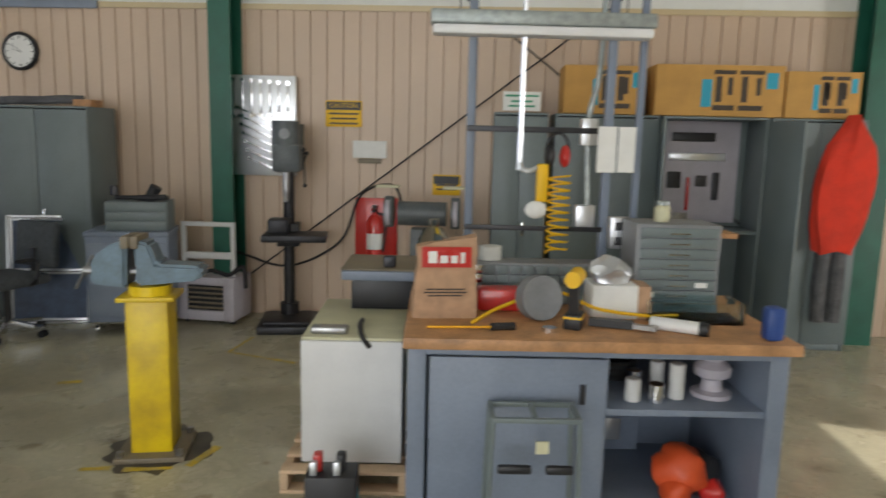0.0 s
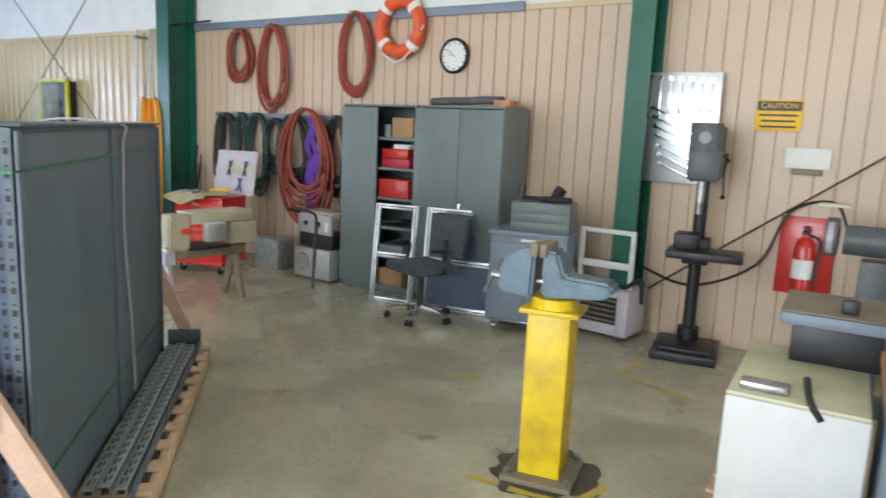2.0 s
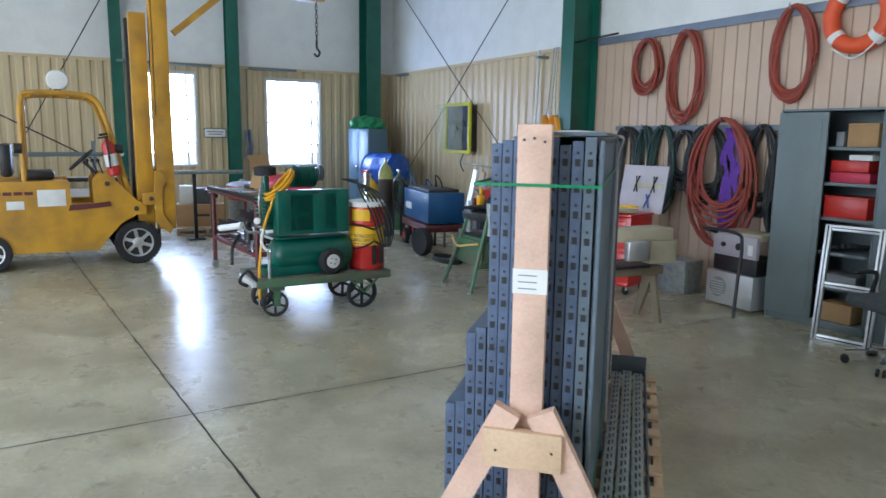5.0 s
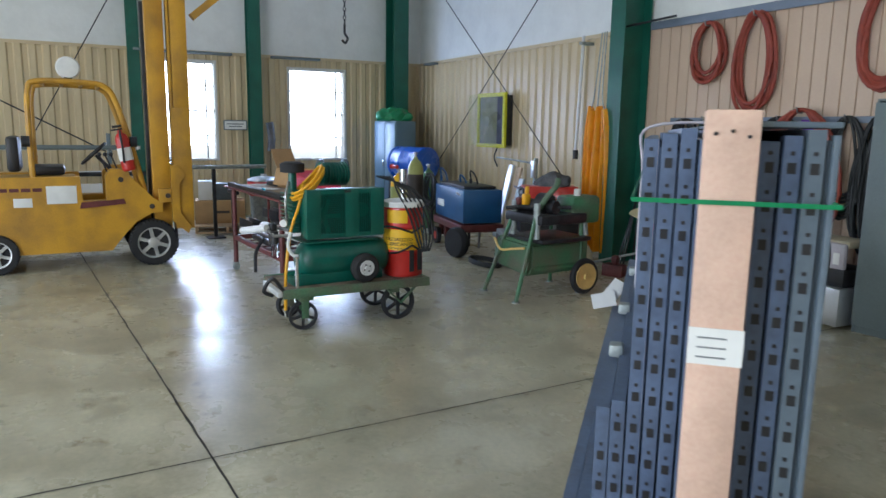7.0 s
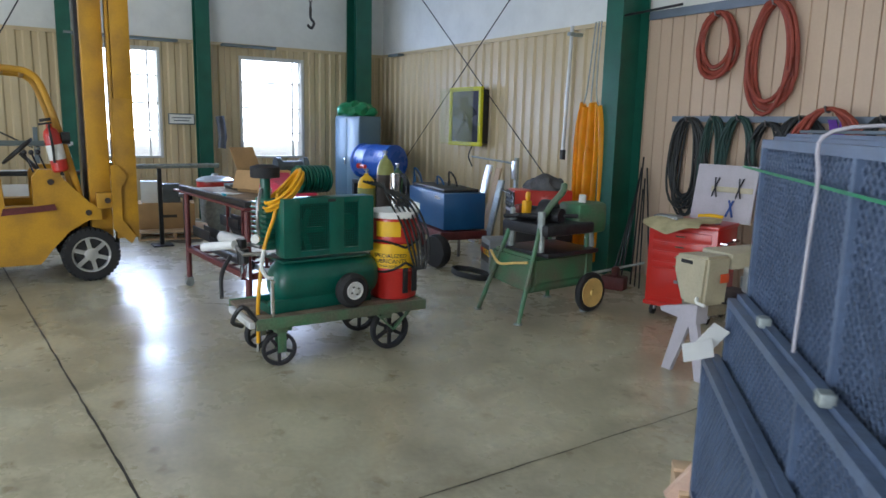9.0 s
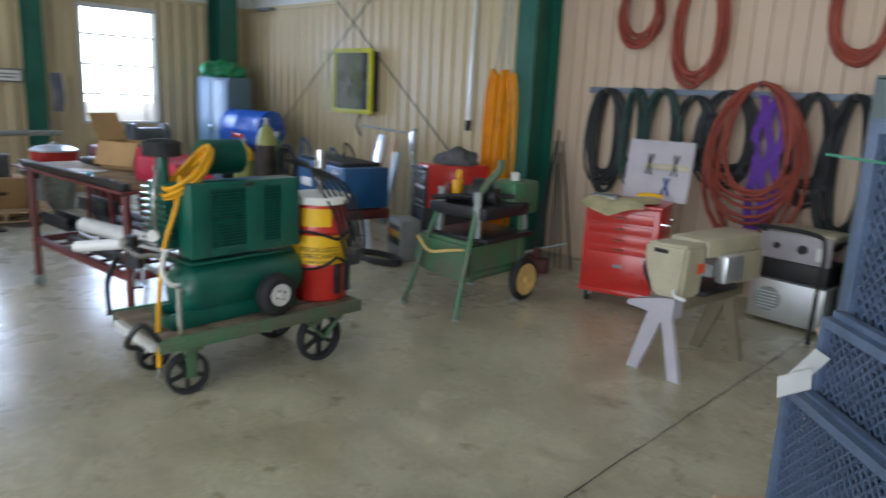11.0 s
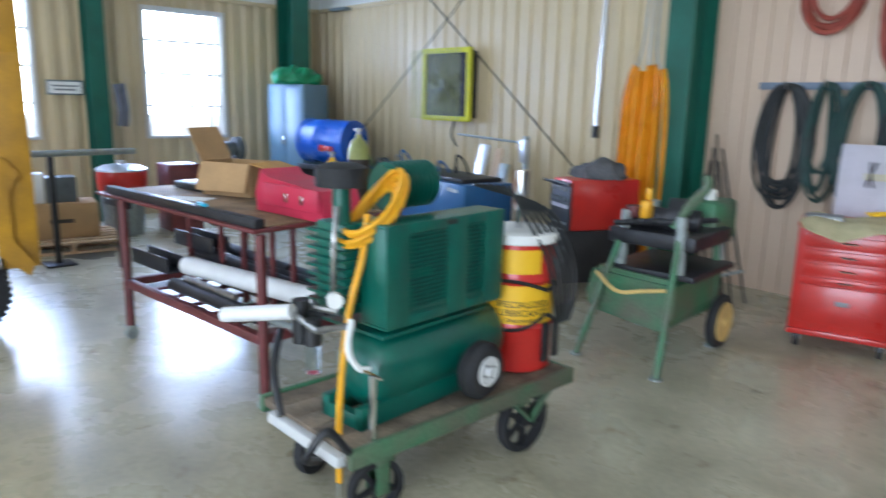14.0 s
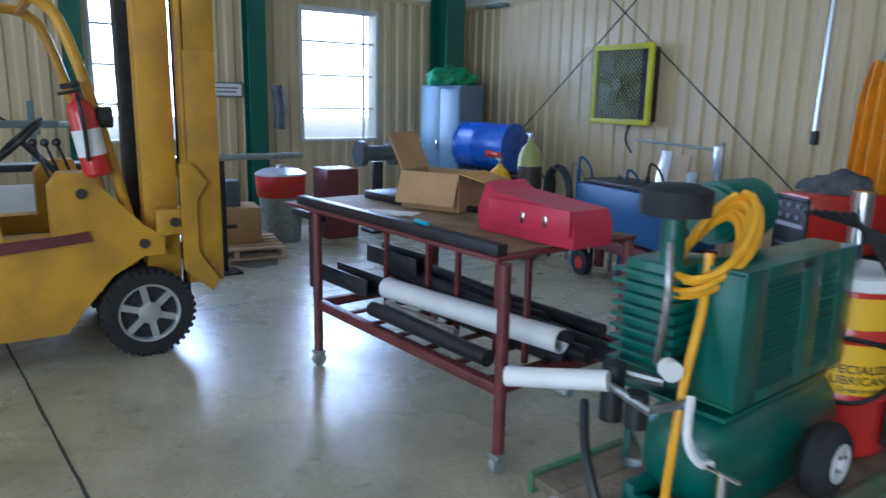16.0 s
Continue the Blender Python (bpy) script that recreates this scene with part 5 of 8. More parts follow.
part("steel_clamp", bm, STEEL, e)
e = thing("machine_table", pose(-0.85, 4.20, 0.765, 0, 0, 4), "grey slab-topped small machine table on the cabinet", "machine")
boxes("table", GREYBENCH, e, [(0.03, 0.5, 0.0, 0.5, 0.18, 0.235)], 0.008)
boxes("tabletop", TANFRAME, e, [(0.03, 0.5, 0.0, 0.5, 0.236, 0.246)], 0.003)
boxes("foot", BLACK, e, [(0.08, 0.44, 0.08, 0.44, 0, 0.18)], 0.008)
boxes("knob", DARKST, e, [(0.26, 0.33, 0.06, 0.12, 0.246, 0.31)], 0.012)
e = thing("clear_jug", pose(-0.32, 4.35, 0.905), "clear plastic jug behind the sack", "jug")
bm = B()
lathe(bm, [(0.07, 0), (0.09, 0.02), (0.09, 0.26), (0.06, 0.32), (0.03, 0.34), (0.03, 0.38)], 18)
part("body", bm, CLEARPL, e)
e = thing("car_battery", pose(-0.66, 3.25, 0.0, 0, 0, 6), "black car battery with clamps on the floor", "battery")
boxes("case", BLACK, e, [(-0.11, 0.11, -0.08, 0.08, 0, 0.3)], 0.008)
boxes("label", LIGHTBLUE, e, [(0.11, 0.112, -0.06, 0.06, 0.05, 0.2)], 0)
for x, m in ((-0.06, RED), (0.04, BLACK)):
    boxes("clamp", m, e, [(x - 0.02, x + 0.02, -0.03, 0.03, 0.3, 0.38)], 0.01)
    boxes("terminal", ALU, e, [(x - 0.03, x + 0.0, -0.06, -0.03, 0.3, 0.36)], 0.004)

# lockers on the right
for x, w, d in ((0.02, 0.46, (0, 0)), (0.54, 0.87, (0, 0)), (2.34, 0.76, (0, 0))):
    cabinet(pose(x, 6.5, 0), w, 0.46, 1.975, "tall grey steel storage cabinet with closed doors", doors=d)
cabinet(pose(1.44, 6.5, 0), 0.87, 0.46, 1.975, "grey steel cabinet standing open with tools inside", doors=(100, 105), shelves=1)
e = thing("pegboard", pose(1.50, 6.9, 1.05), "grey tool panel with hanging hand tools", "tool panel")
boxes("panel", LILAC, e, [(0, 0.72, 0, 0.02, 0, 0.9)], 0.002)
for x0, x1, z0, z1, m in ((0.12, 0.5, 0.72, 0.8, BLACK), (0.1, 0.6, 0.55, 0.62, ALU), (0.1, 0.22, 0.3, 0.45, BLACK), (0.27, 0.3, 0.1, 0.4, RED), (0.35, 0.45, 0.32, 0.42, DARKST), (0.5, 0.56, 0.2, 0.45, DARKST), (0.05, 0.3, 0.0, 0.08, STEEL)):
    boxes("hung_tool", m, e, [(x0, x1, -0.03, 0.0, z0, z1)], 0.01)
for x, w, h in ((0.6, 0.66, 0.40), (1.36, 1.05, 0.42), (2.43, 0.60, 0.38)):
    e = thing("cardboard_carton", pose(x, 6.52, 1.98), "orange-brown shipping carton with blue and dark print", "box", "cartons on the cabinets")
    boxes("carton", CARD2, e, [(0, w, 0, 0.42, 0, h)], 0.006)
    boxes("blue_print", LIGHTBLUE, e, [(w * 0.36, w * 0.44, -0.002, 0.0, h * 0.18, h * 0.72), (w * 0.86, w * 0.95, -0.002, 0.0, h * 0.55, h * 0.86)], 0)
    for a, b in ((0.45, 0.62), (0.65, 0.84)):
        boxes("dark_print", BROWNCY, e, [(w * a, w * b, -0.0025, 0.0, h * 0.12, h * 0.22), (w * a, w * b, -0.0025, 0.0, h * 0.82, h * 0.9), (w * a + 0.02, w * a + 0.07, -0.0025, 0.0, h * 0.28, h * 0.78), (w * b - 0.06, w * b - 0.02, -0.0025, 0.0, h * 0.42, h * 0.76)], 0)
sg = sign(0.25, 2.07, 0.32, 0.16, PAPER, "white notice with green header on the cabinet", [(0.045, 0.28), (0.0, 0.18), (-0.04, 0.22)], y=6.52)
# red jacket
e = thing("red_jacket", pose(2.88, 6.40, 0.88), "red-orange hooded work jacket hung on the cabinet", "jacket")
bm = B()
rows = []
for k in range(24):
    t = k / 23
    z = 1.13 * t
    w = 0.20 + 0.12 * math.sin(math.pi * min(1, t * 1.15)) if t < 0.8 else 0.29 * (1 - t) / 0.2 * 0.62 + 0.035
    row = []
    for i in range(28):
        a = 2 * math.pi * i / 28
        f = 1 + 0.10 * math.sin(5 * a + 3 * t) + 0.06 * math.sin(9 * a - 4 * t)
        row.append(bm.verts.new((w * 0.74 * f * math.cos(a) + 0.06 * t, 0.09 * f * math.sin(a), z + 0.02 * math.sin(3 * a) * (k == 0))))
    rows.append(row)
for a, b in zip(rows, rows[1:]):
    for i in range(28):
        bm.faces.new((a[i], a[(i + 1) % 28], b[(i + 1) % 28], b[i]))
bm.faces.new(rows[0]), bm.faces.new(rows[-1])
part("cloth", bm, JACKET, e)
e = thing("dark_trousers", pose(2.88, 6.42, 0.28), "dark work trousers hung under the jacket", "trousers")
for s in (-1, 1):
    bm = B()
    tube(bm, [(s * 0.06, 0, 0.0), (s * 0.07, 0.01, 0.3), (s * 0.06, 0, 0.7)], 0.06, 10)
    part("leg", bm, RAG, e)


# ---- crate of mesh panels on a pallet ----
CRATE = pose(-2.92, 2.05, 0, 0, 0, 45.6)


def crate(x, y, z=0, rx=0, ry=0, rz=0):
    return CRATE @ pose(x, y, z, rx, ry, rz)


pallet(crate(-0.52, -0.09), 0.83, 2.52, 12, "long pine pallet under the mesh panels")
PANEL_MESH = {}


def mesh_panel(x, y0, ln, z0, z1, material, fine=True):
    """One framed wire-mesh panel standing on edge along local y."""
    e = thing("mesh_panel", crate(x, y0, z0), "blue-grey framed wire mesh panel standing on edge", "mesh panel", "mesh panels in the crate")
    key = (ln, z1 - z0, fine, material.name)
    h = z1 - z0
    if key not in PANEL_MESH:
        bm = B()
        for a, b, c, d in ((0, ln, 0, 0.032), (0, ln, h - 0.032, h), (0, 0.032, 0.032, h - 0.032), (ln - 0.032, ln, 0.032, h - 0.032), (ln * 0.5 - 0.015, ln * 0.5 + 0.015, 0.032, h - 0.032)):
            box(bm, -0.016, 0.016, a, b, c, d)
        f = part("panel_frame", bm, material, e)
        bm = B()
        mesh_wires(bm, 0.03, ln - 0.03, 0.03, h - 0.03, 0.042, 0.0024, 0, 1.0)
        bmesh.ops.rotate(bm, verts=bm.verts, matrix=Matrix.Rotation(math.pi / 2, 3, "Z"))
        w = part("wire_mesh", bm, material, e)
        bm = B()
        z = 0.05
        while z < h - 0.06:
            box(bm, -0.008, 0.008, -0.0015, 0.0, z, z + 0.022)
            box(bm, -0.004, 0.004, -0.0015, 0.0, z + 0.036, z + 0.044)
            z += 0.078
        s = part("punched_edge", bm, BLACK, e, "dark punched slots in the frame edge")
        PANEL_MESH[key] = (f.data, w.data, s.data)
    else:
        for nm, me in zip(("panel_frame", "wire_mesh", "punched_edge"), PANEL_MESH[key]):
            o = new(nm, me)
            o.parent = e
    return e


for i in range(9):
    mesh_panel(-0.018 - 0.038 * i, -0.105 + 0.016 * i, 2.39 if i < 5 else 2.05, 0.125, 1.665 - 0.012 * (i % 3), NAVY if i else CHAR)
for i in range(2):
    mesh_panel(-0.359 - 0.035 * i, 0.02, 2.04, 0.125, 1.03 - 0.02 * i, NAVY)
for i in range(2):
    mesh_panel(-0.430 - 0.035 * i, 0.03, 2.07, 0.125, 0.76 - 0.01 * i, NAVY)
# solid sheet on the outer face
e = thing("sheet_panel", crate(0.004, 0.0, 0.125), "dark charcoal perforated steel sheet closing the stack", "panel")
boxes("sheet", CHAR, e, [(0.0, 0.006, -0.09, 2.26, 0.02, 1.52)], 0.001)
for y in (-0.11, 1.08, 2.24):
    boxes("stile", CHAR, e, [(0.006, 0.018, y, y + 0.04, 0.0, 1.53)], 0.002)
boxes("cap", CHAR, e, [(-0.16, 0.022, -0.1, 2.28, 1.543, 1.555)], 0.003)
# perforated channels lying beside the stack
for i in range(3):
    e = thing("slotted_channel", crate(0.035 + 0.065 * i, 0.3, 0.121), "grey-green slotted steel channel lying on the pallet", "channel", "slotted channels")
    hz = 0.05 + 0.012 * (i % 2)
    boxes("channel", GALV, e, [(0, 0.055, 0, 2.0, hz - 0.006, hz), (0, 0.005, 0, 2.0, 0, hz - 0.006), (0.05, 0.055, 0, 2.0, 0, hz - 0.006)], 0.001)
    bm = B()
    for k in range(24):
        y = 0.04 + 0.082 * k
        box(bm, 0.016, 0.026, y, y + 0.05, hz, hz + 0.0012)
        box(bm, 0.034, 0.042, y + 0.02, y + 0.06, hz, hz + 0.0012)
    part("punched_face", bm, BLACK, e)
e = thing("end_channel", crate(0.025, 2.40, 0.121), "dark steel end plate across the channels", "plate")
boxes("plate", CHAR, e, [(0, 0.22, 0, 0.012, 0, 0.13)], 0.002)
boxes("plate", CHAR, e, [(0.21, 0.22, -2.1, 0.0, 0, 0.05)], 0.002)
# timber posts and braces
for y, nm in ((-0.145, "near"), (2.45, "far")):
    e = thing("timber_brace", crate(-0.175, y, 0.0), "raw timber post with diagonal braces and a cleat", "brace", "crate ends")
    s = -1 if y < 0 else 1
    boxes("post", PINKWOOD, e, [(-0.05, 0.05, -0.02, 0.02, 0.03, 1.70 if y < 0 else 0.55)], 0.003)
    for k in (-1, 1):
        bm = B()
        inner = k < 0 and s > 0
        dy = -0.3 if inner else s * 0.042
        bar(bm, (k * 0.05, dy, 0.5 if inner else 0.84), (k * (0.44 if y < 0 else 0.37), dy, 0.06), 0.04, 0.085)
        part("diagonal", bm, PINKWOOD, e)
    if y < 0:
        boxes("cleat", WOOD, e, [(-0.12, 0.12, -0.08, -0.044, 0.665, 0.785)], 0.003)
        boxes("paper_label", PAPER, e, [(-0.052, 0.052, -0.023, -0.0205, 1.20, 1.275)], 0)
        for z in (1.21, 1.23, 1.25):
            boxes("text_bar", GUNGREY, e, [(-0.035, 0.02, -0.0245, -0.023, z + 0.004, z + 0.007)], 0)
    for x, z in ((-0.03, 1.655), (0.0, 1.66), (0.03, 1.65), (-0.08, 0.72), (0.09, 0.73)) if y < 0 else ((0.0, 0.3),):
        bm = B()
        cyl(bm, (x, s * 0.021, z), (x, s * (0.024 if z > 1 else 0.083), z), 0.004, 6)
        part("nail", bm, DARKST, e)
# straps and tags
for z in (1.52, 0.38):
    e = thing("green_strap", crate(0, 0, z), "green plastic strap round the stack", "strap", "straps on the stack")
    boxes("band", STRAPG, e, [(0.019, 0.022, -0.168, 2.30, 0, 0.009), (-0.35, 0.022, -0.171, -0.168, 0, 0.009), (-0.353, -0.35, -0.168, 2.30, 0, 0.009)], 0)
e = thing("clear_strap", crate(0, 1.25, 0), "cloudy stretch-wrap strap over the stack", "strap")
bm = B()
tube(bm, smooth_pts([(0.03, 0.12, 0.2), (0.026, 0.1, 0.6), (0.026, 0.0, 1.1), (0.026, 0.02, 1.56), (0.02, 0.0, 1.675), (-0.34, -0.02, 1.675), (-0.358, 0.0, 1.5), (-0.358, 0.05, 1.0)]), 0.006, 5)
part("strap", bm, LILAC, e)
e = thing("paper_tags", crate(-0.47, 1.98, 0.86), "white paper tags wired to a panel", "tag")
for m in (pose(0, 0, 0, 20, 30, 20), pose(-0.05, -0.02, -0.05, 30, 75, 40)):
    t = boxes("tag", PAPER, e, [(-0.04, 0.04, -0.001, 0.001, -0.06, 0.06)], 0)
    t.matrix_local = m
for i, (x, y, z) in enumerate(((-0.385, 0.9, 1.04), (-0.375, 1.6, 1.04), (-0.385, 0.4, 1.04))):
    e = thing("clip_bracket", crate(x, y, z), "steel clip wired to the panel edge", "clip", "clips")
    boxes("clip", GALV, e, [(-0.02, 0.02, -0.025, 0.025, -0.02, 0.016)], 0.006)


# ---- red tool chest ----
e = thing("rolling_tool_chest", pose(-7.28, 5.69, 0, 0, 0, 16), "red rolling tool chest with six drawers", "tool chest")
boxes("body", RED, e, [(0, 0.62, 0.0, 0.46, 0.13, 0.84)], 0.01)
z = 0.80
for h in (0.09, 0.075, 0.085, 0.05):
    d = boxes("drawer", RED, e, [(0.05, 0.57, -0.014, 0.002, z - h, z - 0.006)], 0.004)
    pull(d, 0.31, -0.014, z - h / 2, 0.08)
    z -= h + 0.012
d = boxes("drawer", RED, e, [(0.05, 0.57, -0.014, 0.002, 0.19, z)], 0.004)
boxes("badge", GUNGREY, d, [(0.27, 0.35, -0.017, -0.014, 0.33, 0.36)], 0.001)
boxes("base_rail", RED, e, [(-0.005, 0.625, -0.02, 0.47, 0.10, 0.14)], 0.006)
boxes("top_tray", RED, e, [(-0.008, 0.628, -0.01, 0.47, 0.84, 0.87)], 0.006)
bm = B()
tube(bm, [(0.62, 0.08, 0.72), (0.66, 0.08, 0.72), (0.66, 0.38, 0.72), (0.62, 0.38, 0.72)], 0.012, 8)
part("push_handle", bm, CHROME, e)
for x in (0.06, 0.56):
    for y in (0.06, 0.4):
        bm = B()
        cyl(bm, (x - 0.014, y, 0.05), (x + 0.014, y, 0.05), 0.05, 16)
        c = part("castor", bm, RUBBER, e)
        boxes("fork", ALU, c, [(x - 0.022, x + 0.022, y - 0.025, y + 0.025, 0.05, 0.105)], 0.003)
e = thing("canvas_cloth", pose(-7.04, 5.79, 0.872, 0, 0, 16), "tan canvas cloth draped over the tool chest", "cloth")
bm = B()
g = [[None] * 15 for _ in range(15)]
for i in range(15):
    for j in range(15):
        x, y = -0.22 + 0.5 * i / 14, -0.26 + 0.5 * j / 14
        z = 0.02 + 0.035 * noise.noise((x * 7, y * 7, 1)) + 0.05 * max(0, noise.noise((x * 4, y * 4, 5)))
        if y < -0.12:
            z -= (-0.12 - y) * 0.7 * max(0, 1 - abs(x) * 3)
        g[i][j] = bm.verts.new((x + 0.03 * math.sin(y * 12), y, max(z, 0.004 if y > -0.12 else -0.2)))
for i in range(14):
    for j in range(14):
        bm.faces.new((g[i][j], g[i + 1][j], g[i + 1][j + 1], g[i][j + 1]))
c = part("cloth", bm, CANVAS, e)
c.modifiers.new("thick", "SOLIDIFY").thickness = 0.004
e = thing("yellow_pliers", pose(-6.86, 5.97, 0.925, 0, 0, 30), "yellow-handled tools lying on the canvas", "pliers")
for y in (-0.02, 0.03):
    bm = B()
    tube(bm, smooth_pts([(-0.1, y, 0.012), (0.0, y * 1.8, 0.02), (0.1, y, 0.012)]), 0.012, 6)
    part("handle", bm, SIGNY, e)
e = thing("grey_radio", pose(-7.21, 5.77, 0.872, 0, 0, 16), "small grey meter case on the tool chest", "meter")
boxes("case", GUNGREY, e, [(-0.06, 0.16, -0.06, 0.08, 0, 0.05)], 0.008)
for k in range(6):
    boxes("button", PAPER, e, [(-0.04 + 0.03 * k, -0.02 + 0.03 * k, -0.063, -0.06, 0.015, 0.035)], 0)
e = thing("clip_board", pose(-7.26, 6.2, 0.86, -12, 0, 12), "pale board with pliers hung on a strip", "tool board")
boxes("board", LILAC, e, [(0, 0.56, 0, 0.02, 0, 0.52)], 0.004)
boxes("strip", BEIGEMC, e, [(0.16, 0.54, -0.012, 0, 0.27, 0.32)], 0.003)
for x in (0.2, 0.42):
    bm = B()
    tube(bm, [(x - 0.02, -0.02, 0.22), (x, -0.02, 0.31), (x - 0.01, -0.02, 0.40)], 0.007, 5)
    tube(bm, [(x + 0.025, -0.02, 0.22), (x, -0.02, 0.31), (x + 0.03, -0.02, 0.40)], 0.007, 5)
    part("pliers", bm, DARKST, e)
bm = B()
tube(bm, [(0.34, -0.02, 0.05), (0.37, -0.02, 0.14), (0.35, -0.02, 0.2)], 0.01, 5)
tube(bm, [(0.40, -0.02, 0.05), (0.37, -0.02, 0.14), (0.39, -0.02, 0.2)], 0.01, 5)
part("pliers", bm, BLUEPL, e)


# ---- beige band saw on splayed legs ----
e = thing("portable_band_saw", pose(-6.0, 4.65, 0, 0, 0, -6), "beige power saw on splayed pale steel legs", "saw")
for y, mt in ((0.0, LILAC), (0.72, TANFRAME)):
    bm = B()
    prism(bm, [(-0.06, 0.44), (0.10, 0.44), (0.10, 0.40), (0.20, 0.0), (0.12, 0.0), (0.03, 0.36), (-0.11, 0.0), (-0.19, 0.0)], 0.03, pose(0, y, 0))
    part("leg", bm, mt, e)
bm = B()
prism(bm, [(-0.20, 0.42), (0.13, 0.40), (0.13, 0.53), (0.05, 0.52), (-0.2, 0.45)], 0.10, pose(0, -0.04, 0))
part("tray", bm, LILAC, e)
boxes("bed", TANFRAME, e, [(-0.1, 0.12, 0.05, 0.8, 0.44, 0.52)], 0.008)
boxes("rails", DARKST, e, [(-0.15, 0.18, 0.2, 0.6, 0.52, 0.55)], 0.004)
bm = B()
prism(bm, [(-0.05, 0.52), (0.15, 0.52), (0.17, 0.86), (-0.13, 0.84), (-0.13, 0.72)], 0.22, pose(0, -0.02, 0))
bmesh.ops.bevel(bm, geom=list(bm.edges), offset=0.02, segments=2, affect="EDGES")
part("housing", bm, BEIGEMC, e)
boxes("saw_head", BEIGEMC, e, [(-0.1, 0.17, 0.2, 0.85, 0.76, 0.87), (0.05, 0.17, 0.6, 0.9, 0.55, 0.76)], 0.015)
boxes("motor", ALU, e, [(0.17, 0.25, 0.3, 0.52, 0.6, 0.78)], 0.02)
boxes("badge", BLACK, e, [(-0.06, 0.04, -0.024, -0.02, 0.79, 0.815)], 0.001)
boxes("orange_badge", ORANGE, e, [(0.172, 0.176, 0.1, 0.18, 0.68, 0.74)], 0.001)
bm = B()
tube(bm, smooth_pts([(0.12, -0.04, 0.58), (0.15, -0.07, 0.56), (0.22, -0.07, 0.55)]), 0.012, 6)
part("crank", bm, PAPER, e)
bm = B()
tube(bm, smooth_pts([(-0.13, 0.1, 0.75), (-0.2, 0.1, 0.65), (-0.12, 0.1, 0.5), (-0.2, 0.2, 0.4), (-0.1, 0.4, 0.42)]), 0.012, 6)
part("cable", bm, BLACK, e)

# ---- generator and diamond-plate box ----
e = thing("diamond_plate_box", pose(-6.14, 6.42, 0, 0, 0, -4), "bright aluminium diamond-plate case with round vent", "case")
boxes("case", ALU, e, [(0, 0.58, 0, 0.36, 0.03, 0.36)], 0.01)
bm = B()
for i in range(26):
    for k in range(14):
        box(bm, -0.007, 0.007, -0.0015, 0.0, -0.0018, 0.0018, pose(0.025 + 0.021 * i, 0, 0.05 + 0.021 * k) @ Matrix.Rotation(radians(45 if (i + k) % 2 else -45), 4, "Y"))
part("tread_pattern", bm, ALU, e)
bm = B()
cyl(bm, (0.16, -0.012, 0.2), (0.16, 0.0, 0.2), 0.10, 28)
v = part("vent", bm, GALV, e)
for k in range(6):
    boxes("vent_slat", ALU, v, [(0.08, 0.24, -0.016, -0.012, 0.125 + 0.026 * k, 0.135 + 0.026 * k)], 0)
e = thing("generator", pose(-6.14, 6.46, 0.36, 0, 0, -4), "dark engine generator with silver control panel", "generator")
boxes("body", BLACK, e, [(0.02, 0.56, 0.02, 0.36, 0, 0.16)], 0.015)
boxes("control_panel", LILAC, e, [(0.02, 0.56, 0.0, 0.05, 0.16, 0.38)], 0.012)
boxes("top_cover", BEIGEMC, e, [(0.02, 0.56, 0.05, 0.36, 0.34, 0.40)], 0.01)
bm = B()
cyl(bm, (0.36, -0.025, 0.27), (0.36, 0.0, 0.27), 0.035, 16)
cyl(bm, (0.16, -0.015, 0.27), (0.16, 0.0, 0.27), 0.025, 16)
part("knob", bm, BLACK, e)
boxes("label", PAPER, e, [(0.46, 0.52, -0.003, 0.0, 0.2, 0.3)], 0)
e = thing("hand_truck_frame", pose(-6.05, 6.20, 0, 0, 0, -4), "black tubular frame standing before the generator", "frame")
bm = B()
tube(bm, smooth_pts([(-0.05, 0.25, 0.74), (0.0, 0.02, 0.80), (0.42, 0.0, 0.80), (0.5, 0.0, 0.70), (0.5, -0.02, 0.35), (0.5, -0.04, 0.0)]), 0.016, 8)
part("tube", bm, BLACK, e)
e = thing("silver_case", pose(-6.72, 6.6, 0), "low dull silver case against the wall", "case")
boxes("case", GALV, e, [(-0.14, 0.24, -0.12, 0.16, 0, 0.36)], 0.01)


# ---- pipe threading machine on splayed legs ----
e = thing("pipe_threader", pose(-7.77, 4.74, 0, 0, 0, 5), "worn green pipe threading machine on splayed legs", "pipe threader")
bm = B()
prism(bm, [(-0.36, 0.28), (0.14, 0.22), (0.20, 0.30), (0.20, 0.56), (-0.36, 0.58), (-0.42, 0.36)], 0.78, pose(0, -0.16, 0))
bmesh.ops.bevel(bm, geom=list(bm.edges), offset=0.03, segments=2, affect="EDGES")
part("oil_tank", bm, GREENOLD, e)
for (xa, ya), (xb, yb) in (((-0.20, -0.05), (-0.36, -0.30)), ((0.18, -0.08), (0.22, -0.34)), ((0.17, 0.52), (0.21, 0.50)), ((-0.28, 0.52), (-0.36, 0.60))):
    bm = B()
    cyl(bm, (xa, ya, 0.86), (xb, yb, 0.0), 0.021, 10)
    l = part("leg", bm, GREENOLD, e)
    bm = B()
    cyl(bm, (xa, ya, 0.95), (xa * 1.08, ya * 1.1, 0.60), 0.033, 10)
    cyl(bm, (xb, yb, 0), (xb, yb, 0.012), 0.04, 12)
    part("sleeve", bm, GALV, l)
boxes("bed", DARKST, e, [(-0.3, 0.28, -0.1, 0.5, 0.74, 0.84)], 0.02)
boxes("tray", DARKST, e, [(-0.3, 0.3, -0.1, 0.55, 0.56, 0.60)], 0.01)
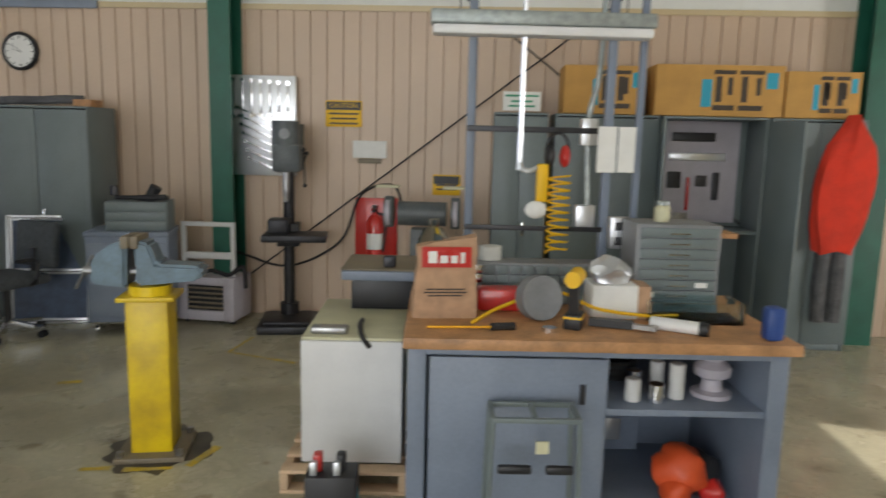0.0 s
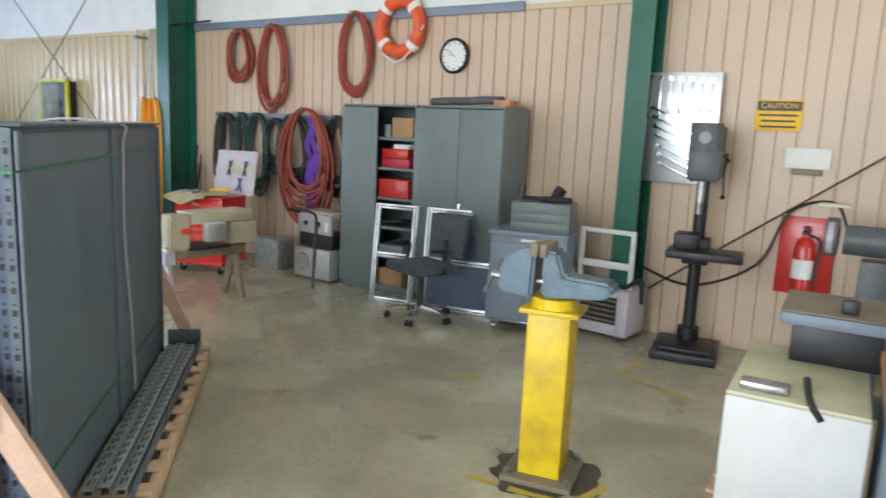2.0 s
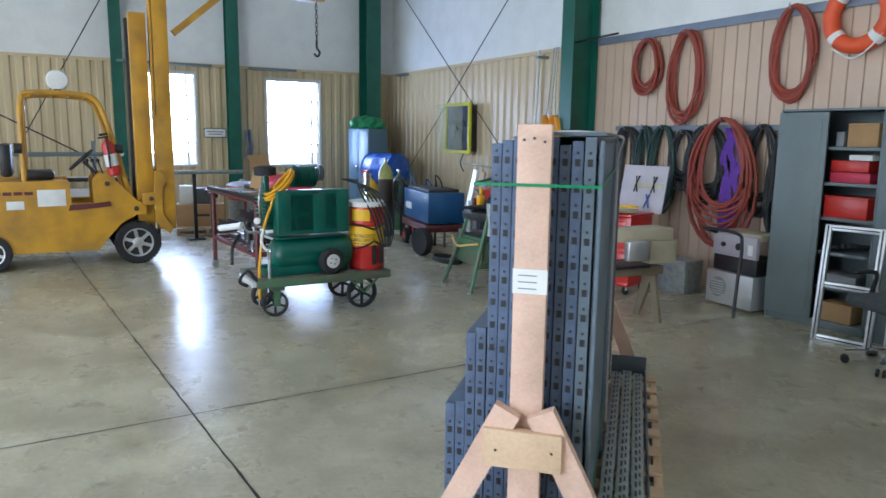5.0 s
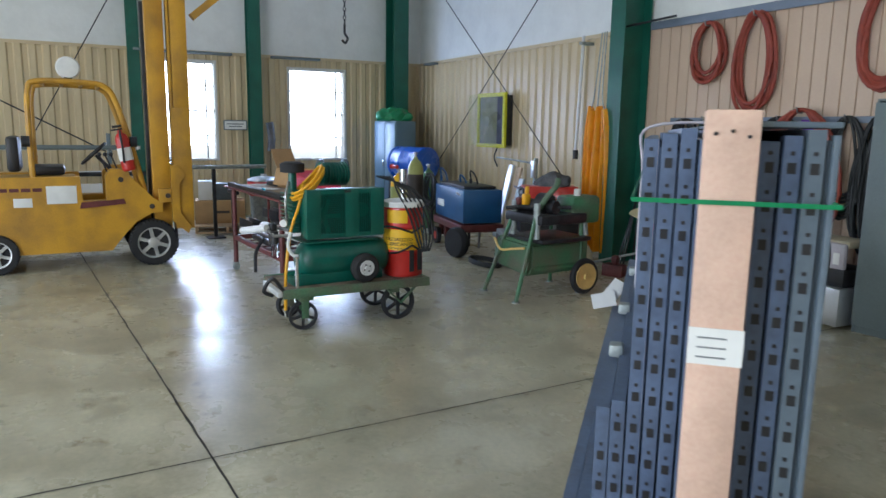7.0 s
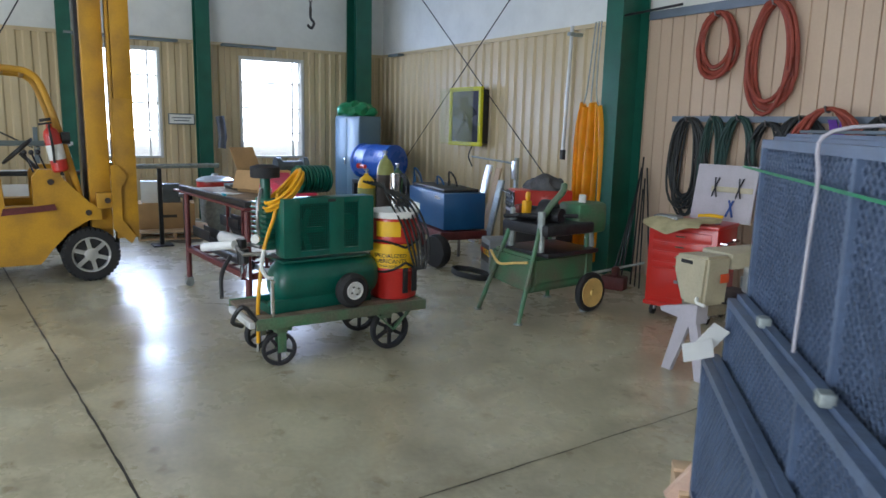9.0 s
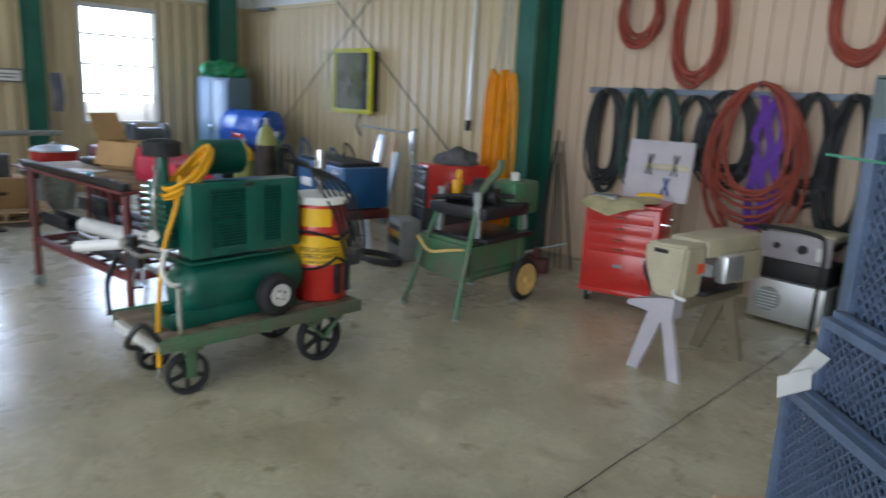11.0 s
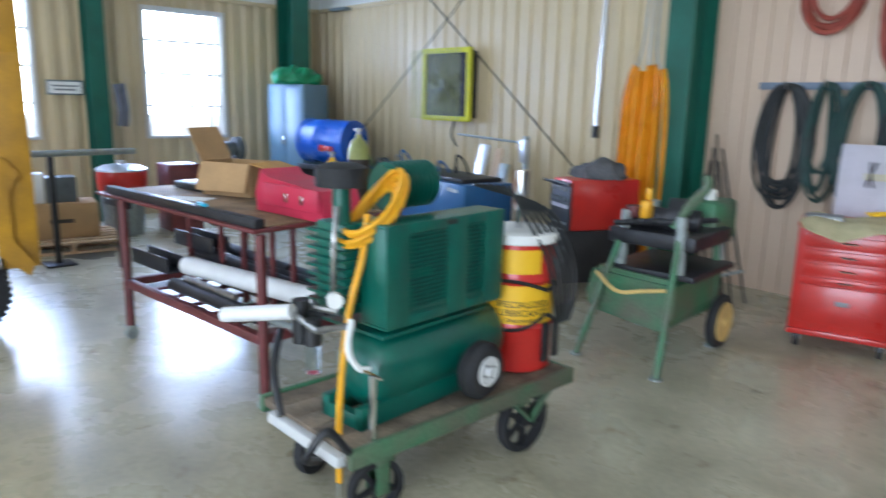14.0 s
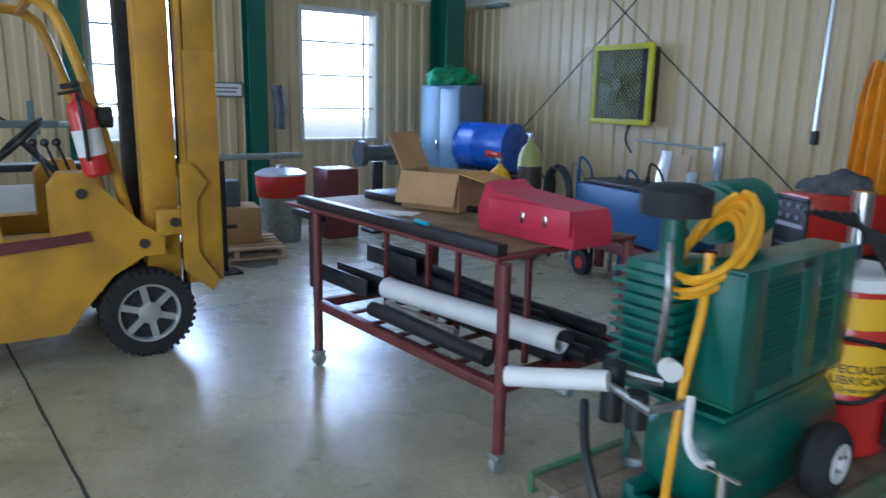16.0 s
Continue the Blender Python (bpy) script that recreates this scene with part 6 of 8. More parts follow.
boxes("motor_housing", GREENOLD, e, [(-0.06, 0.22, 0.36, 0.74, 0.72, 1.0)], 0.04)
bm = B()
cyl(bm, (-0.25, 0.05, 0.9), (0.2, 0.15, 0.9), 0.07, 16)
cyl(bm, (0.02, 0.1, 0.92), (0.12, 0.12, 0.92), 0.12, 20)
part("chuck", bm, DARKST, e)
bm = B()
tube(bm, smooth_pts([(0.1, 0.0, 0.86), (0.16, 0.05, 1.0), (0.24, 0.1, 1.12), (0.22, 0.14, 1.18)]), 0.03, 8)
part("cutter_arm", bm, GREENOLD, e)
boxes("die_head", HOSEYEL, e, [(-0.12, -0.06, -0.04, 0.04, 0.9, 1.02), (-0.1, -0.06, -0.02, 0.02, 1.02, 1.1)], 0.015)
boxes("reamer", REDDK, e, [(-0.2, -0.13, -0.06, 0.05, 0.9, 0.98)], 0.02)
for k in range(4):
    bm = B()
    cyl(bm, (-0.25 + 0.06 * k, -0.12, 0.87 + 0.01 * k), (0.1 + 0.05 * k, 0.1 * k, 0.90), 0.018, 8)
    part("lever", bm, DARKST, e)
bm = B()
tube(bm, smooth_pts([(-0.28, -0.24, 0.56), (-0.1, -0.3, 0.48), (0.05, -0.26, 0.50), (0.18, -0.22, 0.52)]), 0.013, 6)
part("yellow_bar", bm, WHEELY, e)
for x in (0.25,):
    bm = B()
    lathe(bm, [(0.05, -0.03), (0.17, -0.03), (0.185, -0.01), (0.185, 0.01), (0.17, 0.03), (0.05, 0.03)], 28, pose(x, 0.52, 0.185, 0, 90, 0))
    w = part("wheel", bm, RUBBER, e)
    bm = B()
    lathe(bm, [(0.02, -0.034), (0.12, -0.034), (0.135, -0.038), (0.14, 0.0), (0.135, 0.038), (0.12, 0.034), (0.03, 0.034), (0.03, 0.05), (0.02, 0.05)], 28, pose(x, 0.52, 0.185, 0, 90, 0))
    part("rim", bm, WHEELY, w)
e = thing("white_label_jar", pose(-7.70, 5.25, 1.0), "white jar on the threading machine", "jar")
bm = B()
lathe(bm, [(0.035, 0), (0.035, 0.06), (0.025, 0.07)], 12)
part("jar", bm, PAPER, e)
e = thing("red_floor_jack", pose(-8.2, 6.15, 0, 0, 0, 25), "small red jack and bars on the floor", "jack")
boxes("jack", REDDK, e, [(-0.05, 0.2, -0.08, 0.08, 0, 0.14), (0.05, 0.12, -0.05, 0.05, 0.14, 0.24)], 0.015)
bm = B()
cyl(bm, (-0.3, -0.1, 0.1), (0.35, 0.1, 0.3), 0.014, 8)
part("handle", bm, GALV, e)
e = thing("white_jug", pose(-8.55, 6.1, 0), "off-white plastic jug by the wall", "jug")
bm = B()
lathe(bm, [(0.07, 0), (0.08, 0.02), (0.08, 0.2), (0.04, 0.27), (0.025, 0.3)], 14)
part("jug", bm, CREAM, e)


# ---- flat cart with the compressor and drum ----
def spoked_wheel(parent, x, y, r, w, spokes=6, tyre=RUBBER, hub=GREENMC, axis_rz=0):
    m = pose(x, y, r, 0, 0, axis_rz) @ pose(0, 0, 0, 0, 90, 0)
    bm = B()
    lathe(bm, [(r * 0.8, -w / 2), (r * 0.97, -w / 2), (r, -w / 4), (r, w / 4), (r * 0.97, w / 2), (r * 0.8, w / 2)], 28, None)
    bmesh.ops.delete(bm, geom=[f for f in bm.faces if len(f.verts) > 4], context="FACES")
    lathe_in = [(r * 0.8, -w / 2), (r * 0.8, w / 2)]
    rings = [[bm.verts.new((q * math.cos(a), q * math.sin(a), z)) for a in (2 * math.pi * k / 28 for k in range(28))] for q, z in lathe_in]
    for k in range(28):
        bm.faces.new((rings[0][k], rings[0][(k + 1) % 28], rings[1][(k + 1) % 28], rings[1][k]))
    bmesh.ops.transform(bm, matrix=m, verts=bm.verts)
    t = part("wheel", bm, tyre, parent)
    bm = B()
    cyl(bm, (0, 0, -w / 2), (0, 0, w / 2), r * 0.2, 12)
    for k in range(spokes):
        a = 2 * math.pi * k / spokes
        bar(bm, (0, 0, 0), (r * 0.83 * math.cos(a), r * 0.83 * math.sin(a), 0), w * 0.5, r * 0.14)
    bmesh.ops.transform(bm, matrix=m, verts=bm.verts)
    part("spokes", bm, hub, t)
    return t


e = thing("flat_cart", pose(-7.735, 2.765, 0, 0, 0, 0), "green platform cart with worn plank deck and iron wheels", "cart")
for k in range(5):
    boxes("deck_plank", PLANK, e, [(-0.30 + 0.122 * k, -0.182 + 0.122 * k, -0.64, 0.64, 0.325, 0.36)], 0.003)
boxes("side_rail", GREENOLD, e, [(0.31, 0.335, -0.64, 0.66, 0.29, 0.365)], 0.003)
boxes("side_rail", GREENOLD, e, [(-0.335, -0.31, -0.64, 0.66, 0.29, 0.365)], 0.003)
boxes("end_rail", GREENOLD, e, [(-0.31, 0.31, 0.64, 0.66, 0.29, 0.365)], 0.003)
boxes("end_rail", WHITE, e, [(-0.20, 0.30, -0.68, -0.64, 0.30, 0.345)], 0.004)
for y in (-0.5, 0.3):
    boxes("cross_beam", GREENOLD, e, [(-0.31, 0.31, y, y + 0.08, 0.25, 0.325)], 0.003)
for x in (-0.26, 0.26):
    w = spoked_wheel(e, x, 0.385, 0.155, 0.05, 6, RUBBER, DARKST)
    for dy in (-0.14, 0.14):
        bm = B()
        bar(bm, (x + 0.035, 0.40, 0.155), (x + 0.035, 0.40 + dy, 0.29), 0.03, 0.012)
        part("wheel_strut", bm, GREENOLD, e)
for x, rz in ((-0.2, 20), (0.24, -8)):
    w = spoked_wheel(e, x, -0.46, 0.12, 0.045, 5, RUBBER, DARKST, rz)
    boxes("castor_fork", GREENOLD, e, [(x - 0.04, x - 0.03, -0.48, -0.42, 0.1, 0.26), (x + 0.03, x + 0.04, -0.48, -0.42, 0.1, 0.26), (x - 0.04, x + 0.04, -0.48, -0.38, 0.25, 0.29)], 0.002)
bm = B()
tube(bm, smooth_pts([(0.2, -0.7, 0.30), (0.26, -0.78, 0.36), (0.3, -0.72, 0.46), (0.32, -0.64, 0.36)]), 0.016, 7)
part("pull_handle", bm, BLACK, e)
bm = B()
cyl(bm, (0.3, -0.52, 0.36), (0.3, -0.52, 0.62), 0.014, 8)
cyl(bm, (0.25, -0.52, 0.62), (0.35, -0.52, 0.62), 0.007, 6)
part("clamp_screw", bm, CHROME, e)

e = thing("air_compressor", pose(-7.735, 2.735, 0.36, 0, 0, 4.5), "green tank air compressor with louvred belt guard", "compressor")
bm = B()
lathe(bm, [(0.02, -0.44), (0.09, -0.43), (0.145, -0.39), (0.165, -0.34), (0.165, 0.30), (0.145, 0.35), (0.09, 0.39), (0.02, 0.40)], 28, pose(0.05, -0.04, 0.19, 90, 0, 0))
part("tank", bm, GREENMC, e)
boxes("skid", GREENMC, e, [(-0.06, -0.02, -0.5, 0.3, 0.0, 0.09), (0.14, 0.18, -0.5, 0.3, 0.0, 0.09), (-0.06, 0.18, -0.5, -0.46, 0.0, 0.06)], 0.004)
boxes("deck_plate", GREENMC, e, [(-0.18, 0.19, -0.4, 0.25, 0.345, 0.36)], 0.003)
GX = 0.21
g0, g1, gz0, gz1 = -0.40, 0.30, 0.385, 0.79
boxes("belt_guard", GREENMC, e, [(0.06, GX - 0.006, g0, g1, gz1 - 0.012, gz1), (0.06, GX - 0.006, g0, g1, gz0, gz0 + 0.012), (0.06, GX - 0.006, g0, g0 + 0.012, gz0 + 0.012, gz1 - 0.012),
                                (0.06, GX - 0.006, g1 - 0.012, g1, gz0 + 0.012, gz1 - 0.012)], 0.003)
boxes("guard_front", GREENMC, e, [(GX - 0.006, GX, g0, g0 + 0.12, gz0, gz1), (GX - 0.006, GX, -0.06, 0.06, gz0, gz1), (GX - 0.006, GX, 0.175, g1, gz0, gz1),
                                 (GX - 0.006, GX, g0 + 0.12, -0.06, gz1 - 0.04, gz1), (GX - 0.006, GX, g0 + 0.12, -0.06, gz0, gz0 + 0.04), (GX - 0.006, GX, 0.06, 0.175, gz1 - 0.04, gz1), (GX - 0.006, GX, 0.06, 0.175, gz0, gz0 + 0.04)], 0.001)
for ya, yb in ((g0 + 0.12, -0.06), (0.06, 0.175)):
    bm = B()
    nz = 19
    for k in range(nz):
        z = gz0 + 0.04 + (gz1 - gz0 - 0.08) * (k + 0.5) / nz
        box(bm, GX - 0.005, GX - 0.001, ya, yb, z - 0.0025, z + 0.0025)
    ny = int((yb - ya) / 0.0175)
    for k in range(ny):
        y = ya + (yb - ya) * (k + 0.5) / ny
        box(bm, GX - 0.0055, GX - 0.0015, y - 0.002, y + 0.002, gz0 + 0.04, gz1 - 0.04)
    part("grille", bm, GREENMC, e)
boxes("guard_back", BLACK, e, [(0.085, 0.09, g0 + 0.02, g1 - 0.02, gz0 + 0.02, gz1 - 0.02)], 0)
bm = B()
for k in range(5):
    bar(bm, (0.12, -0.22, 0.56), (0.12, -0.22 + 0.15 * math.cos(k * 1.2566), 0.56 + 0.15 * math.sin(k * 1.2566)), 0.02, 0.035)
cyl(bm, (0.1, -0.22, 0.6), (0.13, -0.22, 0.6), 0.03, 12)
cyl(bm, (0.1, 0.13, 0.6), (0.14, 0.13, 0.6), 0.06, 16)
part("flywheel", bm, GREENMC, e)
boxes("badge", BLACK, e, [(GX, GX + 0.002, -0.07, -0.01, gz1 - 0.03, gz1 - 0.01)], 0)
bm = B()
cyl(bm, (-0.06, -0.05, 0.55), (-0.06, 0.2, 0.55), 0.10, 18)
cyl(bm, (-0.04, -0.2, 0.9), (-0.04, 0.06, 0.9), 0.085, 18)
part("motor", bm, GREENMC, e)
bm = B()
for k in range(9):
    cyl(bm, (-0.04, -0.18 + 0.027 * k, 0.9), (-0.04, -0.170 + 0.027 * k, 0.9), 0.1, 18)
part("motor_fins", bm, GREENMC, e)
bm = B()
box(bm, -0.14, 0.04, -0.46, -0.22, 0.42, 0.78, bev=0.01)
for k in range(9):
    box(bm, -0.16, 0.06, -0.49, -0.2, 0.46 + 0.035 * k, 0.47 + 0.035 * k)
part("pump", bm, GREENMC, e)
bm = B()
cyl(bm, (0.0, -0.44, 0.78), (0.0, -0.44, 0.92), 0.035, 12)
part("intake_neck", bm, GREENMC, e)
bm = B()
lathe(bm, [(0.07, 0), (0.1, 0.005), (0.1, 0.075), (0.06, 0.09)], 22, pose(0.0, -0.44, 0.92))
part("air_filter", bm, RUBBER, e)
bm = B()
lathe(bm, [(0.05, -0.045), (0.10, -0.045), (0.125, -0.02), (0.125, 0.02), (0.10, 0.045), (0.05, 0.045)], 26, pose(0.285, 0.08, 0.125, 0, 90, 0))
t = part("wheel", bm, RUBBER, e)
bm = B()
lathe(bm, [(0.012, -0.05), (0.06, -0.048), (0.066, 0.0), (0.066, 0.05), (0.058, 0.053), (0.05, 0.047), (0.022, 0.047), (0.02, 0.062), (0.012, 0.062)], 20, pose(0.285, 0.08, 0.13, 0, 90, 0))
part("rim", bm, WHITE, t)
for k in range(4):
    bm = B()
    a = k * math.pi / 2 + 0.5
    cyl(bm, (0.33, 0.08 + 0.03 * math.cos(a), 0.13 + 0.03 * math.sin(a)), (0.336, 0.08 + 0.03 * math.cos(a), 0.13 + 0.03 * math.sin(a)), 0.007, 8)
    part("bolt", bm, BLACK, t)
# regulator, filter bowls, gauge and pipework at the front end
bm = B()
cyl(bm, (0.05, -0.62, 0.35), (0.05, -0.62, 0.45), 0.032, 14)
cyl(bm, (-0.05, -0.6, 0.33), (-0.05, -0.6, 0.5), 0.034, 14)
part("regulator", bm, BLACK, e)
bm = B()
cyl(bm, (0.05, -0.62, 0.24), (0.05, -0.62, 0.35), 0.028, 14)
part("filter_bowl", bm, CLEARPL, e)
bm = B()
cyl(bm, (0.09, -0.55, 0.52), (0.12, -0.57, 0.52), 0.03, 14)
part("gauge", bm, PAPER, e)
bm = B()
tube(bm, [(0.05, -0.5, 0.45), (-0.05, -0.55, 0.46), (-0.05, -0.65, 0.46), (0.1, -0.64, 0.42), (0.14, -0.5, 0.42)], 0.014, 8)
tube(bm, smooth_pts([(0.02, -0.5, 0.5), (0.05, -0.52, 0.7), (0.02, -0.48, 0.85)]), 0.011, 6)
part("pipework", bm, STEEL, e)
bm = B()
cyl(bm, (-0.30, -0.78, 0.42), (-0.02, -0.66, 0.47), 0.03, 14)
part("wrapped_pipe", bm, PVC, e, "white taped pipe end")
bm = B()
tube(bm, smooth_pts([(0.15, -0.52, 0.45), (0.17, -0.55, 0.34), (0.19, -0.52, 0.27), (0.21, -0.48, 0.26)]), 0.013, 6)
part("white_rag", bm, PAPER, e)
bm = B()
tube(bm, smooth_pts([(-0.1, -0.66, 0.38), (0.0, -0.76, 0.28), (0.1, -0.8, 0.14)]), 0.015, 6)
part("black_lever", bm, BLACK, e)

e = thing("yellow_air_hose", pose(-7.70, 2.30, 1.16), "yellow air hose coiled over the compressor", "hose")
bm = B()
pts = []
for k in range(7):
    for i in range(24):
        a = 2 * math.pi * i / 24
        u, v = (0.155 + 0.008 * (k % 4)) * math.cos(a), (0.085 + 0.006 * (k % 3)) * math.sin(a)
        pts.append((0.03 + v + 0.006 * k, 0.10 + 0.72 * u + 0.012 * (k % 3), 0.0 + 0.66 * u - 0.35 * v * math.sin(a) + 0.011 * k))
tube(bm, pts, 0.0125, 6)
part("coil", bm, HOSEYEL, e)
bm = B()
tube(bm, smooth_pts([(0.08, 0.06, 0.02), (0.1, 0.02, -0.14), (0.12, -0.06, -0.35), (0.13, -0.11, -0.7), (0.14, -0.12, -1.0)]), 0.0135, 7)
part("tail", bm, HOSEYEL, e)
bm = B()
cyl(bm, (0.14, -0.12, -1.0), (0.14, -0.12, -1.06), 0.012, 8)
part("fitting", bm, CHROME, e)

e = thing("oil_drum", pose(-7.66, 3.28, 0.36) @ Matrix.Diagonal((1.1, 1.1, 1.02, 1)), "red and yellow lubricant drum with white lid", "drum")
bm = B()
lathe(bm, [(0.15, 0.0), (0.16, 0.01), (0.16, 0.20), (0.168, 0.215), (0.16, 0.23), (0.16, 0.42), (0.168, 0.435), (0.16, 0.45), (0.16, 0.61)], 32)
part("barrel", bm, RED, e)
bm = B()
lathe(bm, [(0.1615, 0.235), (0.1615, 0.415)], 32)
part("yellow_band", bm, SIGNY, e)
bm = B()
n = 14
pa = [[bm.verts.new((0.162 * math.cos(a), 0.162 * math.sin(a), z)) for a in (-1.3 + 1.1 * k / n for k in range(n + 1))] for z in (0.47, 0.58)]
for k in range(n):
    bm.faces.new((pa[0][k], pa[0][k + 1], pa[1][k + 1], pa[1][k]))
part("yellow_panel", bm, SIGNY, e)


def wrap_words(text, size, r, ang, z, material, parent):
    """Letters bent round a drum of radius r about the z axis."""
    ob = words(text, size, Matrix(), material, parent)
    me = ob.data
    for v in me.vertices:
        x, y, zz = v.co.x, v.co.y, v.co.z
        a = ang + x / r
        v.co = ((r + zz) * math.cos(a), (r + zz) * math.sin(a), z + y)
    ob.matrix_local = Matrix()


wrap_words("SPECIALIZED", 0.042, 0.163, radians(-38), 0.315, BLACK, e)
wrap_words("LUBRICANTS", 0.042, 0.163, radians(-38), 0.275, BLACK, e)
wrap_words("Great products", 0.026, 0.163, radians(-36), 0.247, BROWNCY, e)
bm = B()
lathe(bm, [(0.165, 0.0), (0.172, 0.005), (0.172, 0.045), (0.15, 0.055), (0.1, 0.05)], 32, pose(0, 0, 0.6))
part("lid", bm, PAPER, e)
bm = B()
cyl(bm, (0, 0, 0.655), (0, 0, 0.74), 0.02, 10)
cyl(bm, (0, 0, 0.74), (0, 0, 0.92), 0.033, 14)
part("grease_pump", bm, CHROME, e)
for k in range(6):
    bm = B()
    tube(bm, smooth_pts([(0.02 - 0.02 * k, -0.1 - 0.02 * k, 0.86), (0.1, -0.1 + 0.03 * k, 0.75), (0.18, -0.03 + 0.035 * k, 0.55), (0.185, 0.03 + 0.03 * k, 0.35), (0.175, 0.08 + 0.014 * k, 0.22)]), 0.008, 5)
    part("hose", bm, HOSEBLK, e)
for z, t in ((0.39, 0.05), (0.28, -0.07)):
    bm = B()
    tube(bm, [(0.172 * math.cos(a), 0.172 * math.sin(a), z + t * math.sin(a * 1.5)) for a in (2 * math.pi * k / 40 for k in range(40))], 0.009, 5, True)
    part("strap", bm, BLACK, e)
boxes("strap_tail", BLACK, e, [(0.165, 0.18, -0.02, 0.02, 0.05, 0.24), (0.165, 0.178, 0.05, 0.09, 0.06, 0.24)], 0.006)


# ---- welding table ----
TBL = pose(-9.577, 2.783, 0, 0, 0, 4.7)


def table_space(x, y, z=0, rz=0):
    return TBL @ pose(x, y, z, 0, 0, rz)


e = thing("welding_table", table_space(0, 0), "dark red steel welding table with lower rack on castors", "table")
bm = B()
box(bm, -1.02, 0.90, -0.44, 0.5, 0.935, 0.955, bev=0.006)
part("tabletop", bm, REDDK, e)
boxes("top_board", WOODTBL, e, [(-1.0, 0.86, -0.36, 0.46, 0.955, 0.963)], 0.002)
boxes("top_rail", DARKST, e, [(-0.9, 0.88, -0.42, -0.36, 0.955, 1.005)], 0.006)
for x, y in ((-0.65, -0.42), (0.93, -0.42), (-0.65, 0.46), (0.88, 0.46)):
    bm = B()
    cyl(bm, (x, y, 0.09), (x, y, 0.935), 0.027, 14)
    l = part("leg", bm, REDDK, e)
    bm = B()
    cyl(bm, (x - 0.018, y, 0.04), (x + 0.018, y, 0.04), 0.04, 14)
    box(bm, x - 0.03, x + 0.03, y - 0.03, y + 0.03, 0.075, 0.095)
    part("castor", bm, GALV, l)
boxes("lower_rail", REDDK, e, [(-0.65, 0.93, -0.44, -0.39, 0.36, 0.41), (-0.65, 0.9, 0.44, 0.49, 0.36, 0.41), (-0.675, -0.625, -0.39, 0.44, 0.36, 0.41), (0.88, 0.93, -0.39, 0.44, 0.36, 0.41)], 0.004)
for k in range(6):
    x = -0.42 + 0.24 * k
    boxes("lower_slat", REDDK, e, [(x, x + 0.04, -0.39, 0.44, 0.37, 0.385)], 0.002)
for x in (-0.4, 0.0, 0.25, 0.55, 0.75):
    boxes("rack_upright", REDDK, e, [(x, x + 0.025, -0.12, -0.095, 0.385, 0.935)], 0.002)
boxes("side_bracket", DARKST, e, [(-1.0, -0.65, -0.40, -0.36, 0.87, 0.91), (-0.72, -0.67, -0.44, -0.40, 0.48, 0.93)], 0.006)
e = thing("pvc_pipe", table_space(0.33, -0.20, 0.55), "white plastic pipe lying in the table rack", "pipe")
bm = B()
for r0, r1 in ((0.058, 0.051),):
    lathe(bm, [(r1, -0.6), (r0, -0.6), (r0, 0.6), (r1, 0.6), (r1, -0.55)], 22, pose(0.05, 0.04, 0, 90, 0, 96))
part("pipe", bm, PVC, e)
for i, (y, z, r, x0, x1, m) in enumerate(((-0.33, 0.45, 0.04, -0.2, 0.75, DARKST), (0.0, 0.44, 0.045, -0.5, 0.9, BLACK), (0.1, 0.45, 0.04, -0.6, 1.0, BLACK), (0.2, 0.47, 0.05, -0.3, 1.1, DARKST),
                                        (0.05, 0.54, 0.04, -0.6, 0.7, BLACK), (-0.05, 0.60, 0.03, -0.4, 1.0, DARKST), (0.3, 0.5, 0.04, -0.5, 0.9, DARKST), (-0.27, 0.43, 0.022, 0.1, 1.15, GALV), (-0.3, 0.5, 0.02, -0.1, 0.5, STEEL), (0.15, 0.6, 0.035, -0.55, 0.4, BLACK))):
    e = thing("steel_pipe", table_space(0, 0), "dark steel pipe lying in the table rack", "pipe", "pipes in the rack")
    bm = B()
    cyl(bm, (x0, y, z), (x1, y + 0.04 * math.sin(i * 2), z - 0.03 * (i % 2)), r, 14)
    part("pipe", bm, m, e)
for x0, x1, y, z in ((-0.75, -0.25, -0.28, 0.50), (-0.6, -0.1, -0.05, 0.62)):
    e = thing("steel_channel", table_space(0, 0), "dark steel channel offcut in the rack", "channel", "offcuts")
    boxes("channel", DARKST, e, [(x0, x1, y - 0.06, y + 0.06, z, z + 0.008), (x0, x1, y - 0.06, y - 0.05, z, z + 0.1), (x0, x1, y + 0.05, y + 0.06, z, z + 0.1)], 0.002)
# on the table
e = thing("open_toolbox", table_space(0.70, 0.04, 0.966, 0), "open rose-red steel toolbox on the table", "toolbox")
bm = B()
prism(bm, [(-0.30, 0), (0.30, 0), (0.30, 0.1), (0.27, 0.16), (-0.20, 0.2), (-0.26, 0.24), (-0.32, 0.1)], 0.26, pose(0, -0.13, 0))
part("case", bm, PINKRED, e)
boxes("lid", PINKRED, e, [(-0.22, 0.29, -0.15, -0.135, 0.05, 0.17)], 0.004)
for x in (0.0, 0.14):
    boxes("latch", CHROME, e, [(x, x + 0.025, -0.158, -0.15, 0.08, 0.13)], 0.003)
e = thing("open_carton", table_space(-0.28, 0.22, 0.965, 20) @ Matrix.Diagonal((1.15, 1.15, 1.2, 1)), "open brown cardboard carton with raised flaps", "box")
boxes("walls", CARD, e, [(-0.17, 0.17, -0.13, -0.125, 0, 0.18), (-0.17, 0.17, 0.125, 0.13, 0, 0.18), (-0.17, -0.165, -0.125, 0.125, 0, 0.18), (0.165, 0.17, -0.125, 0.125, 0, 0.18), (-0.165, 0.165, -0.125, 0.125, 0, 0.005)], 0)
f = boxes("flap", CARD, e, [(-0.2, 0.0, -0.13, 0.13, 0, 0.005)], 0)
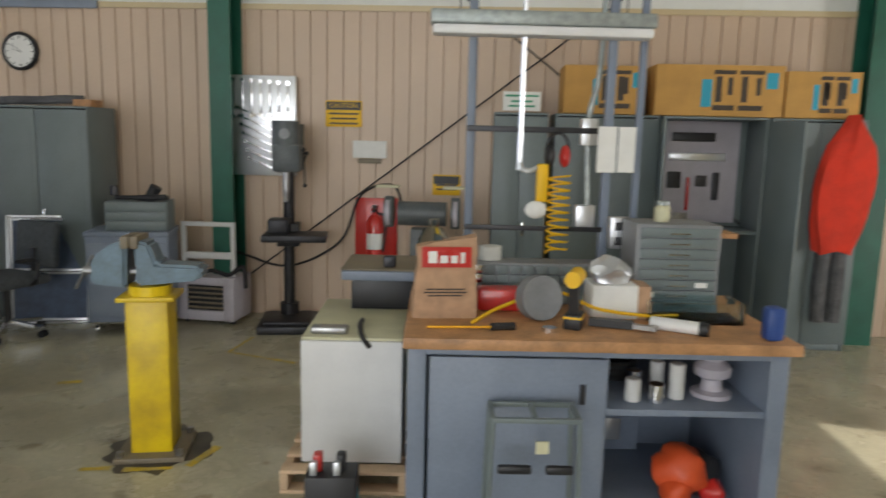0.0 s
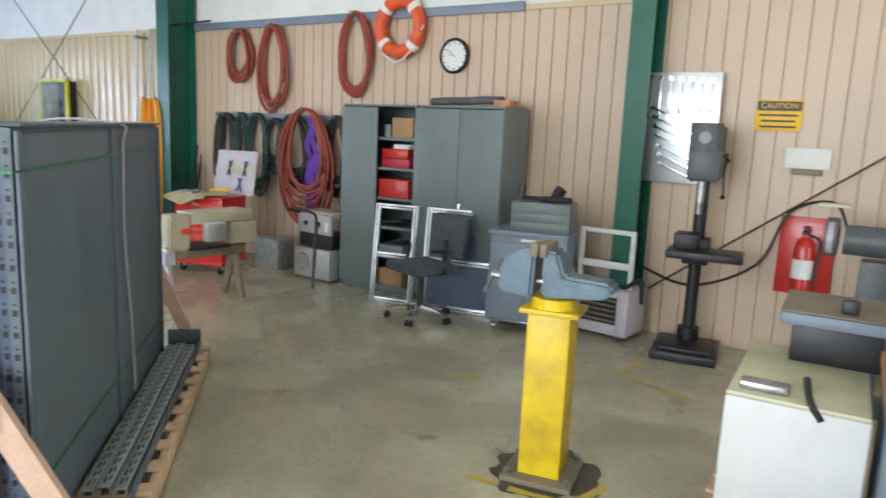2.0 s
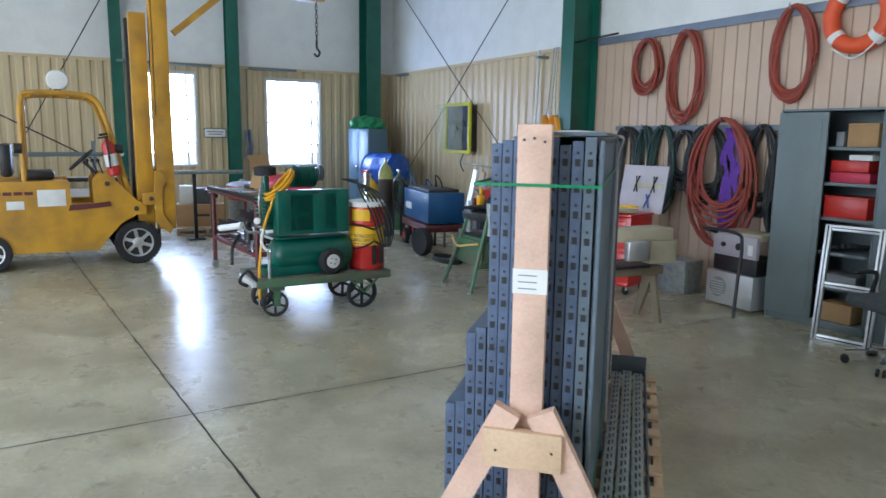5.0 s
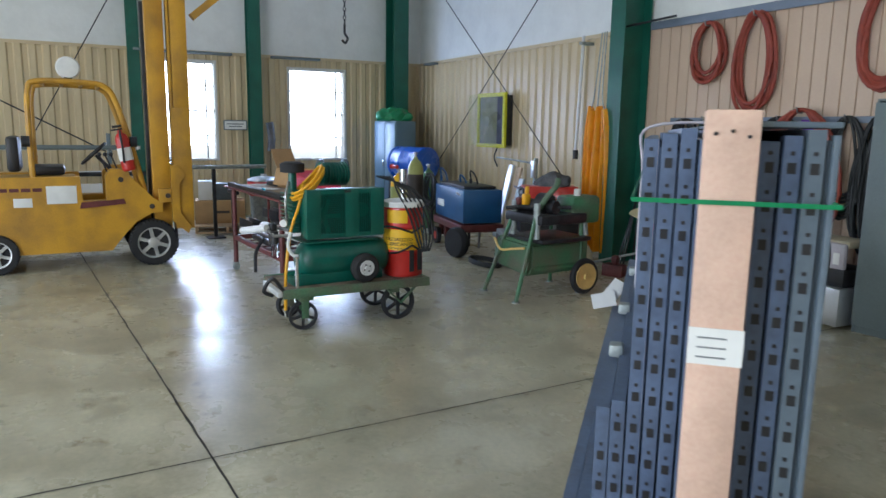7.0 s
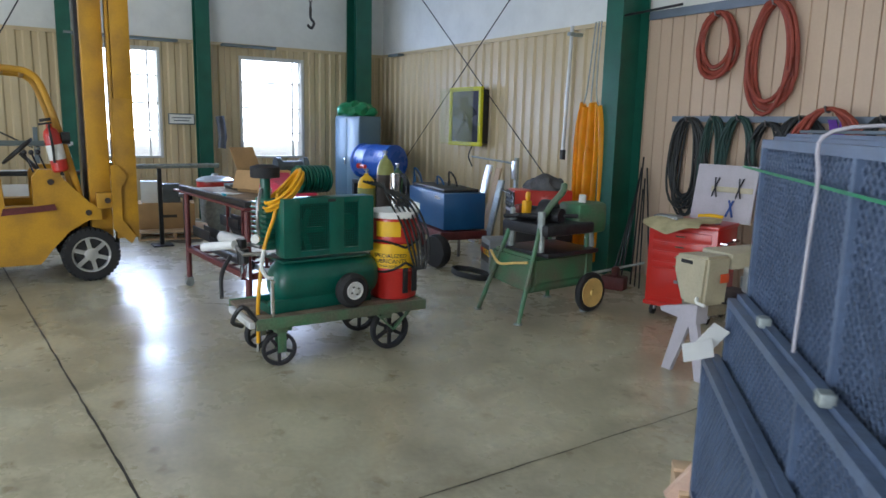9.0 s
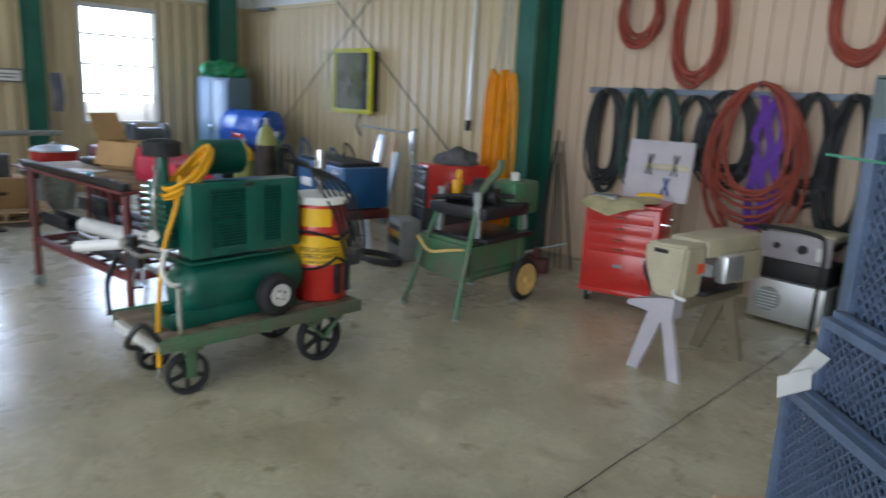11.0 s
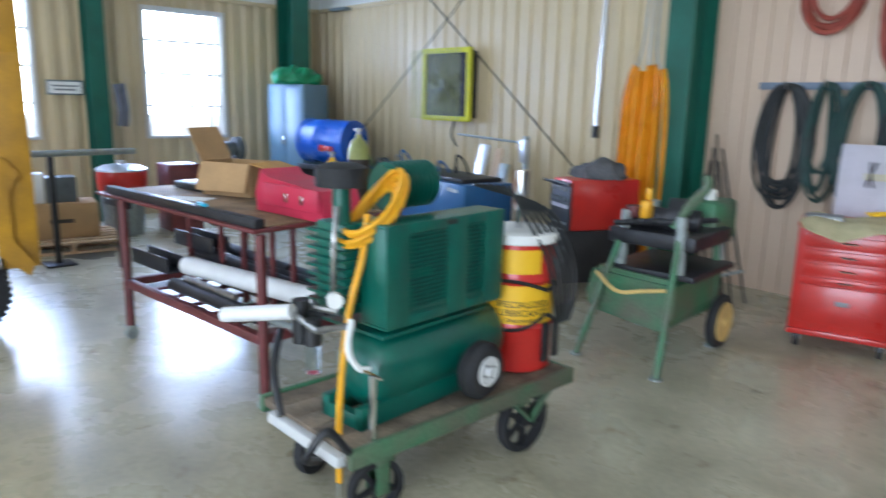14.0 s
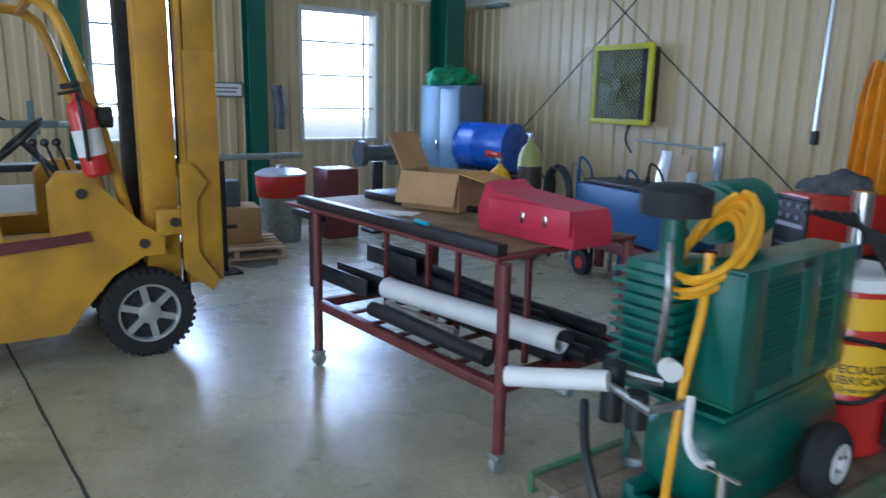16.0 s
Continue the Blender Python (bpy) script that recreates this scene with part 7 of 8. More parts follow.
f.matrix_local = pose(-0.17, 0, 0.18, 0, 62, 0)
f = boxes("flap", CARD2, e, [(0.0, 0.14, -0.13, 0.13, 0, 0.005)], 0)
f.matrix_local = pose(0.17, 0, 0.18, 0, 12, 0)
f = boxes("flap", CARD, e, [(-0.17, 0.17, -0.16, 0, 0, 0.005)], 0)
f.matrix_local = pose(0, -0.13, 0.18, 70, 0, 0)
boxes("label", PAPER, e, [(0.0, 0.1, -0.134, -0.131, 0.05, 0.11)], 0)
e = thing("paper_sheets", table_space(-0.3, -0.22, 0.966, 12), "loose white papers on the table", "paper")
for k in range(3):
    s = boxes("sheet", PAPER, e, [(-0.12, 0.12, -0.07, 0.07, 0.002 * k, 0.002 * k + 0.001)], 0)
    s.matrix_local = pose(0.05 * k, 0.02 * k, 0, 0, 0, 9 * k)
e = thing("black_tray", table_space(-0.62, 0.15, 0.966), "black plastic tray on the table", "tray")
boxes("tray", BLACK, e, [(-0.22, 0.22, -0.13, 0.13, 0, 0.05)], 0.015)
e = thing("blue_pen_knife", table_space(0.32, -0.39, 1.008, -10), "small light blue knife on the rail", "knife")
boxes("knife", LIGHTBLUE, e, [(-0.06, 0.06, -0.012, 0.012, 0, 0.018)], 0.005)
e = thing("steel_rule", table_space(0.1, 0.3, 0.966, 15), "dark steel bars lying on the table", "bars")
boxes("bar", DARKST, e, [(-0.2, 0.3, -0.02, 0.02, 0, 0.03)], 0.003)


# ---- forklift ----
FK = pose(-10.94, 0.0, 0)
e = thing("forklift", FK, "ochre yellow forklift truck with overhead guard", "forklift")
OUT = [(-1.1, 0.2), (1.05, 0.2), (1.16, 0.34), (1.32, 0.52), (1.50, 0.62), (1.62, 0.62), (1.62, 0.74), (1.52, 0.80), (1.28, 1.06), (1.26, 1.14), (1.08, 1.14), (1.02, 1.06), (1.02, 0.78), (0.78, 0.78), (0.76, 1.06), (-1.1, 1.06)]


def side_prism(bm, outline, x0, x1):
    prism(bm, [(y, z) for y, z in outline], x1 - x0, Matrix(((0, 1, 0, x0), (1, 0, 0, 0), (0, 0, 1, 0), (0, 0, 0, 1))))


bm = B()
side_prism(bm, OUT, -0.14, 0.03)
part("side_panel", bm, FORKY, e)
bm = B()
side_prism(bm, OUT, -1.05, -0.88)
part("side_panel", bm, FORKY, e)
boxes("chassis", FORKY, e, [(-0.88, -0.14, -1.1, 0.72, 0.25, 1.04), (-0.88, -0.14, 1.12, 1.5, 0.4, 0.75)], 0.02)
boxes("floor_plate", DARKST, e, [(-0.88, -0.14, 0.72, 1.12, 0.6, 0.66)], 0.004)
bm = B()
side_prism(bm, [(0.74, 0.70), (1.22, 0.74), (1.20, 0.80), (1.05, 0.785), (0.76, 0.77)], 0.03, 0.045)
part("red_step_edge", bm, REDDK, e)
boxes("data_plate", PAPER, e, [(0.03, 0.034, 0.42, 0.72, 0.76, 0.96)], 0.001)
boxes("warning_label", PAPER, e, [(0.03, 0.034, 0.10, 0.28, 0.73, 0.83)], 0.001)
boxes("mark_bar", REDDK, e, [(0.03, 0.033, -0.02, 0.05, 0.90, 0.94), (0.03, 0.033, 0.07, 0.16, 0.90, 0.94), (0.03, 0.033, 0.18, 0.27, 0.90, 0.94), (0.03, 0.033, 0.29, 0.38, 0.90, 0.94)], 0)
boxes("seat", BLACK, e, [(-0.75, -0.25, 0.25, 0.62, 1.06, 1.17)], 0.04)
boxes("seat_back", BLACK, e, [(-0.75, -0.25, 0.05, 0.18, 1.1, 1.5)], 0.04)
bm = B()
cyl(bm, (-0.5, 1.15, 1.06), (-0.5, 0.95, 1.28), 0.02, 8)
tube(bm, [(-0.5 + 0.18 * math.cos(a), 0.93 + 0.13 * math.sin(a), 1.30 + 0.12 * math.sin(a)) for a in (2 * math.pi * k / 24 for k in range(24))], 0.016, 6, True)
part("steering_wheel", bm, BLACK, e)
for k in range(3):
    bm = B()
    cyl(bm, (-0.2, 1.05 + 0.06 * k, 1.1), (-0.18, 0.98 + 0.06 * k, 1.3), 0.009, 6)
    ball(bm, (-0.18, 0.98 + 0.06 * k, 1.3), 0.025, 8)
    part("lever", bm, DARKST, e)
for x in (-0.05, -0.93):
    bm = B()
    tube(bm, smooth_pts([(x, 0.30, 1.06), (x, 0.30, 1.6), (x, 0.32, 2.0), (x, 0.42, 2.10), (x, 0.9, 2.10), (x, 1.08, 2.06), (x, 1.18, 1.9), (x, 1.32, 1.4), (x, 1.44, 0.85)], 8), 0.032, 10)
    part("guard_tube", bm, FORKY, e)
boxes("guard_roof", FORKY, e, [(-0.9, -0.08, 0.42, 0.46, 2.08, 2.12), (-0.9, -0.08, 0.62, 0.66, 2.08, 2.12), (-0.9, -0.08, 0.82, 0.86, 2.08, 2.12), (-0.9, -0.08, 1.0, 1.04, 2.06, 2.10)], 0.006)
bm = B()
lathe(bm, [(0.02, 0.0), (0.12, 0.0), (0.125, 0.02), (0.11, 0.05), (0.04, 0.06)], 22, pose(-0.15, 0.72, 2.26, 0, 90, 0))
part("work_lamp", bm, PAPER, e)
boxes("lamp_bracket", BLACK, e, [(-0.2, -0.1, 0.68, 0.76, 2.1, 2.2)], 0.01)
for y, z in ((1.30, 1.45), (0.22, 1.45)):
    bm = B()
    cyl(bm, (-0.02, y, z), (-0.02, y + 0.08, z), 0.06, 14)
    part("headlamp", bm, BLACK, e)
# mast
# far rail: greasy steel, its dark colour also holding the shade it stands in
for x, mt in ((-0.12, FORKY), (-0.66, DARKST)):
    boxes("mast_rail", mt, e, [(x - 0.06, x + 0.07, 1.53, 1.73, 0.18, 3.12)], 0.008)
    boxes("inner_rail", DARKST, e, [(x - 0.03, x + 0.04, 1.76, 1.79, 0.18, 3.0)], 0.004)
boxes("mast_cross", FORKY, e, [(-0.6, -0.18, 1.57, 1.67, 3.0, 3.12)], 0.006)
for x in (-0.35, -0.48):
    bm = B()
    cyl(bm, (x, 1.66, 0.3), (x, 1.66, 2.9), 0.035, 12)
    part("lift_cylinder", bm, DARKST, e)
boxes("hinge_lug", FORKY, e, [(-0.06, 0.05, 1.58, 1.76, 0.74, 0.90)], 0.01)
bm = B()
cyl(bm, (0.05, 1.68, 0.82), (0.07, 1.68, 0.82), 0.03, 10)
cyl(bm, (0.03, 1.50, 0.70), (0.045, 1.50, 0.70), 0.03, 10)
cyl(bm, (0.03, 1.18, 1.02), (0.045, 1.18, 1.02), 0.03, 10)
part("pin", bm, BROWNCY, e)
# ribbed carriage and boom attachment in front of the mast
for d in ((-0.16, -0.145, 1.77, 1.97, 0.42, 3.7), (0.03, 0.045, 1.77, 1.97, 0.42, 1.85), (-0.145, 0.045, 1.76, 1.78, 0.42, 3.7), (0.0, 0.045, 1.79, 1.97, 1.85, 3.7)):
    boxes("carriage_plate", FORKY, e, [d], 0.003)
for z in (0.45, 0.56, 0.72, 0.95, 1.05, 1.15, 1.33, 1.62, 1.72, 1.84):
    boxes("rib", FORKY, e, [(-0.145, 0.03, 1.78, 1.96, z, z + 0.015)], 0.001)
boxes("carriage", FORKY, e, [(-0.95, -0.16, 1.80, 1.87, 0.5, 0.62), (-0.95, -0.16, 1.80, 1.87, 1.05, 1.17)], 0.006)
bm = B()
side_prism(bm, [(1.72, 1.18), (1.79, 1.18), (1.88, 1.06), (1.81, 0.95), (1.81, 0.62), (1.93, 0.44), (1.89, 0.36), (1.72, 0.52)], 0.05, 0.08)
part("hook_plate", bm, FORKY, e)
boxes("boom", FORKY, e, [(-0.16, 0.04, 2.0, 4.05, 3.48, 3.68)], 0.008)
bm = B()
bar(bm, (-0.06, 2.05, 2.9), (-0.06, 2.75, 3.5), 0.1, 0.08)
part("boom_brace", bm, FORKY, e)
boxes("beam_clamp", RED, e, [(-0.12, 0.0, 3.0, 3.1, 3.42, 3.48)], 0.004)
bm = B()
for k in range(9):
    m = pose(-0.06, 3.95, 3.44 - 0.055 * k, 0, 0, 90 * (k % 2))
    pts = [m @ Vector((0.018 * math.cos(a), 0, 0.034 * math.sin(a))) for a in (2 * math.pi * i / 10 for i in range(10))]
    tube(bm, pts, 0.006, 5, True)
part("chain", bm, DARKST, e)
bm = B()
tube(bm, smooth_pts([(-0.06, 3.95, 2.97), (-0.06, 3.95, 2.86), (-0.06, 3.99, 2.80), (-0.06, 3.96, 2.74), (-0.06, 3.91, 2.77)]), 0.016, 7)
part("hook", bm, DARKST, e)


def truck_wheel(parent, x, y, r, w):
    m = pose(x, y, r, 0, 90, 0)
    bm = B()
    lathe(bm, [(r * 0.68, -w / 2), (r * 0.93, -w / 2), (r, -w * 0.36), (r, w * 0.36), (r * 0.93, w / 2), (r * 0.68, w / 2), (r * 0.66, w * 0.3)], 40, m)
    for k in range(36):
        a = 2 * math.pi * k / 36
        for s in (-1, 1):
            box(bm, r * 0.93, r * 1.015, -0.012, 0.012, s * w * 0.36 - 0.03, s * w * 0.36 + 0.03, m @ Matrix.Rotation(a + 0.08 * s, 4, "Z"))
    t = part("wheel", bm, RUBBER, parent)
    bm = B()
    ring = [(r * 0.70, w * 0.28), (r * 0.70, w * 0.46), (r * 0.62, w * 0.44), (r * 0.60, w * 0.3)]
    lathe(bm, ring, 36, m)
    bmesh.ops.delete(bm, geom=[f for f in bm.faces if len(f.verts) > 4], context="FACES")
    for k in range(6):
        a = 2 * math.pi * k / 6 + 0.2
        vs = box(bm, r * 0.12, r * 0.64, -r * 0.075, r * 0.075, w * 0.3, w * 0.40, m @ Matrix.Rotation(a, 4, "Z"))
    vs = lathe(bm, [(r * 0.24, w * 0.28), (r * 0.24, w * 0.46), (r * 0.14, w * 0.5)], 20, m)
    part("rim", bm, ALU, t)
    bm = B()
    cyl(bm, m @ Vector((0, 0, w * 0.0)), m @ Vector((0, 0, w * 0.27)), r * 0.67, 30)
    part("brake_drum", bm, GUNGREY, t)


for x in (0.0, -1.0):
    truck_wheel(e, x - 0.02, 1.50, 0.27, 0.2)
    truck_wheel(e, x - 0.02, -0.10, 0.22, 0.18)
extinguisher(FK @ pose(0.02, 1.28, 1.12, 10, 0, 0), "red fire extinguisher strapped to the forklift")


# ---- west end ----
e = thing("steel_locker", pose(-14.70, 5.86, 0, 0, 0, 9), "slate blue steel locker with closed doors", "locker")
boxes("body", LOCKBL, e, [(0, 0.76, 0.015, 0.45, 0, 1.78)], 0.008)
for xa, xb in ((0.015, 0.377), (0.383, 0.745)):
    boxes("door", LOCKBL, e, [(xa, xb, 0, 0.015, 0.06, 1.74)], 0.004)
boxes("handle", CHROME, e, [(0.335, 0.36, -0.025, 0.0, 0.95, 1.06)], 0.003)
e = thing("green_bag", pose(-14.36, 6.12, 1.78), "bundled green plastic tarp on the locker", "tarp")
bm = B()
bmesh.ops.create_icosphere(bm, subdivisions=4, radius=0.3, matrix=Matrix.Translation((0, 0.0, 0.08)) @ Matrix.Diagonal((1.0, 1.2, 0.55, 1)))
for v in bm.verts:
    v.co += noise.noise_vector(v.co * 9) * 0.06
    v.co.z = max(0.0, v.co.z)
part("tarp", bm, TARP, e)
e = thing("blue_barrel", pose(-13.45, 6.1, 0.74, 0, 0, 15), "blue plastic barrel lying on a stand", "barrel")
bm = B()
lathe(bm, [(0.26, -0.4), (0.29, -0.39), (0.29, -0.36), (0.275, -0.34), (0.285, -0.1), (0.29, -0.08), (0.285, -0.06), (0.285, 0.34), (0.29, 0.36), (0.29, 0.39), (0.26, 0.4)], 32, pose(0, 0, 0.3, 0, 90, 0))
part("barrel", bm, BLUE, e)
e2 = thing("barrel_stand", pose(-13.45, 6.1, 0, 0, 0, 15), "dark steel stand under the blue barrel", "stand")
boxes("frame", DARKST, e2, [(-0.35, 0.35, -0.28, -0.22, 0.68, 0.745), (-0.35, 0.35, 0.22, 0.28, 0.68, 0.745), (-0.35, -0.3, -0.28, 0.28, 0, 0.68), (0.3, 0.35, -0.28, 0.28, 0, 0.68)], 0.004)


def gas_cylinder(m, r, h, body, label, top=None):
    e = thing("gas_cylinder", m, label, "gas cylinder", "gas cylinders")
    bm = B()
    lathe(bm, [(r * 0.9, 0), (r, 0.02), (r, h * 0.78)], 22)
    part("body", bm, body, e)
    bm = B()
    lathe(bm, [(r, h * 0.78), (r * 0.92, h * 0.87), (r * 0.6, h * 0.94), (r * 0.28, h * 0.97), (r * 0.25, h)], 22)
    part("shoulder", bm, top or body, e)
    bm = B()
    cyl(bm, (0, 0, h), (0, 0, h + 0.07), 0.02, 10)
    cyl(bm, (-0.06, 0, h + 0.05), (0.04, 0, h + 0.05), 0.018, 10)
    part("valve", bm, STEEL, e)
    return e


gas_cylinder(pose(-11.89, 5.41, 0), 0.125, 1.22, BROWNCY, "dark gas cylinder with olive shoulder and valve", OLIVE)
gas_cylinder(pose(-12.19, 5.26, 0), 0.13, 0.95, OLIVE, "short yellow-green gas cylinder", SIGNY)
gas_cylinder(pose(-12.54, 5.96, 0), 0.11, 1.0, GREENOLD, "short green gas cylinder behind the welder")
e = thing("red_regulator", pose(-12.19, 5.21, 1.02), "red regulator with gauges on a cylinder", "regulator")
bm = B()
cyl(bm, (-0.1, 0, 0.03), (0.05, 0, 0.03), 0.03, 12)
cyl(bm, (-0.1, 0, 0.03), (-0.14, -0.02, 0.03), 0.04, 14)
part("regulator", bm, RED, e)
coil("welding_lead", -11.55, 0.98, 0.34, 0.5, 0.014, 7, HOSEBLK, "coiled black welding lead lying behind the welder", y=5.5, category="cable")

e = thing("engine_welder", pose(-10.56, 5.56, 0, 0, 0, -10), "blue engine-driven welder on a red wheeled trailer", "welder")
boxes("case", BLUEWD, e, [(-0.62, 0.62, -0.25, 0.3, 0.42, 0.86)], 0.015)
boxes("front_panel", BLACK, e, [(-0.64, -0.62, -0.22, 0.27, 0.46, 0.84)], 0.004)
boxes("top_frame", BLACK, e, [(-0.6, 0.5, -0.2, 0.26, 0.86, 0.9)], 0.01)
boxes("trailer", REDDK, e, [(-0.62, 0.62, -0.28, 0.33, 0.30, 0.40), (-0.62, -0.54, -0.2, -0.14, 0.1, 0.3), (-0.36, -0.28, -0.2, -0.14, 0.1, 0.3)], 0.006)
boxes("logo_oval", PAPER, e, [(-0.42, -0.2, -0.254, -0.25, 0.56, 0.66)], 0.001)
bm = B()
cyl(bm, (-0.46, -0.255, 0.61), (-0.46, -0.25, 0.61), 0.05, 18)
part("logo_disc", bm, PAPER, e)
words("Wildcat", 0.055, pose(0.42, -0.253, 0.78), PAPER, e)
for x in (-0.45, 0.25):
    bm = B()
    cyl(bm, (x, -0.3, 0.12), (x, -0.24, 0.12), 0.12, 22)
    w = part("wheel", bm, RUBBER, e)
    bm = B()
    cyl(bm, (x, -0.306, 0.12), (x, -0.30, 0.12), 0.06, 16)
    part("hub", bm, RED, w)
e = thing("large_tyre", pose(-9.89, 5.06, 0.2, 0, 0, 10), "dark wheel standing by the welder", "tyre")
bm = B()
lathe(bm, [(0.1, -0.06), (0.18, -0.06), (0.2, -0.02), (0.2, 0.02), (0.18, 0.06), (0.1, 0.06)], 26, pose(0, 0, 0, 90, 0, 0))
part("tyre", bm, RUBBER, e)
for i in range(9):
    e = thing("regulator_clutter", pose(-12.0 + 0.2 * i, 5.6 + 0.05 * (i % 3), 0.0), "hoses and fittings piled around the gas cylinders", "fittings", "welding clutter")
    bm = B()
    z = 0.75 + 0.07 * (i % 4)
    cyl(bm, (0, 0, 0), (0.02, 0, z), 0.02, 8)
    tube(bm, smooth_pts([(0.02, 0, z), (0.08, -0.04, z + 0.12), (0.16, 0, z + 0.04), (0.2, 0.03, z - 0.15)]), 0.012, 6)
    part("pipe", bm, (BLUEWD, DARKST, STEEL)[i % 3], e)

e = thing("coat_rail", pose(-10.75, 6.8, 0), "steel rail on a post with boards leaning on it", "rail")
bm = B()
cyl(bm, (-1.0, 0, 1.21), (0.12, 0, 1.16), 0.014, 8)
part("rail", bm, GALV, e)
boxes("post", GALV, e, [(0.06, 0.11, -0.02, 0.03, 0, 1.24)], 0.004)
boxes("outlet", ALU, e, [(0.04, 0.13, -0.05, -0.02, 0.95, 1.2)], 0.004)
for x, w, h, m in ((-11.35, 0.14, 1.15, ALU), (-11.1, 0.12, 1.12, WOOD), (-10.98, 0.13, 0.95, GALV)):
    e = thing("leaning_board", pose(x, 6.5, 0, -14, 0, 0), "narrow board leaning against the rail", "board", "leaning boards")
    boxes("board", m, e, [(0, w, 0, 0.03, 0, h)], 0.004)

e = thing("red_welder", pose(-9.29, 5.81, 0, 0, 0, -25), "red wire-feed welder with black control panel on a cart", "welder")
boxes("case", RED, e, [(0.02, 0.34, -0.16, 0.5, 0.55, 0.98)], 0.012)
boxes("control_panel", BLACK, e, [(0.0, 0.36, -0.18, -0.16, 0.2, 0.96)], 0.006)
for x in (0.08, 0.18, 0.28):
    for z in (0.82, 0.90):
        bm = B()
        cyl(bm, (x, -0.2, z), (x, -0.18, z), 0.018, 10)
        part("knob", bm, GUNGREY, e)
boxes("nameplate", LILAC, e, [(0.03, 0.33, -0.184, -0.18, 0.74, 0.77)], 0)
for k in range(6):
    boxes("vent", GUNGREY, e, [(0.05, 0.31, -0.185, -0.18, 0.3 + 0.06 * k, 0.32 + 0.06 * k)], 0)
boxes("cart", BLACK, e, [(0.0, 0.36, -0.2, 0.52, 0.1, 0.55)], 0.008)
bm = B()
cyl(bm, (-0.06, -0.22, 0.95), (0.42, -0.22, 0.95), 0.012, 8)
part("handle", bm, BLACK, e)
e = thing("grey_rag_heap", pose(-9.09, 5.96, 0.98), "dark grey cloth heaped on the red welder", "cloth")
bm = B()
bmesh.ops.create_icosphere(bm, subdivisions=4, radius=0.2, matrix=Matrix.Diagonal((1.2, 1, 0.7, 1)))
for v in bm.verts:
    v.co += noise.noise_vector(v.co * 8) * 0.07
    v.co.z = max(0.0, v.co.z)
part("cloth", bm, RAG, e)
e = thing("battery_charger", pose(-9.49, 5.41, 0, 0, 0, -20), "grey battery charger with red and yellow print", "charger")
boxes("case", GUNGREY, e, [(0, 0.36, 0, 0.25, 0, 0.42)], 0.012)
boxes("panel", BLACK, e, [(0.03, 0.33, -0.006, 0.0, 0.16, 0.36)], 0.002)
words("MAX", 0.09, pose(0.1, -0.0085, 0.25), RED, e)
words("100XL", 0.1, pose(0.24, -0.0085, 0.24), SIGNY, e)
e = thing("charger_cable", pose(-9.44, 5.16, 0), "black cable looped on the floor", "cable")
bm = B()
for k in range(3):
    tube(bm, [(0.3 * math.cos(a) + 0.1, 0.14 * math.sin(a), 0.015 + 0.02 * k) for a in (2 * math.pi * i / 26 for i in range(26))], 0.013, 6, True)
part("coil", bm, HOSEBLK, e)

# under the windows
e = thing("pallet_box", pose(-13.45, 2.75, 0.12, 0, 0, 80), "brown cardboard carton on a pallet", "box")
boxes("carton", CARD, e, [(-0.4, 0.36, -0.05, 0.4, 0, 0.36)], 0.006)
boxes("print", BROWNCY, e, [(-0.1, 0.12, -0.053, -0.05, 0.16, 0.2)], 0)
pallet(pose(-13.2, 2.3, 0, 0, 0, 80), 0.95, 0.9, 6, "pine pallet under a carton by the wall")
e = thing("white_carton", pose(-13.6, 2.55, 0.48, 0, 0, 80), "white carton and dark box on top of the carton", "box")
boxes("carton", PAPER, e, [(-0.12, 0.1, -0.05, 0.2, 0, 0.3)], 0.004)
boxes("dark_box", GREYMC, e, [(0.12, 0.4, -0.05, 0.2, 0, 0.26)], 0.004)
e = thing("rubbish_bin", pose(-13.95, 3.55, 0), "galvanised bin with a red band and lid", "bin")
bm = B()
lathe(bm, [(0.2, 0), (0.21, 0.02), (0.25, 0.62)], 26)
part("can", bm, GALV, e)
bm = B()
lathe(bm, [(0.255, 0.5), (0.265, 0.52), (0.275, 0.72), (0.27, 0.74)], 26)
part("red_band", bm, RED, e)
bm = B()
lathe(bm, [(0.28, 0.74), (0.28, 0.76), (0.2, 0.80), (0.05, 0.82), (0.05, 0.85)], 26)
part("lid", bm, ALU, e)
e = thing("red_stool", pose(-13.9, 4.2, 0), "red steel bin beside the wall", "bin")
boxes("body", REDDK, e, [(-0.2, 0.2, -0.2, 0.2, 0, 0.8)], 0.02)
e = thing("grinder_on_stand", pose(-13.9, 4.75, 0), "bench grinder on a dark stand below the window", "grinder")
boxes("stand", DARKST, e, [(-0.15, 0.15, -0.15, 0.15, 0, 0.04), (-0.05, 0.05, -0.05, 0.05, 0.04, 0.85)], 0.01)
bm = B()
cyl(bm, (0, -0.2, 0.95), (0, 0.2, 0.95), 0.09, 16)
cyl(bm, (0, 0.18, 0.95), (0, 0.26, 0.95), 0.15, 20)
cyl(bm, (0, -0.26, 0.95), (0, -0.18, 0.95), 0.15, 20)
part("motor", bm, GREYMC, e)
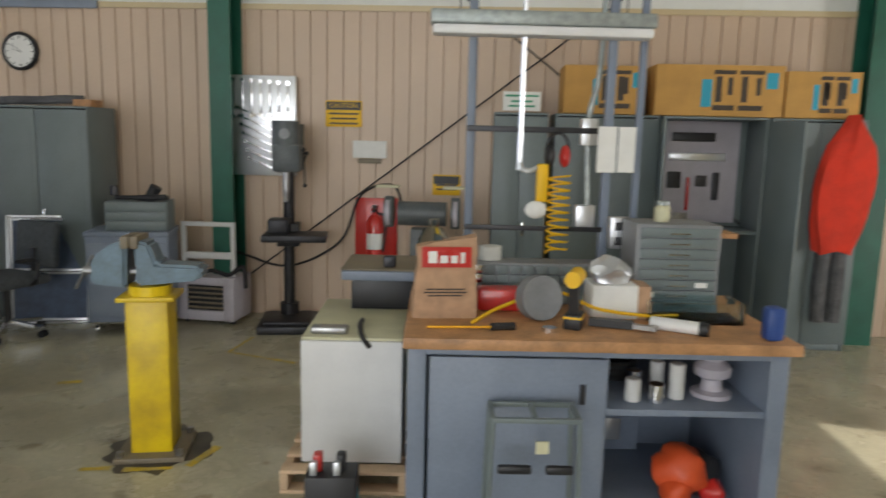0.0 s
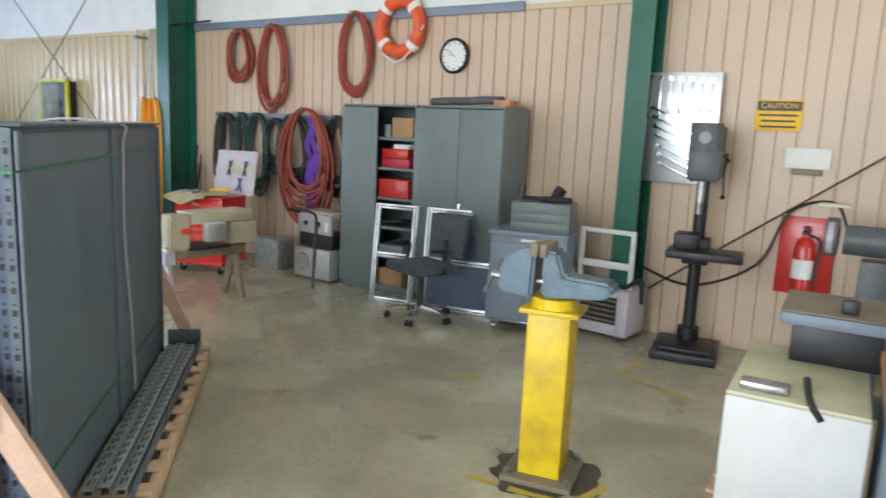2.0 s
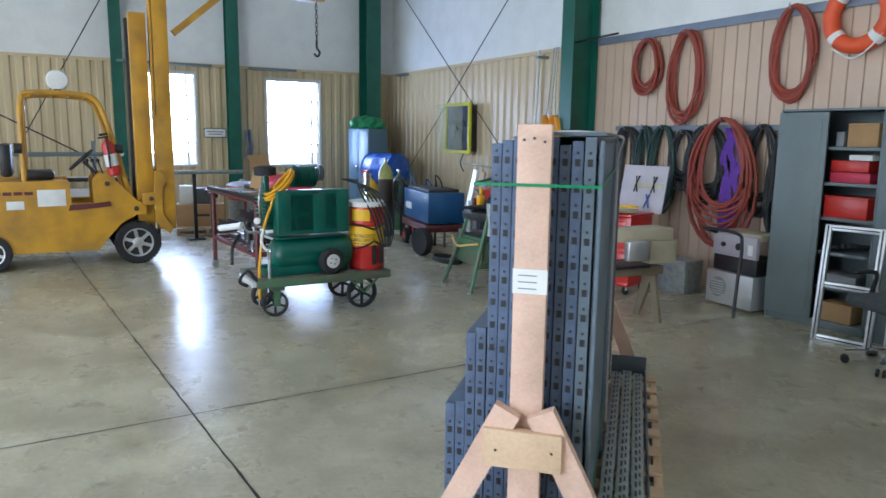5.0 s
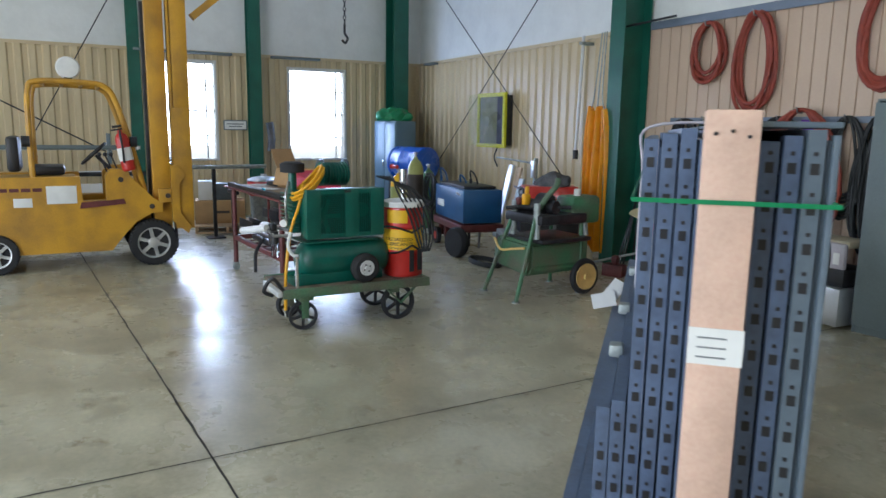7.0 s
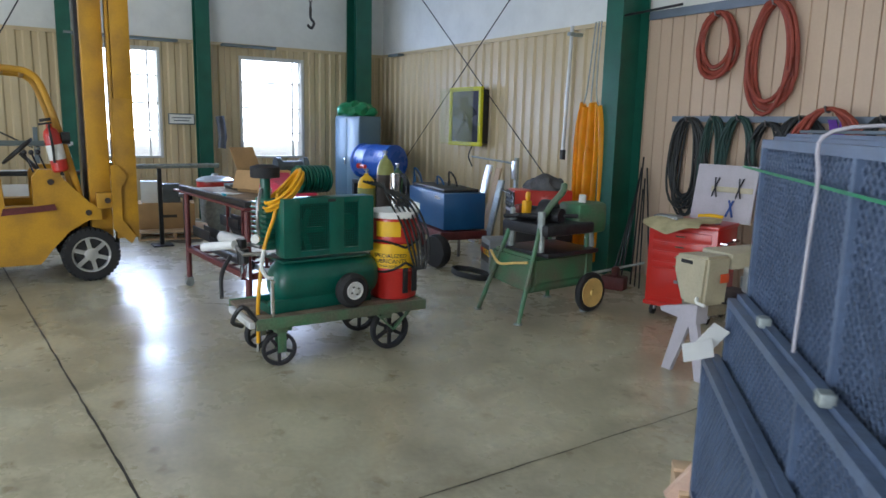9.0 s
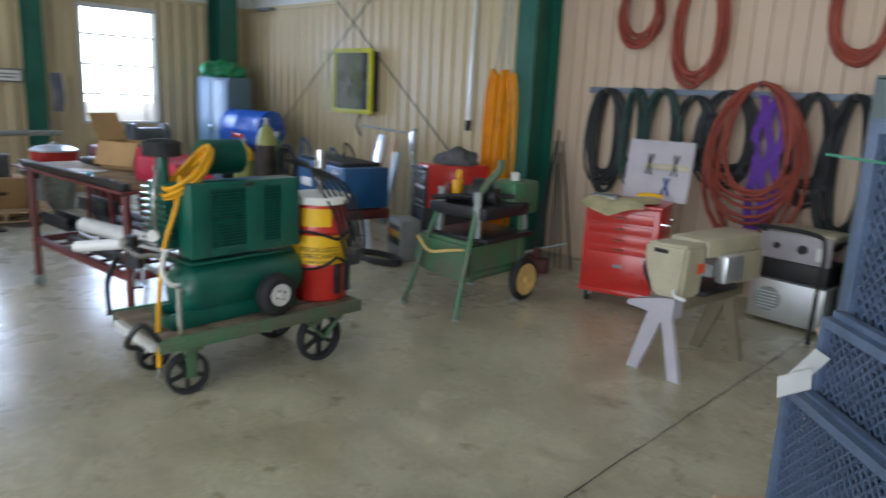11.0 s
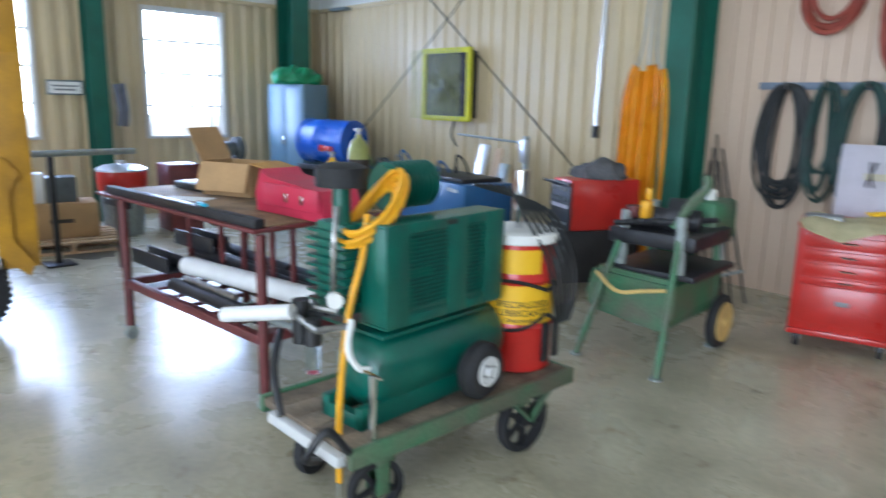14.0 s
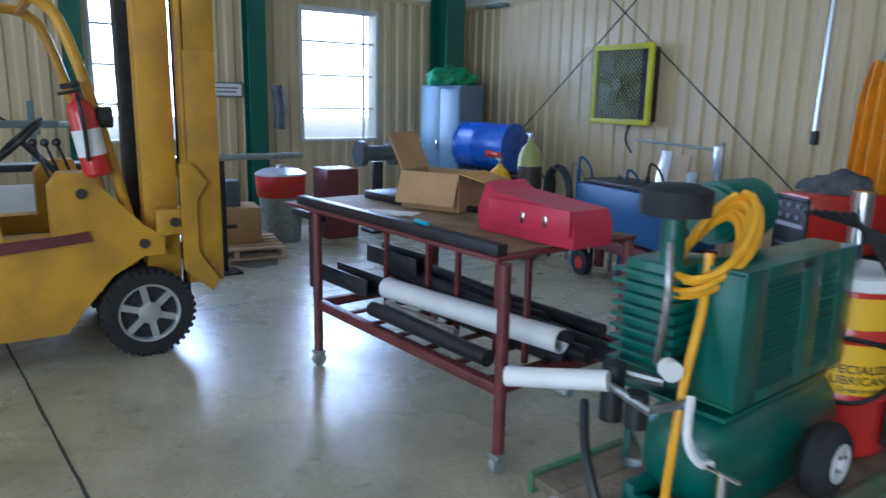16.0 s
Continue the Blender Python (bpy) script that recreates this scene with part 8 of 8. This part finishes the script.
e = thing("long_conduit_pole", pose(-12.7, 2.2, 1.05), "long grey pole lying along the west stock rack", "pole")
bm = B()
cyl(bm, (0, 0.0, 0), (-0.05, 1.1, 0.0), 0.03, 12)
part("pole", bm, GALV, e)
boxes("stand", DARKST, e, [(-0.05, 0.0, 0.3, 0.35, -1.05, -0.03), (-0.15, 0.1, 0.2, 0.45, -1.05, -1.03)], 0.003)
e = thing("dark_coat", pose(-14.9, 3.92, 1.2), "dark jacket hung beside the green column", "coat")
bm = B()
tube(bm, [(0, 0, 0), (0.01, 0.02, 0.2), (0, 0, 0.4), (0, -0.02, 0.52)], 0.07, 8)
part("cloth", bm, RAG, e)
e = thing("stock_rack", pose(-14.3, 0.2, 0), "steel rack with long stock and pale pipes", "rack")
for y in (-2.2, -0.6, 1.0):
    boxes("upright", GREYCAB, e, [(-0.3, -0.24, y, y + 0.06, 0, 1.5), (-0.3, 0.35, y, y + 0.05, 0.35, 0.4), (-0.3, 0.35, y, y + 0.05, 0.8, 0.85), (-0.3, 0.35, y, y + 0.05, 1.2, 1.25)], 0.004)
for i in range(10):
    bm = B()
    z = (0.43, 0.88, 1.28)[i % 3]
    x = -0.15 + 0.05 * i
    cyl(bm, (x, -2.6, z), (x, 1.4 + 0.04 * (i % 4), z), 0.025 + 0.008 * (i % 2), 10)
    part("stock", bm, (GALV, PVC, WHITE, DARKST)[i % 4], e)
boxes("stock_board", PVC, e, [(0.36, 0.4, -2.5, 1.2, 0.42, 0.75)], 0.004)
boxes("drain_cover_edge", GREYCAB, e, [(0.36, 0.4, -2.5, 1.2, 1.27, 1.33)], 0.004)
e = thing("floor_drain", pose(-6.05, -0.35, 0.0), "dark round cast-iron floor drain", "drain", kind="structure")
bm = B()
cyl(bm, (0, 0, -0.02), (0, 0, 0.003), 0.14, 28)
part("cover", bm, DARKST, e)
for i in range(5):
    boxes("slot", BLACK, e, [(-0.09, 0.09, -0.08 + 0.035 * i, -0.065 + 0.035 * i, 0.003, 0.005)], 0)
